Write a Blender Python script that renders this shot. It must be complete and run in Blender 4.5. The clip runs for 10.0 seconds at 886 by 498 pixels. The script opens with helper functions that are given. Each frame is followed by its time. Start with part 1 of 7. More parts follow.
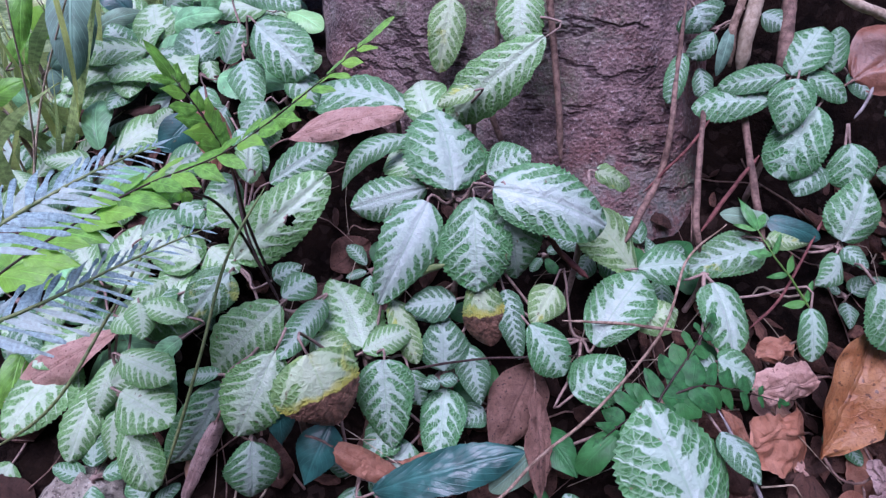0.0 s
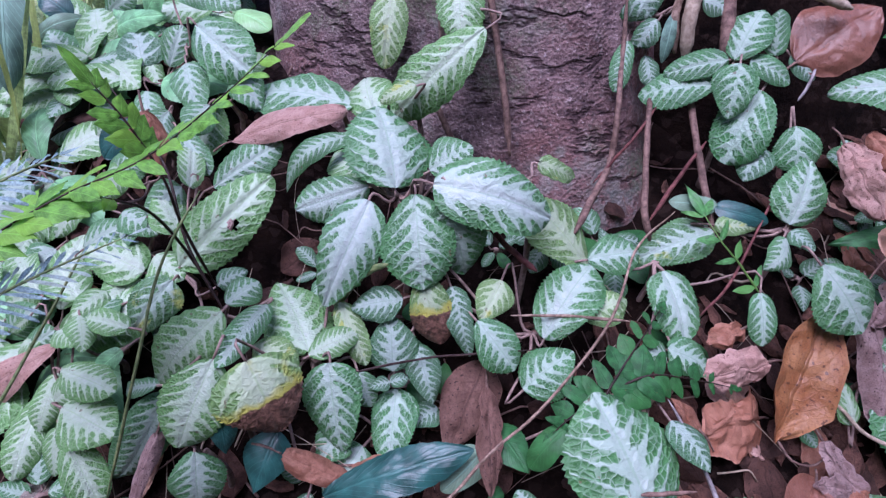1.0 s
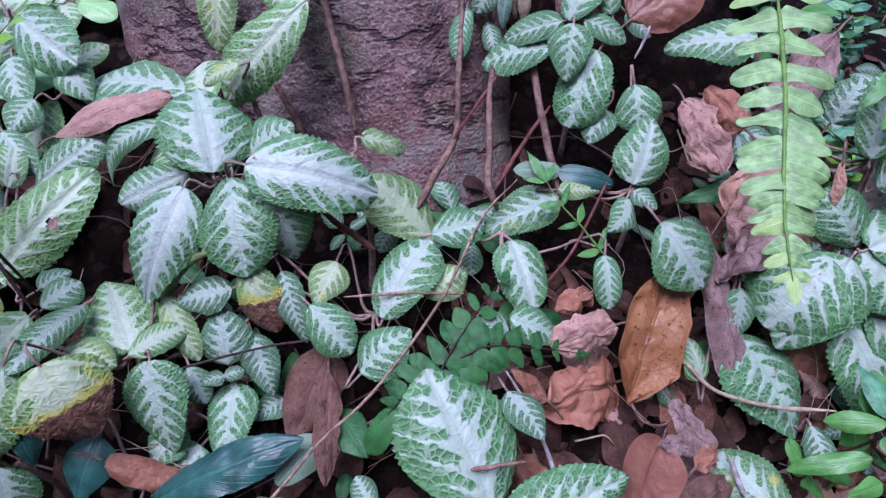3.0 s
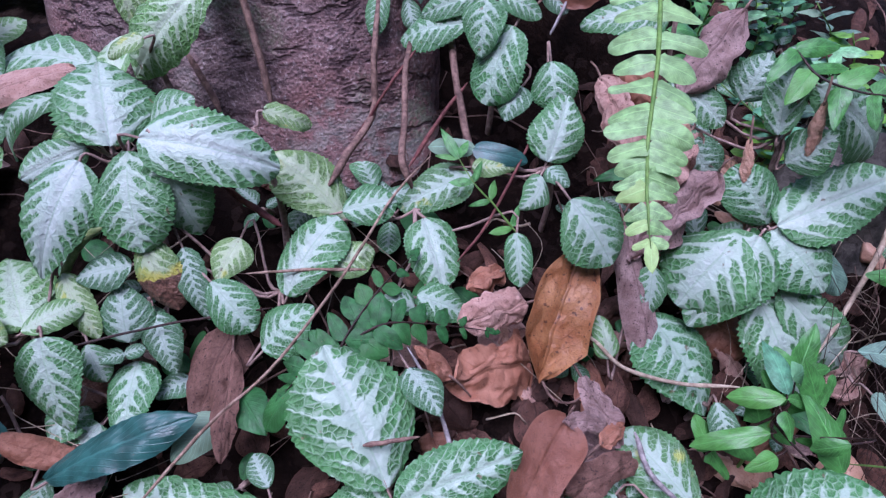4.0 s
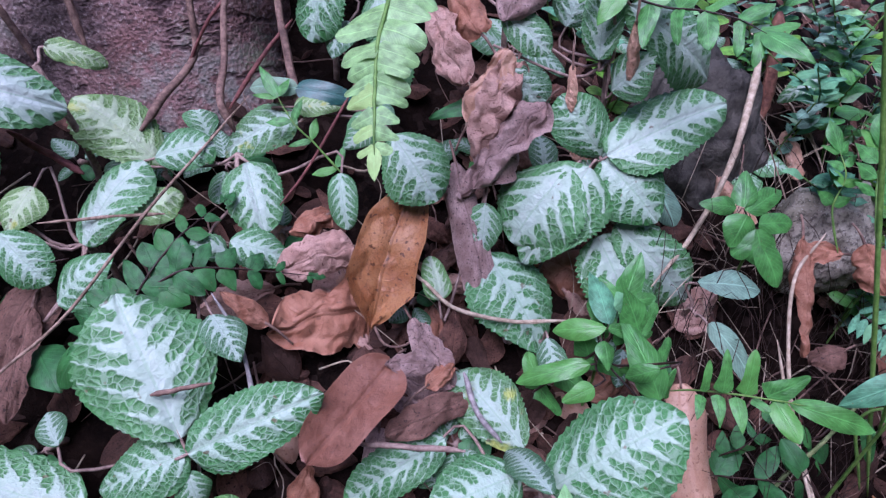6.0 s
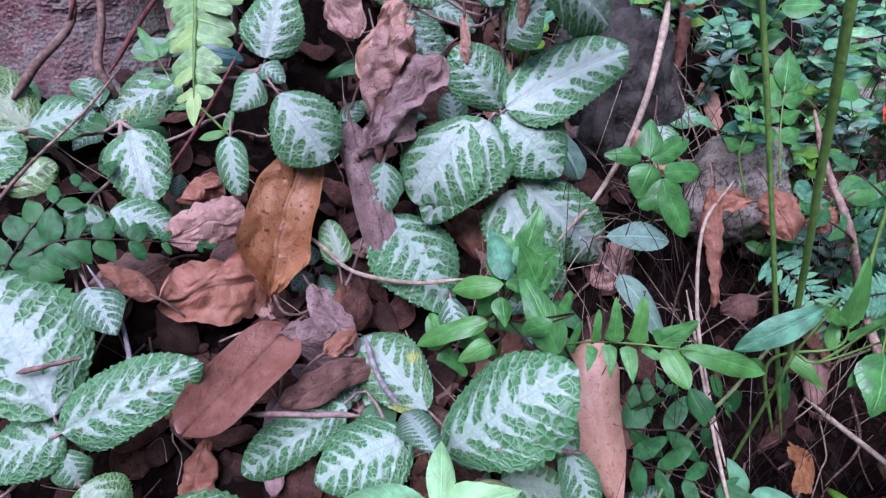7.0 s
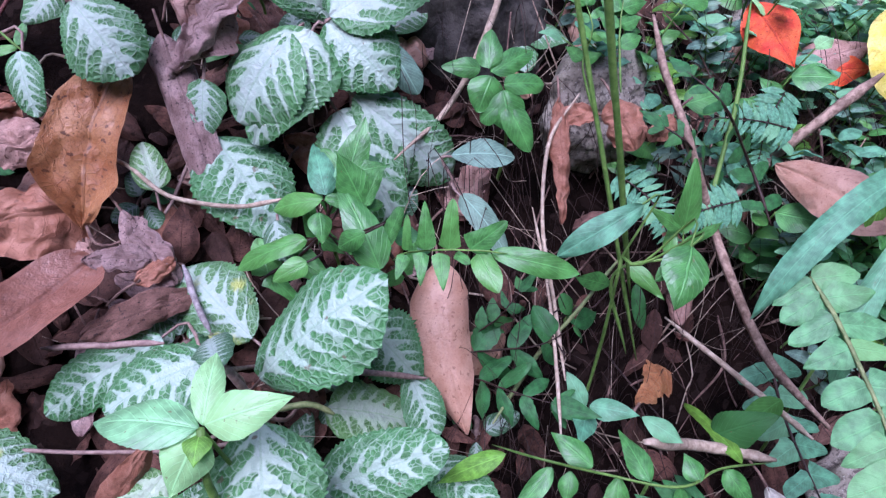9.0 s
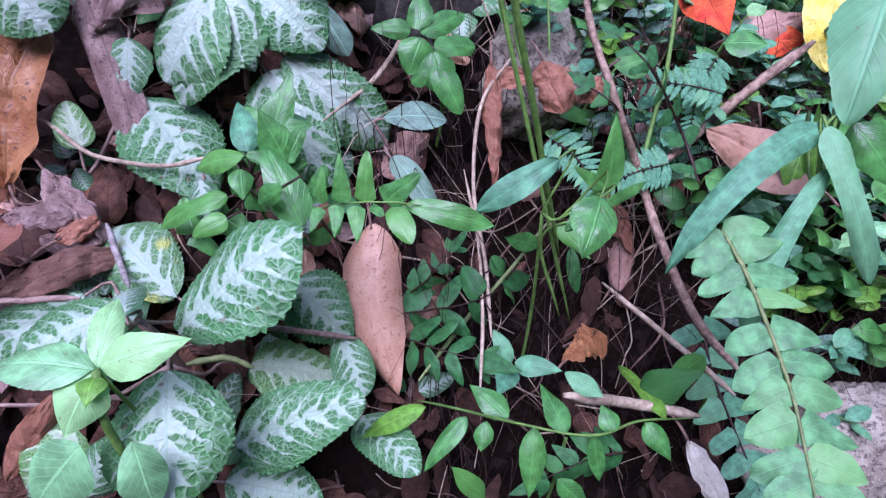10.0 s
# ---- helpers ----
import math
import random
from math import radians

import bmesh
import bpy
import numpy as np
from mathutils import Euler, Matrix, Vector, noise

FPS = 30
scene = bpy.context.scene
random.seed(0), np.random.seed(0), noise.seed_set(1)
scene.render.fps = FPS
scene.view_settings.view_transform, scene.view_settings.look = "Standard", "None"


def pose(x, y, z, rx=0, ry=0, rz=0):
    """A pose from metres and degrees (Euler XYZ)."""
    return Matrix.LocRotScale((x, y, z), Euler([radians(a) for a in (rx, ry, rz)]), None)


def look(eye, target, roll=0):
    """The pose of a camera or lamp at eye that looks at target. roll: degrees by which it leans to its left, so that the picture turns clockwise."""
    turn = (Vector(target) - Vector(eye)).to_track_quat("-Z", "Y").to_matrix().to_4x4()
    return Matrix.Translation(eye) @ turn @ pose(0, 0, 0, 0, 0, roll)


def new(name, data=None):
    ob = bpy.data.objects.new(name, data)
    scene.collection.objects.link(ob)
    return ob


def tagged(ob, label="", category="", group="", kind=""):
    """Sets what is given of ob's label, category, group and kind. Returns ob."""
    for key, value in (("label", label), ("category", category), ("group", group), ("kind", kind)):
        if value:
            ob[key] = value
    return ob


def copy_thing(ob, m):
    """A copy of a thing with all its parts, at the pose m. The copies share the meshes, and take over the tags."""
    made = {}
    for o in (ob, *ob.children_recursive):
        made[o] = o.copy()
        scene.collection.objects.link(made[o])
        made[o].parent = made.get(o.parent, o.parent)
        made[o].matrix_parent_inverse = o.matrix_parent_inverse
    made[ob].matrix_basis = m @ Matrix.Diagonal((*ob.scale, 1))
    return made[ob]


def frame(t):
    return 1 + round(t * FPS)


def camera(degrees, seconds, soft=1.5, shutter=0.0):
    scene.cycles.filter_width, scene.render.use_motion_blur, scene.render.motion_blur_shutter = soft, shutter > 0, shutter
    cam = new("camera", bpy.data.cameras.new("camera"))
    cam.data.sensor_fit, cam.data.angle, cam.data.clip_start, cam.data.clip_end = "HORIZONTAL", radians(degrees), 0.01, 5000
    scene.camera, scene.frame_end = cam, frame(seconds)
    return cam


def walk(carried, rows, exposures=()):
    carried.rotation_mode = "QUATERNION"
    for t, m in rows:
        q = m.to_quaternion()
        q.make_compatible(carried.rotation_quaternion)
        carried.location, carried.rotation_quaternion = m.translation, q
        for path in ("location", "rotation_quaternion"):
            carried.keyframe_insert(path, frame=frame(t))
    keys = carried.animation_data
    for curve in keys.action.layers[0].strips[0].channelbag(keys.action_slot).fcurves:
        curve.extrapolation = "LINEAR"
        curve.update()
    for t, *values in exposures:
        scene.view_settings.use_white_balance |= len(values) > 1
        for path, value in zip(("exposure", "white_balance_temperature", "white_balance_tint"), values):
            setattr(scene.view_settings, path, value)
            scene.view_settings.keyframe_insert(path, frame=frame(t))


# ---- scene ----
cam = camera(75.0, 10.0, soft=1.3)
PATH = [
    (0, (-0.019, -0.094, 0.814), (0.034, 1.632, -0.195), 1.2),
    (0.5, (-0.001, -0.091, 0.813), (0.070, 1.632, -0.200), 0.3),
    (1, (0.018, -0.089, 0.812), (0.109, 1.629, -0.208), -0.4),
    (1.5, (0.041, -0.089, 0.809), (0.157, 1.625, -0.216), -1.1),
    (2, (0.067, -0.089, 0.806), (0.207, 1.620, -0.224), -1.7),
    (2.5, (0.100, -0.089, 0.799), (0.257, 1.616, -0.235), -2.7),
    (3.8, (0.184, -0.100, 0.777), (0.404, 1.580, -0.286), -2.2),
    (4, (0.198, -0.103, 0.774), (0.415, 1.575, -0.292), -2.2),
    (4.5, (0.227, -0.109, 0.764), (0.465, 1.561, -0.312), -2.0),
    (5, (0.258, -0.116, 0.754), (0.514, 1.543, -0.332), -2.2),
    (5.5, (0.289, -0.121, 0.742), (0.557, 1.525, -0.361), -2.6),
    (5.7, (0.299, -0.123, 0.738), (0.578, 1.517, -0.371), -2.6),
    (6.8, (0.371, -0.135, 0.707), (0.705, 1.461, -0.452), -4.2),
    (7, (0.381, -0.138, 0.705), (0.721, 1.444, -0.470), -4.3),
    (7.5, (0.402, -0.148, 0.697), (0.768, 1.417, -0.494), -3.8),
    (8, (0.427, -0.157, 0.681), (0.829, 1.385, -0.528), -3.8),
    (8.5, (0.449, -0.165, 0.666), (0.873, 1.355, -0.563), -3.6),
    (9, (0.470, -0.173, 0.650), (0.917, 1.329, -0.592), -3.8),
    (9.5, (0.485, -0.188, 0.643), (0.949, 1.304, -0.605), -3.5),
    (10, (0.505, -0.204, 0.630), (0.987, 1.271, -0.632), -3.0),
]
walk(cam, [(t, look(e, g, r)) for t, e, g, r in PATH], exposures=[(0.0, 1.08, 5080, 36), (5.5, 1.10, 5070, 33), (7.5, 1.28, 5080, 34), (10.0, 1.39, 5030, 37)])

# ---- light: open shade under a bright, thinly clouded sky ----
world = bpy.data.worlds.new("world")
scene.world = world
world.use_nodes = True
wn = world.node_tree.nodes
sky = wn.new("ShaderNodeTexSky")
sky.sky_type, sky.sun_disc = "NISHITA", False
sky.sun_elevation, sky.sun_rotation = radians(66), radians(212)
sky.air_density, sky.dust_density, sky.ozone_density = 1.0, 3.5, 1.0
wn["Background"].inputs["Strength"].default_value = 0.105
world.node_tree.links.new(sky.outputs[0], wn["Background"].inputs["Color"])
sun = new("sun", bpy.data.lights.new("sun", "SUN"))
sun.data.energy, sun.data.angle, sun.data.color = 2.0, radians(40), (1.0, 0.96, 0.92)
sun.matrix_world = look((-0.5, -1.0, 4.0), (0.3, 0.3, 0.4))


# ---- materials ----
class Nodes:
    """Shader arithmetic in short form."""

    def __init__(self, name):
        self.mat = bpy.data.materials.new(name)
        self.mat.use_nodes = True
        self.tree = self.mat.node_tree
        self.bsdf = self.tree.nodes["Principled BSDF"]
        self.out = self.tree.nodes["Material Output"]

    def node(self, kind, **props):
        n = self.tree.nodes.new(kind)
        for key, value in props.items():
            setattr(n, key, value)
        return n

    def put(self, socket, value):
        if hasattr(value, "is_output"):
            self.tree.links.new(value, socket)
        else:
            socket.default_value = value

    def m(self, op, a, b=0.0, c=0.0, clamp=False):
        n = self.node("ShaderNodeMath", operation=op, use_clamp=clamp)
        for s, v in zip(n.inputs, (a, b, c)):
            self.put(s, v)
        return n.outputs[0]

    def step(self, x, lo, hi, a=0.0, b=1.0):
        n = self.node("ShaderNodeMapRange", interpolation_type="SMOOTHSTEP")
        for s, v in zip(n.inputs, (x, lo, hi, a, b)):
            self.put(s, v)
        return n.outputs[0]

    def mix(self, f, a, b):
        n = self.node("ShaderNodeMix", data_type="RGBA")
        self.put(n.inputs[0], f)
        self.put(n.inputs[6], a if hasattr(a, "is_output") else (*a, 1))
        self.put(n.inputs[7], b if hasattr(b, "is_output") else (*b, 1))
        return n.outputs[2]

    def noise(self, vec, scale, detail=3.0, rough=0.55, out=0):
        n = self.node("ShaderNodeTexNoise")
        self.put(n.inputs["Vector"], vec)
        n.inputs["Scale"].default_value, n.inputs["Detail"].default_value, n.inputs["Roughness"].default_value = scale, detail, rough
        return n.outputs[out]

    def voronoi(self, vec, scale, feature="F1", out=0):
        n = self.node("ShaderNodeTexVoronoi", feature=feature)
        self.put(n.inputs["Vector"], vec)
        n.inputs["Scale"].default_value = scale
        return n.outputs[out]

    def bump(self, height, strength, distance):
        n = self.node("ShaderNodeBump")
        n.inputs["Strength"].default_value, n.inputs["Distance"].default_value = strength, distance
        self.put(n.inputs["Height"], height)
        return n.outputs[0]

    def uv(self, name):
        return self.node("ShaderNodeUVMap", uv_map=name).outputs[0]

    def world(self):
        return self.node("ShaderNodeNewGeometry").outputs["Position"]

    def chance(self, island=False):
        if island:
            return self.node("ShaderNodeNewGeometry").outputs["Random Per Island"]
        return self.node("ShaderNodeObjectInfo").outputs["Random"]

    def split(self, vec):
        n = self.node("ShaderNodeSeparateXYZ")
        self.put(n.inputs[0], vec)
        return n.outputs

    def shift(self, vec, by, size):
        """vec moved by by * size, for a pattern of its own on each object."""
        n = self.node("ShaderNodeVectorMath", operation="MULTIPLY_ADD")
        self.put(n.inputs[0], by)
        n.inputs[1].default_value = (size, size * 0.7, size * 1.3)
        self.put(n.inputs[2], vec)
        return n.outputs[0]

    def done(self, color, rough, normal=None, thin=0.0, spec=0.5, coat=0.0):
        self.put(self.bsdf.inputs["Base Color"], color)
        self.put(self.bsdf.inputs["Roughness"], rough)
        self.put(self.bsdf.inputs["Specular IOR Level"], spec)
        self.bsdf.inputs["Coat Weight"].default_value = coat
        if normal is not None:
            self.put(self.bsdf.inputs["Normal"], normal)
        if thin:
            t = self.node("ShaderNodeBsdfTranslucent")
            self.put(t.inputs["Color"], color)
            if normal is not None:
                self.put(t.inputs["Normal"], normal)
            s = self.node("ShaderNodeMixShader")
            s.inputs[0].default_value = thin
            self.tree.links.new(self.bsdf.outputs[0], s.inputs[1])
            self.tree.links.new(t.outputs[0], s.inputs[2])
            self.tree.links.new(s.outputs[0], self.out.inputs["Surface"])
        return self.mat


def silver_leaf(name, green, light, amount, old=0.0, brown=0.0):
    """Quilted leaf with a silver feather along its veins, breaking up into green beads to the rim. amount: how far the silver reaches; old: yellowing; brown: dead tip."""
    k = Nodes(name)
    u, v, _ = k.split(k.uv("leaf"))
    flat = k.uv("plan")
    rnd = k.chance()
    plan = k.shift(flat, rnd, 7.0)
    a = k.m("ABSOLUTE", k.m("MULTIPLY_ADD", v, 2.0, -1.0))
    wob = k.noise(plan, 3.2, 3.0)
    mid = k.noise(plan, 9.0, 3.0, 0.6)
    fine = k.noise(plan, 32.0, 3.0, 0.65)
    warp = k.node("ShaderNodeVectorMath", operation="MULTIPLY_ADD")
    k.put(warp.inputs[0], k.noise(plan, 14.0, 2.0, 0.5, 1))
    warp.inputs[1].default_value = (0.05, 0.05, 0.0)
    k.put(warp.inputs[2], flat)
    flat = warp.outputs[0]
    beads = k.node("ShaderNodeTexVoronoi", feature="F1")
    k.put(beads.inputs["Vector"], flat)
    beads.inputs["Scale"].default_value = 15.0
    tone = k.split(beads.outputs["Color"])[0]
    edge = k.voronoi(flat, 15.0, "DISTANCE_TO_EDGE", 0)
    small = k.voronoi(flat, 34.0, "DISTANCE_TO_EDGE", 0)

    def from_vein(at):
        """0 on a side vein, 1 halfway between two; and the distance from the rib."""
        px, py, _ = k.split(at)
        ay = k.m("ABSOLUTE", py)
        s = k.m("MULTIPLY_ADD", ay, -0.55, px)
        s = k.m("MULTIPLY_ADD", k.m("MULTIPLY", ay, ay), -0.8, s)
        s = k.m("MULTIPLY_ADD", wob, 0.12, s)
        s = k.m("MULTIPLY_ADD", mid, 0.035, s)
        s = k.m("MULTIPLY_ADD", k.m("GREATER_THAN", v, 0.5), 0.09, s)
        s = k.m("MULTIPLY_ADD", rnd, 0.5, s)
        ph = k.m("FRACT", k.m("DIVIDE", s, 0.215))
        return k.m("SUBTRACT", 1.0, k.m("MULTIPLY", k.m("ABSOLUTE", k.m("SUBTRACT", ph, 0.5)), 2.0)), ay

    dv, ayf = from_vein(flat)
    dc, ayc = from_vein(beads.outputs["Position"])
    ac = k.m("MULTIPLY_ADD", k.m("SUBTRACT", ayc, ayf), 1.2, a)
    reach = k.m("MULTIPLY_ADD", rnd, 0.16, amount - 0.02)
    reach = k.m("MULTIPLY_ADD", k.m("SUBTRACT", wob, 0.5), 0.45, reach)
    reach = k.m("MULTIPLY_ADD", k.m("SUBTRACT", u, 0.4), -0.10, reach)
    out = k.m("SUBTRACT", ac, reach)
    # how wide the silver tongue on each side vein still is
    tongue = k.m("ADD", k.step(out, -0.14, 0.08, 0.70, 0.0), k.step(out, -0.05, 0.66, 0.44, 0.07))
    d = k.m("ADD", k.m("MULTIPLY", dv, 0.74), k.m("MULTIPLY", dc, 0.26))
    d = k.m("MULTIPLY_ADD", k.m("SUBTRACT", tone, 0.5), 0.12, d)
    d = k.m("MULTIPLY_ADD", k.m("SUBTRACT", fine, 0.5), 0.12, d)
    green_at = k.step(k.m("SUBTRACT", d, tongue), -0.10, 0.12)
    net = k.step(edge, 0.105, 0.02)
    net = k.m("MULTIPLY", net, k.step(a, 0.40, 0.95, 0.55, 0.16))
    net = k.m("MAXIMUM", net, k.m("MULTIPLY", k.step(small, 0.10, 0.0), 0.15))
    mask = k.m("SUBTRACT", 1.0, k.m("MULTIPLY", green_at, k.m("SUBTRACT", 1.0, net)))
    mask = k.m("MULTIPLY", mask, k.step(a, 0.90, 1.0, 1.0, 0.55))
    patch = k.noise(plan, 5.0, 4.0)
    g2 = tuple(min(1.0, 1.5 * c + 0.16 * l) for c, l in zip(green, light))
    g0 = tuple(c * 0.55 for c in green)
    col = k.mix(k.step(patch, 0.35, 0.7), g0, green)
    col = k.mix(k.m("MULTIPLY", k.step(edge, 0.10, 0.36), 0.55), k.mix(0.30, col, g2), col)
    lcol = k.mix(k.step(mid, 0.35, 0.75), light, tuple(0.82 * c for c in light))
    veil = k.m("MULTIPLY", k.step(k.m("MULTIPLY_ADD", tone, 0.25, out), -0.30, 0.15), 0.22)
    lcol = k.mix(veil, lcol, g2)
    col = k.mix(mask, col, lcol)
    rib = k.step(a, 0.040, 0.008, 0.0, 0.55)
    col = k.mix(rib, col, tuple(0.45 * x + 0.45 * y for x, y in zip(light, g2)))
    if old:
        yel = k.step(k.noise(plan, 2.2, 4.0), 0.62 - 0.35 * old, 0.75 - 0.25 * old, 0.0, 0.85)
        col = k.mix(yel, col, (0.42, 0.44, 0.09))
    if brown:
        line = k.m("MULTIPLY_ADD", k.m("SUBTRACT", wob, 0.5), 0.35, u)
        dead = k.step(line, 1.0 - brown, 1.03 - brown)
        col = k.mix(k.step(line, 0.90 - brown, 1.0 - brown, 0.0, 0.9), col, (0.46, 0.42, 0.07))
        dcol = k.mix(k.step(mid, 0.3, 0.7), (0.055, 0.028, 0.020), (0.24, 0.125, 0.085))
        dcol = k.mix(k.m("MULTIPLY", k.step(fine, 0.5, 0.7), 0.6), dcol, (0.03, 0.015, 0.012))
        col = k.mix(dead, col, dcol)
    spots = k.m("MULTIPLY", k.step(k.noise(plan, 7.0, 2.0), 0.71, 0.75), 0.75)
    col = k.mix(spots, col, (0.13, 0.09, 0.05))
    high = k.m("MULTIPLY", k.step(edge, 0.0, 0.30), k.m("MULTIPLY_ADD", mask, -0.72, 1.0))
    high = k.m("ADD", high, k.m("MULTIPLY", k.step(small, 0.0, 0.25), 0.08))
    high = k.m("MULTIPLY_ADD", k.step(dv, 0.0, 0.5), 0.35, high)
    rough = k.m("MULTIPLY_ADD", fine, 0.25, 0.34)
    return k.done(col, rough, k.bump(high, 0.45, 0.0020), thin=0.16, spec=0.45)


def green_leaf(name, green, rough=0.38, veins=9.0, light=0.35, thin=0.25, old=0.0, island=False, spec=0.5):
    """Plain green leaf with a paler rib and side veins."""
    k = Nodes(name)
    u, v, _ = k.split(k.uv("leaf"))
    rnd = k.chance(island)
    plan = k.shift(k.uv("plan"), rnd, 7.0)
    a = k.m("ABSOLUTE", k.m("MULTIPLY_ADD", v, 2.0, -1.0))
    wob = k.noise(plan, 4.0, 3.0)
    s = k.m("MULTIPLY_ADD", a, -0.35, u)
    s = k.m("MULTIPLY_ADD", wob, 0.05, s)
    d = k.m("ABSOLUTE", k.m("SUBTRACT", k.m("FRACT", k.m("MULTIPLY", s, veins)), 0.5))
    vein = k.m("MAXIMUM", k.step(d, 0.10, 0.02, 0.0, 0.55), k.step(a, 0.07, 0.02))
    patch = k.noise(plan, 2.5, 4.0)
    col = k.mix(k.step(patch, 0.3, 0.75), tuple(c * 0.62 for c in green), tuple(c * 1.35 for c in green))
    col = k.mix(k.m("MULTIPLY", k.step(rnd, 0.55, 1.0), 0.55), col, tuple(c * f for c, f in zip(green, (1.9, 1.5, 1.2))))
    col = k.mix(k.m("MULTIPLY", vein, light), col, tuple(min(1, c * 2.2 + 0.02) for c in green))
    if old:
        col = k.mix(k.step(k.noise(plan, 1.7, 4.0), 0.62 - 0.3 * old, 0.72 - 0.2 * old), col, (0.45, 0.42, 0.10))
    spots = k.m("MULTIPLY", k.step(k.noise(plan, 9.0, 2.0), 0.70, 0.74), 0.6)
    col = k.mix(spots, col, (0.16, 0.11, 0.05))
    high = k.m("SUBTRACT", k.m("MULTIPLY", k.noise(plan, 18.0, 2.0), 0.5), vein)
    return k.done(col, k.m("MULTIPLY_ADD", patch, 0.2, rough - 0.1), k.bump(high, 0.4, 0.0012), thin=thin, spec=spec)


def dead_leaf(name, dark, mid, pale, rough=0.55, spec=0.35, island=False, ribs=0.55, specks=0.8):
    """Dry leaf: blotched browns, veins, specks and a paler rim."""
    k = Nodes(name)
    u, v, _ = k.split(k.uv("leaf"))
    rnd = k.chance(island)
    plan = k.shift(k.uv("plan"), rnd, 9.0)
    a = k.m("ABSOLUTE", k.m("MULTIPLY_ADD", v, 2.0, -1.0))
    wob = k.noise(plan, 4.0, 4.0)
    s = k.m("MULTIPLY_ADD", wob, 0.22, k.m("MULTIPLY_ADD", k.m("MULTIPLY", a, a), -0.12, k.m("MULTIPLY_ADD", a, -0.18, u)))
    d = k.m("ABSOLUTE", k.m("SUBTRACT", k.m("FRACT", k.m("MULTIPLY", s, 8.0)), 0.5))
    vein = k.m("MAXIMUM", k.m("MULTIPLY", k.step(d, 0.07, 0.015, 0.0, 0.6), k.step(a, 1.0, 0.4, 0.3, 1.0)), k.step(a, 0.05, 0.015))
    vein = k.m("MAXIMUM", vein, k.m("MULTIPLY", k.step(k.voronoi(plan, 15.0, "DISTANCE_TO_EDGE"), 0.07, 0.0), 0.35))
    patch = k.noise(plan, 3.0, 5.0, 0.6)
    grain = k.noise(plan, 30.0, 4.0, 0.7)
    col = k.mix(k.step(patch, 0.3, 0.72), mid, pale)
    col = k.mix(k.step(grain, 0.45, 0.75, 0.0, 0.7 * specks), col, dark)
    col = k.mix(k.m("MULTIPLY", vein, ribs), col, tuple(c * 0.5 for c in mid))
    col = k.mix(k.step(a, 0.90, 0.98, 0.0, 0.5), col, pale)
    col = k.mix(k.m("MULTIPLY", k.step(k.noise(plan, 14.0, 1.0), 0.66, 0.69), specks), col, dark)
    col = k.mix(k.m("MULTIPLY", rnd, 0.75 if island else 0.25), col, dark)
    high = k.m("ADD", k.m("MULTIPLY", vein, -1.2 * ribs), k.m("ADD", k.m("MULTIPLY", grain, 0.4), k.m("MULTIPLY", k.noise(plan, 8.0, 3.0), 1.2)))
    return k.done(col, k.m("MULTIPLY_ADD", grain, 0.3, rough - 0.12), k.bump(high, 0.6, 0.002), thin=0.1, spec=spec)


def woody(name, dark, pale, scale=90.0, rough=0.75, bump=0.002):
    k = Nodes(name)
    p = k.world()
    n1, n2 = k.noise(p, scale, 5.0, 0.65), k.noise(p, scale * 0.17, 3.0)
    col = k.mix(k.step(n1, 0.3, 0.7), dark, pale)
    col = k.mix(k.step(n2, 0.45, 0.75, 0.0, 0.6), col, tuple(c * 0.55 for c in dark))
    return k.done(col, rough, k.bump(n1, 0.7, bump), spec=0.25)


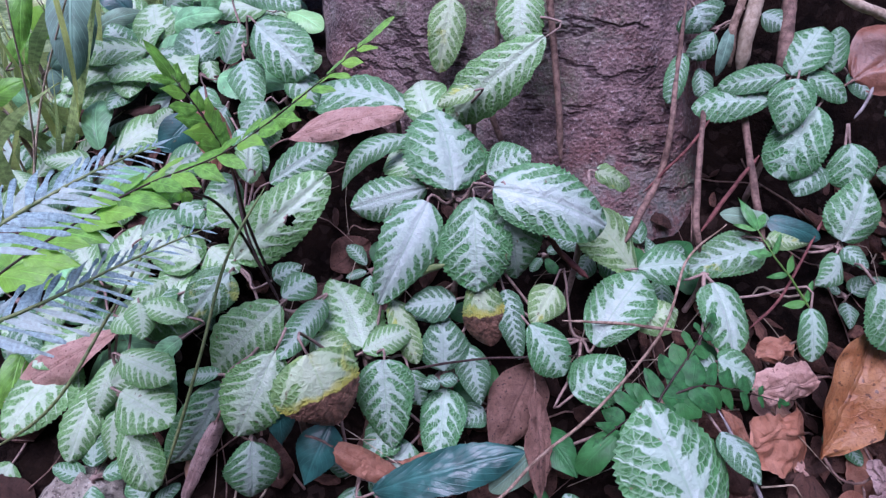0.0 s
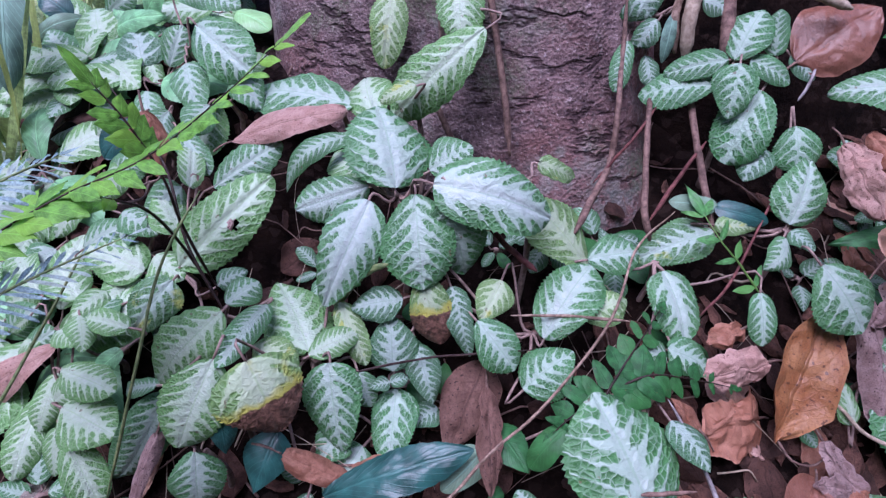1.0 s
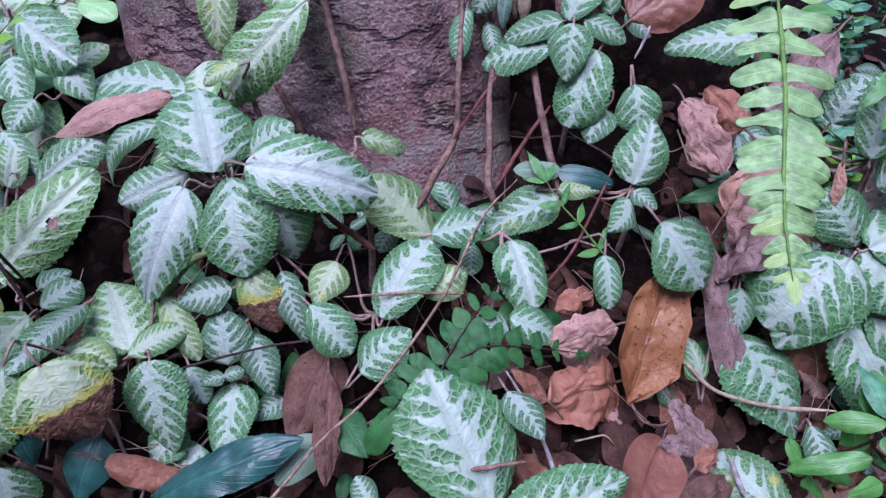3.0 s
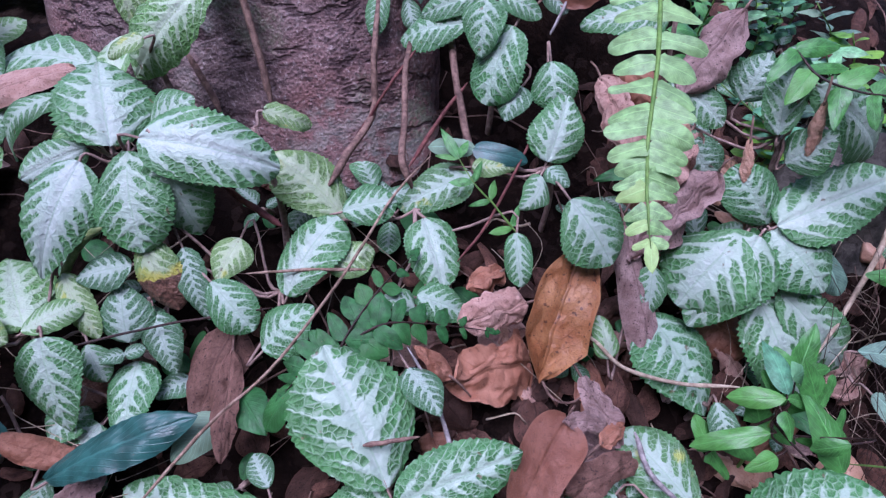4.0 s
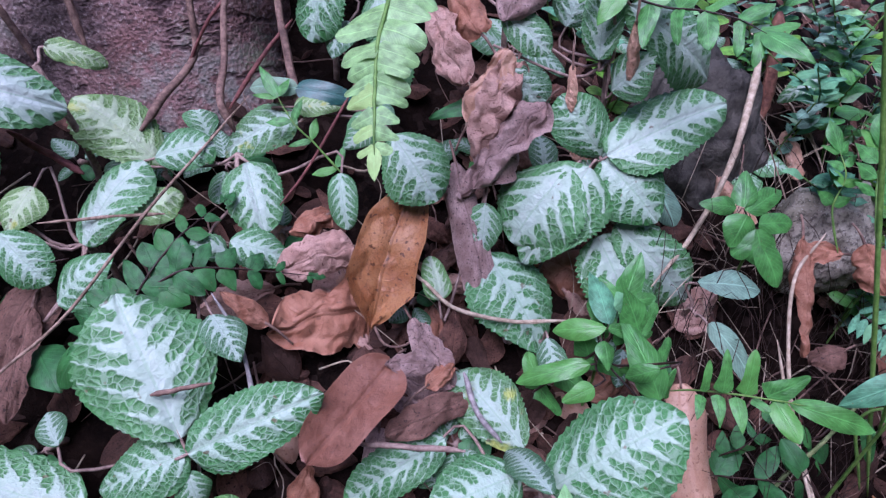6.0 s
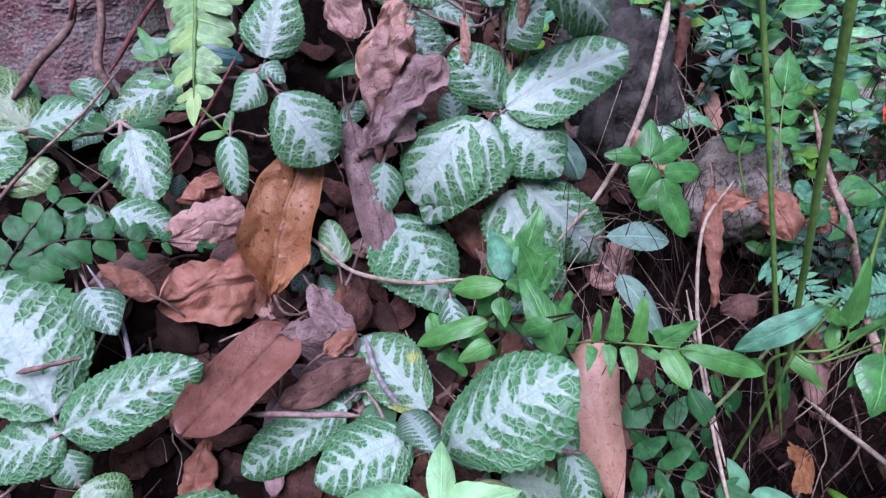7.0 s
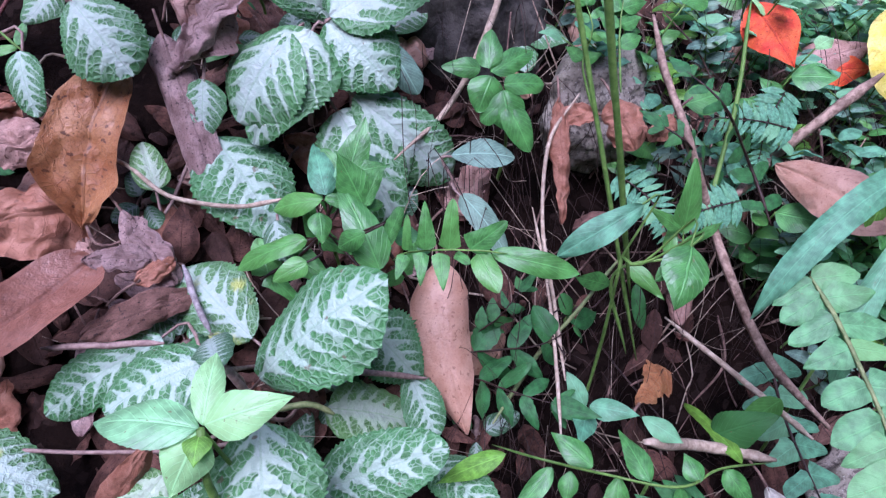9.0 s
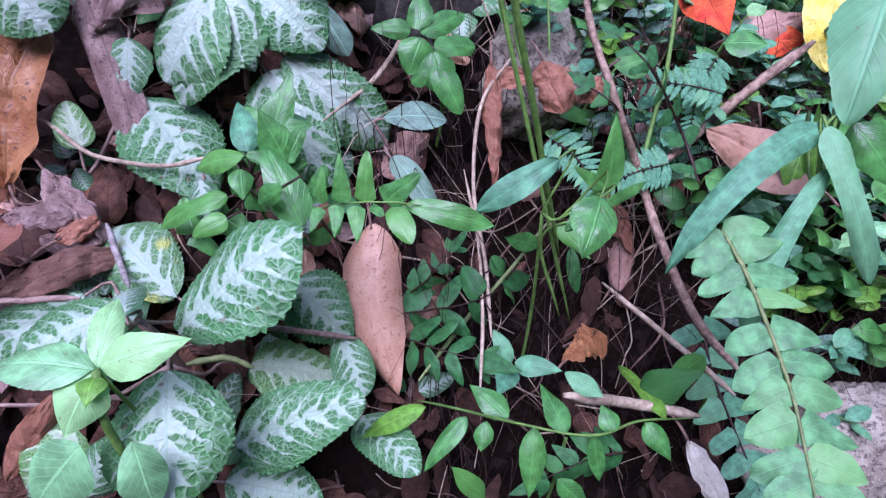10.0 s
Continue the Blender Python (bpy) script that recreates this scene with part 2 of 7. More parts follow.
def bark_material():
    k = Nodes("bark")
    p = k.world()
    mp = k.node("ShaderNodeMapping")
    mp.inputs["Scale"].default_value = (1.0, 1.0, 2.2)
    k.put(mp.inputs["Vector"], p)
    flat = mp.outputs[0]
    big, mid, fine = k.noise(p, 6.0, 4.0), k.noise(flat, 16.0, 6.0, 0.72), k.noise(p, 240.0, 4.0, 0.7)
    pits = k.voronoi(p, 300.0)
    crack = k.m("ABSOLUTE", k.m("SUBTRACT", k.noise(flat, 6.0, 5.0, 0.6), 0.5))
    crackm = k.m("MULTIPLY", k.step(crack, 0.030, 0.004, 0.0, 0.85), k.step(k.noise(p, 9.0, 3.0), 0.44, 0.56))
    col = k.mix(k.step(mid, 0.32, 0.68), (0.070, 0.044, 0.044), (0.235, 0.160, 0.155))
    col = k.mix(k.step(k.noise(p, 5.0, 4.0), 0.46, 0.62, 0.0, 0.6), col, (0.19, 0.085, 0.075))
    col = k.mix(k.step(fine, 0.52, 0.74, 0.0, 0.65), col, (0.48, 0.39, 0.375))
    col = k.mix(k.step(k.noise(flat, 55.0, 5.0, 0.7), 0.52, 0.66, 0.0, 0.75), col, (0.045, 0.028, 0.030))
    col = k.mix(k.step(k.noise(p, 150.0, 3.0), 0.55, 0.68, 0.0, 0.6), col, (0.045, 0.028, 0.028))
    col = k.mix(k.step(pits, 0.28, 0.08, 0.0, 0.65), col, (0.035, 0.024, 0.026))
    lichen = k.m("MULTIPLY", k.step(big, 0.50, 0.64), k.step(k.noise(p, 60.0, 4.0), 0.38, 0.62))
    col = k.mix(k.m("MULTIPLY", lichen, 0.5), col, (0.20, 0.22, 0.19))
    moss = k.m("MULTIPLY", k.step(k.noise(p, 9.0, 4.0), 0.56, 0.68), k.step(fine, 0.35, 0.6))
    col = k.mix(k.m("MULTIPLY", moss, 0.55), col, (0.10, 0.13, 0.06))
    col = k.mix(crackm, col, (0.030, 0.015, 0.016))
    high = k.m("ADD", k.m("ADD", k.m("MULTIPLY", mid, 0.8), k.m("MULTIPLY", fine, 0.7)), k.m("SUBTRACT", k.m("MULTIPLY", pits, 0.5), k.m("MULTIPLY", crackm, 1.0)))
    return k.done(col, 0.8, k.bump(high, 0.65, 0.005), spec=0.25)


def soil_material():
    k = Nodes("soil")
    p = k.world()
    n1, n2, n3 = k.noise(p, 160.0, 5.0, 0.7), k.noise(p, 24.0, 5.0, 0.6), k.noise(p, 1.1, 3.0)
    chips = k.voronoi(p, 120.0, "F1", 1)
    # damp soil, darkened well below humus to hold the shade between leaves
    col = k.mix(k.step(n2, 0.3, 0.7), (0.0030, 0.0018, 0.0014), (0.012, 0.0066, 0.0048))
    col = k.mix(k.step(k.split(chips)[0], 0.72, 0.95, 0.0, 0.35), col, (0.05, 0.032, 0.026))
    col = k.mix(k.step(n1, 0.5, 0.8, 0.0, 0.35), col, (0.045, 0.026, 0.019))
    # far ground turns pale green, with the bright open light in its colour
    away = k.node("ShaderNodeVectorMath", operation="DISTANCE")
    k.put(away.inputs[0], p)
    away.inputs[1].default_value = (0.3, 0.1, 0.3)
    far = k.step(k.m("MULTIPLY_ADD", n3, 1.2, away.outputs["Value"]), 1.7, 2.9)
    lit_turf = k.mix(k.step(n2, 0.35, 0.65), (0.085, 0.13, 0.045), (0.24, 0.29, 0.14))
    col = k.mix(far, col, lit_turf)
    return k.done(col, 0.9, k.bump(k.m("ADD", n1, n2), 0.9, 0.006), spec=0.06)


def stone_material():
    k = Nodes("stone")
    p = k.world()
    n1, n2, n3 = k.noise(p, 220.0, 5.0, 0.7), k.noise(p, 30.0, 5.0, 0.6), k.noise(p, 12.0, 3.0)
    col = k.mix(k.step(n2, 0.3, 0.7), (0.20, 0.165, 0.13), (0.45, 0.40, 0.33))
    col = k.mix(k.step(n1, 0.48, 0.62, 0.0, 0.8), col, (0.06, 0.045, 0.04))
    col = k.mix(k.step(k.voronoi(p, 420.0), 0.25, 0.05, 0.0, 0.9), col, (0.55, 0.52, 0.48))
    col = k.mix(k.m("MULTIPLY", k.step(n3, 0.52, 0.68), 0.35), col, (0.13, 0.15, 0.08))
    return k.done(col, 0.85, k.bump(k.m("ADD", n1, n2), 0.8, 0.004), spec=0.25)


SILVER = (0.38, 0.455, 0.40)
M = {
    "silver": silver_leaf("silver_leaf", (0.046, 0.170, 0.036), (0.399, 0.470, 0.409), 0.18),
    "pale": silver_leaf("pale_silver_leaf", (0.098, 0.242, 0.050), (0.442, 0.517, 0.395), 0.24),
    "bright": silver_leaf("bright_silver_leaf", (0.058, 0.190, 0.046), (0.442, 0.512, 0.461), 0.36),
    "feather": silver_leaf("feather_leaf", (0.036, 0.158, 0.031), (0.385, 0.470, 0.399), 0.11),
    "young": silver_leaf("young_leaf", (0.031, 0.122, 0.032), SILVER, 0.11),
    "yellow": silver_leaf("yellowing_leaf", (0.13, 0.25, 0.060), (0.432, 0.498, 0.338), 0.18, old=0.08),
    "scorched": silver_leaf("scorched_leaf", (0.11, 0.22, 0.05), (0.432, 0.498, 0.338), 0.28, old=0.12, brown=0.5),
    "tipped": silver_leaf("tipped_leaf", (0.056, 0.165, 0.036), SILVER, 0.14, old=0.10),
    "plain": green_leaf("plain_leaf", (0.072, 0.225, 0.050), rough=0.32),
    "lime": green_leaf("lime_leaf", (0.165, 0.37, 0.045), thin=0.4),
    "softfern": green_leaf("soft_fern_leaf", (0.115, 0.29, 0.115), veins=9.0, rough=0.46, light=0.22, spec=0.35),
    "fern": green_leaf("fern_leaf", (0.25, 0.42, 0.16), veins=14.0, thin=0.3),
    "mint": green_leaf("mint_leaf", (0.22, 0.46, 0.21), veins=8.0, thin=0.3),
    "sage": green_leaf("sage_leaf", (0.105, 0.275, 0.150), veins=9.0, rough=0.48, light=0.25, spec=0.35),
    "deep": green_leaf("deep_leaf", (0.034, 0.130, 0.036), veins=10.0, rough=0.45, light=0.15, spec=0.3),
    "blue": green_leaf("blue_leaf", (0.024, 0.085, 0.072), veins=10.0, rough=0.36, light=0.3, thin=0.1),
    "haze": green_leaf("haze_leaf", (0.31, 0.43, 0.44), veins=14.0, rough=0.35, light=0.2, thin=0.35),
    "dull": green_leaf("dull_leaf", (0.14, 0.24, 0.175), veins=12.0, rough=0.6, light=0.6),
    "orange": dead_leaf("dry_orange", (0.07, 0.020, 0.010), (0.33, 0.125, 0.042), (0.47, 0.225, 0.09), 0.42, 0.5, ribs=0.5),
    "rust": dead_leaf("dry_rust", (0.052, 0.019, 0.011), (0.255, 0.100, 0.056), (0.41, 0.20, 0.13), 0.48, 0.25, ribs=0.3, specks=0.35),
    "pod": dead_leaf("dry_red_brown", (0.07, 0.028, 0.018), (0.180, 0.069, 0.042), (0.27, 0.120, 0.080), 0.34, 0.5, ribs=0.12, specks=0.4),
    "tan": dead_leaf("dry_tan", (0.14, 0.060, 0.034), (0.42, 0.222, 0.142), (0.51, 0.31, 0.215), 0.36, 0.45, ribs=0.08, specks=0.5),
    "pink": dead_leaf("dry_pink", (0.13, 0.060, 0.042), (0.37, 0.205, 0.160), (0.50, 0.315, 0.255)),
    "mauve": dead_leaf("dry_mauve", (0.05, 0.03, 0.027), (0.25, 0.150, 0.132), (0.43, 0.295, 0.265), 0.65),
    "umber": dead_leaf("dry_umber", (0.026, 0.013, 0.010), (0.112, 0.053, 0.037), (0.21, 0.110, 0.080), 0.7),
    "cream": dead_leaf("dry_cream", (0.24, 0.19, 0.13), (0.55, 0.50, 0.40), (0.70, 0.67, 0.58), ribs=0.2, specks=0.3),
    "red": dead_leaf("fallen_red", (0.35, 0.03, 0.01), (0.65, 0.035, 0.018), (0.80, 0.16, 0.03)),
    "gold": dead_leaf("fallen_yellow", (0.5, 0.38, 0.03), (0.78, 0.62, 0.05), (0.85, 0.75, 0.25)),
    "litter": dead_leaf("litter", (0.010, 0.005, 0.004), (0.078, 0.034, 0.023), (0.20, 0.092, 0.064), 0.7, 0.25, True),
    "grass": green_leaf("grass", (0.31, 0.41, 0.14), veins=3.0, light=0.2, thin=0.35, island=True),
    # foliage paled so that the distance looks brightly lit
    "far": green_leaf("far_foliage", (0.31, 0.39, 0.17), veins=6.0, light=0.2, thin=0.4, island=True),
    # for the unseen wall that blocks low sky light
    "sky_screen": woody("sky_screen", (0.012, 0.022, 0.008), (0.05, 0.08, 0.03), 30.0, 0.9, 0.02),
    "stem": woody("stem", (0.10, 0.15, 0.05), (0.24, 0.26, 0.11), 200.0, 0.5),
    "pinkstem": woody("pink_stem", (0.16, 0.10, 0.085), (0.34, 0.24, 0.20), 200.0, 0.55),
    "greenstem": woody("green_stem", (0.08, 0.16, 0.03), (0.16, 0.27, 0.06), 150.0, 0.45),
    "darkstem": woody("dark_stem", (0.016, 0.008, 0.007), (0.05, 0.025, 0.02), 200.0, 0.4),
    "twig": woody("twig", (0.13, 0.080, 0.055), (0.38, 0.265, 0.20), 200.0),
    "root": woody("root", (0.075, 0.042, 0.034), (0.25, 0.155, 0.12), 160.0),
    "darkroot": woody("dark_root", (0.016, 0.008, 0.006), (0.06, 0.034, 0.026), 160.0),
    "redroot": woody("red_root", (0.07, 0.02, 0.02), (0.20, 0.075, 0.065), 160.0),
    "redbark": woody("red_bark", (0.07, 0.026, 0.018), (0.24, 0.105, 0.07), 120.0, 0.7, 0.004),
    "oldwood": woody("old_wood", (0.016, 0.015, 0.013), (0.10, 0.088, 0.076), 55.0, 0.9, 0.010),
    "straw": woody("straw", (0.26, 0.19, 0.13), (0.50, 0.40, 0.30), 200.0),
    "greywood": woody("grey_wood", (0.13, 0.11, 0.11), (0.36, 0.32, 0.31), 150.0),
    "bark": bark_material(),
    "soil": soil_material(),
    "stone": stone_material(),
}


# ---- forms ----
def ease(x, lo, hi):
    f = min(1.0, max(0.0, (x - lo) / (hi - lo)))
    return f * f * (3 - 2 * f)


def ground_z(x, y):
    """Height of the bank: a steep slope with a hollow, level far in front and far behind."""
    z = 0.203 + 0.735 * max(-0.45, min(0.62, y))
    if y > 0.62:
        z += 0.25 * (1 - math.exp(-(y - 0.62) / 0.9))
    z -= 0.115 * math.exp(-(((x - 0.80) / 0.22) ** 2 + ((y - 0.03) / 0.20) ** 2))
    fall = ease(-x, 0.28, 0.75) * ease(y, 0.25, 0.8)
    z -= 0.42 * fall
    z -= 0.16 * ease(x, 0.75, 1.2) * ease(y, 0.05, 0.45)
    near = math.exp(-((x - 0.3) ** 2 + (y - 0.2) ** 2) / 1.5)
    z += near * (0.022 * noise.noise((x * 7, y * 7, 0.3)) + 0.010 * noise.noise((x * 23, y * 23, 1.7)) + 0.004 * noise.noise((x * 70, y * 70, 4.1)))
    return z


def on_ground(x, y, up=0.0):
    return Vector((x, y, ground_z(x, y) + up))


def mesh_of(name, verts, faces, mat, smooth=True, uvs=()):
    me = bpy.data.meshes.new(name)
    me.from_pydata([tuple(map(float, v)) for v in verts], [], faces)
    for key, values in uvs:
        layer = me.uv_layers.new(name=key)
        idx = np.empty(len(me.loops), dtype=np.int32)
        me.loops.foreach_get("vertex_index", idx)
        layer.data.foreach_set("uv", np.asarray(values, dtype=np.float32)[idx].ravel())
    me.materials.append(M[mat])
    if smooth:
        me.shade_smooth()
    return me


def thing(name, at, label, category, group="", kind=""):
    e = new(name)
    e.location, e.empty_display_size = at, 0.01
    return tagged(e, label, category, group, kind)


def part(name, me, parent, label=""):
    """A mesh, given in world metres, as a part of a thing or of a part."""
    top = parent
    off = Vector((0, 0, 0))
    while top is not None:
        off += top.location
        top = top.parent
    me.transform(Matrix.Translation(-off))
    ob = new(name, me)
    ob.parent = parent
    return tagged(ob, label)


def single(name, me, label, category, group="", kind="", at=None):
    """A thing that is one mesh, with its origin at at."""
    ob = new(name, me)
    if at is not None:
        me.transform(Matrix.Translation(-Vector(at)))
        ob.location = at
    return tagged(ob, label, category, group, kind)


GRID = {}


def grid_faces(nu, nv):
    if (nu, nv) not in GRID:
        GRID[nu, nv] = [(i * nv + j, i * nv + j + 1, (i + 1) * nv + j + 1, (i + 1) * nv + j) for i in range(nu - 1) for j in range(nv - 1)]
    return GRID[nu, nv]


def outline(u, shape):
    if shape == "ovate":
        return np.sin(np.pi * u ** 0.84) ** 0.57
    if shape == "lance":
        return np.sin(np.pi * u ** 0.75) ** 0.95
    if shape == "strap":
        return np.minimum(1, 9 * u) ** 0.5 * np.minimum(1, 5 * (1 - u)) ** 0.6
    if shape == "long":
        return np.minimum(1, 5 * u) ** 0.5 * np.minimum(1, 3.0 * (1 - u)) ** 0.62 * (1 - 0.12 * u)
    if shape == "acute":
        return np.sin(np.pi * u ** 0.74) ** 0.70
    if shape == "oblong":
        return np.minimum(1, 3.2 * u) ** 0.85 * np.clip(1 - u ** 7, 0, 1) ** 0.4 * (0.82 + 0.18 * u)
    if shape == "half":
        return np.clip(1 - np.abs(2 * u - 1) ** 3.4, 0, 1) ** 0.55 * (0.86 + 0.28 * u - 0.14 * u * u)
    if shape == "blunt":
        return np.minimum(1, 12 * u) ** 0.45 * np.clip(1 - u ** 2.3, 0, 1) ** 0.62
    if shape == "pinna":
        return np.minimum(1, 14 * u + 0.45) * np.clip(1 - u, 0, 1) ** 0.32
    return np.sin(np.pi * u) ** 0.5


def blade(base, tip, width, face, arch=0.06, curl=0.25, shape="ovate", teeth=0.0, quilt=0.0, crumple=0.0, twist=0.0, nu=34, nv=15, seed=0, mat="silver", bend=0.0, raw=False, hole=None, torn=0.0, sharp=False):
    """A leaf blade from base to tip whose upper side looks towards face. arch lifts its middle, curl bends its sides down (minus: up), bend curves it sideways, torn eats into its rim, sharp makes its crumples creases."""
    r = np.random.RandomState(seed)
    B, T = np.array(base, float), np.array(tip, float)
    L = np.linalg.norm(T - B)
    ax = (T - B) / L
    N = np.array(face, float)
    N = N - ax * (N @ ax)
    N /= np.linalg.norm(N)
    S = np.cross(N, ax)
    u = np.linspace(0.0, 1.0, nu)
    v = np.linspace(-1.0, 1.0, nv)
    uu, vv = np.meshgrid(u, v, indexing="ij")
    half = width / 2 * outline(np.clip(uu, 0.004, 0.996), shape)
    if teeth:
        saw = np.abs((uu * L / width * 17) % 1.0 - 0.5) * 2
        half = half * (1 + teeth * (saw - 0.5) * np.abs(vv) ** 4)
    half = half * (1 + 0.05 * np.sin(uu * 5 + r.uniform(0, 6)) * np.sign(vv))
    if torn:
        for side in (-1, 1):
            o = r.uniform(0, 90)
            bite = np.array([noise.noise((x * 3.0 + o, 0.3, o)) + 0.45 * noise.noise((x * 8.0 + o, 5.3, o)) + 0.16 * noise.noise((x * 24.0, o, 2.0)) for x in u])
            half = np.where(vv * side > 0, half * (1 - torn * np.clip(bite + 0.15, -0.25, 1.0)[:, None]), half)
    ang = vv * curl * (1 + 0.25 * np.sin(uu * 3 + r.uniform(0, 6)))
    safe = np.where(np.abs(curl) < 1e-3, 1e-3, curl)
    lat = np.sin(ang) / safe * half
    dep = -(1 - np.cos(ang)) / safe * half
    tw = twist * (uu - 0.4)
    lat, dep = lat * np.cos(tw) - dep * np.sin(tw), lat * np.sin(tw) + dep * np.cos(tw)
    mid = 4 * uu * (1 - uu) * arch * L - 0.5 * abs(arch) * L * uu ** 4
    wave = 0.030 * L * np.sin(uu * r.uniform(5, 9) + r.uniform(0, 6)) * vv * np.abs(vv)
    h = mid + dep + wave
    if quilt:
        s = uu - 0.27 * np.abs(vv)
        ph = (s * 8.2) % 1.0
        h = h + quilt * width * (np.abs(np.sin(np.pi * ph)) - 0.5) * np.abs(vv) ** 0.6 * (1 - 0.4 * np.abs(vv))
        h = h - 0.03 * width * np.exp(-(vv / 0.09) ** 2)
    if crumple:
        o = r.uniform(0, 50)
        for i in range(nu):
            for j in range(nv):
                q = Vector((u[i] * 2.6 * max(1.0, L / width) + o, v[j] * 1.6, o))
                if sharp:
                    h[i, j] += crumple * width * (0.7 * noise.noise(q * 0.6) + 1.0 * abs(noise.noise(q * 0.75)) + 0.30 * abs(noise.noise(q * 1.9 + Vector((3, 9, 0)))) + 0.10 * abs(noise.noise(q * 5.0)))
                else:
                    h[i, j] += crumple * width * (1.0 * noise.noise(q * 0.8) + 0.5 * abs(noise.noise(q * 1.3)) + 0.28 * noise.noise(q * 2.9))
                lat[i, j] += crumple * width * 0.4 * noise.noise(q * 1.4 + Vector((7, 3, 1)))
    along = uu * L
    sway = bend * L * 4 * uu * (1 - uu)
    P = B + along[..., None] * ax + (lat + sway)[..., None] * S + h[..., None] * N
    leaf_uv = np.stack([uu, vv * 0.5 + 0.5], -1).reshape(-1, 2)
    plan_uv = np.stack([uu * L / width, vv * half / width], -1).reshape(-1, 2)
    faces = grid_faces(nu, nv)
    if hole:
        faces = [f for f in faces if np.hypot((leaf_uv[f[0], 0] - hole[0]) * L, (leaf_uv[f[0], 1] - hole[1]) * width) > hole[2]]
    if raw:
        return P.reshape(-1, 3), faces, leaf_uv, plan_uv
    return mesh_of("blade", P.reshape(-1, 3), faces, mat, True, (("leaf", leaf_uv), ("plan", plan_uv)))


def smooth_line(points, n):
    """n points on a smooth line through points."""
    p = [Vector(q) for q in points]
    p = [2 * p[0] - p[1]] + p + [2 * p[-1] - p[-2]]
    out = []
    for k in range(n):
        s = k / (n - 1) * (len(p) - 3)
        i = min(int(s), len(p) - 4)
        f = s - i
        a, b, c, d = p[i:i + 4]
        out.append(0.5 * (2 * b + (c - a) * f + (2 * a - 5 * b + 4 * c - d) * f * f + (3 * b - a - 3 * c + d) * f ** 3))
    return out


def tube(points, r0, r1, mat, n=16, sides=7, rough=0.12, seed=0, flat=1.0, raw=False):
    """A tapered, slightly uneven stem along a smooth line."""
    rnd = random.Random(seed)
    line = smooth_line(points, n)
    if not raw and n >= 20:
        for i, p in enumerate(line):
            p += Vector((noise.noise((i * 0.3, seed * 3.1, 0.5)), noise.noise((i * 0.3, seed * 3.1, 7.5)), noise.noise((i * 0.3, seed * 3.1, 15.5)))) * (0.22 * max(r0, r1) ** 0.5 * 0.05)
    verts, faces = [], []
    side = None
    for i, p in enumerate(line):
        d = (line[min(i + 1, n - 1)] - line[max(i - 1, 0)]).normalized()
        side = d.orthogonal().normalized() if side is None else (side - d * side.dot(d)).normalized()
        other = d.cross(side)
        r = (r0 + (r1 - r0) * i / (n - 1)) * (1 + 0.4 * rough * rnd.uniform(-1, 1) + 0.12 * noise.noise((i * 0.35, seed * 1.7, 3.3)))
        if not raw and n >= 20:
            r *= min(1.0, 0.35 + 5.0 * min(i, n - 1 - i) / (n - 1))
        for s in range(sides):
            a = math.tau * s / sides
            k = r * (1 + rough * rnd.uniform(-1, 1))
            verts.append(p + (side * math.cos(a) + other * math.sin(a) * flat) * k)
    for i in range(n - 1):
        for s in range(sides):
            q = (s + 1) % sides
            faces.append((i * sides + s, i * sides + q, (i + 1) * sides + q, (i + 1) * sides + s))
    faces.append(tuple(range(sides - 1, -1, -1)))
    faces.append(tuple(range((n - 1) * sides, n * sides)))
    if raw:
        zero = np.zeros((len(verts), 2))
        return np.array([tuple(v) for v in verts]), faces, zero, zero
    return mesh_of("tube", verts, faces, mat)


COUNT = [0]


def tick():
    COUNT[0] += 1
    return COUNT[0]


QUILTED = {"silver", "pale", "bright", "feather", "young", "yellow", "scorched", "tipped"}


def leaf(plant, node, base, tip, width, face, mat="silver", arch=0.09, curl=0.5, shape="ovate", label="", stalk="pinkstem", thick=0.0012, bend=0.0, twist=0.0, crumple=0.0, hole=None):
    """One leaf of a plant with its stalk, which runs down to node."""
    k = tick()
    q = mat in QUILTED
    big = width > 0.03
    me = blade(base, tip, width, face, arch, curl, shape, 0.10 if q else 0.05, 0.016 if q else 0.008, crumple, twist, 44 if big else 24, 21 if big else 11, k, mat, bend, False, hole)
    ob = part("leaf", me, plant, label)
    if stalk:
        b, t, nd = Vector(base), Vector(tip), Vector(node)
        d = (t - b).normalized()
        reach = (b - nd).length
        pts = [b + d * 0.006 - Vector(face) * 0.002, b - d * min(0.02, 0.35 * reach) - Vector(face) * 0.006, nd + (b - nd) * 0.35 - Vector((0, 0, 0.15 * reach)), nd]
        part("stalk", tube(pts, thick * 0.8, thick * 1.3, stalk, 10, 6, 0.08, k), ob)
    return ob


def herb(name, at, label, category, group=""):
    """The root point of a plant: it stands in the soil under at."""
    g = on_ground(at[0], at[1] + 0.02, -0.01)
    p = thing(name, g, label, category, group)
    n = Vector(at)
    thin = name != "episcia_plant"
    part("stem", tube([g, g + (n - g) * 0.5 + Vector((0.006, 0.004, 0)), n], 0.0016 if thin else 0.0032, 0.0012 if thin else 0.0024, "greenstem" if thin else "pinkstem", 8, 7, 0.08, tick()), p)
    return p


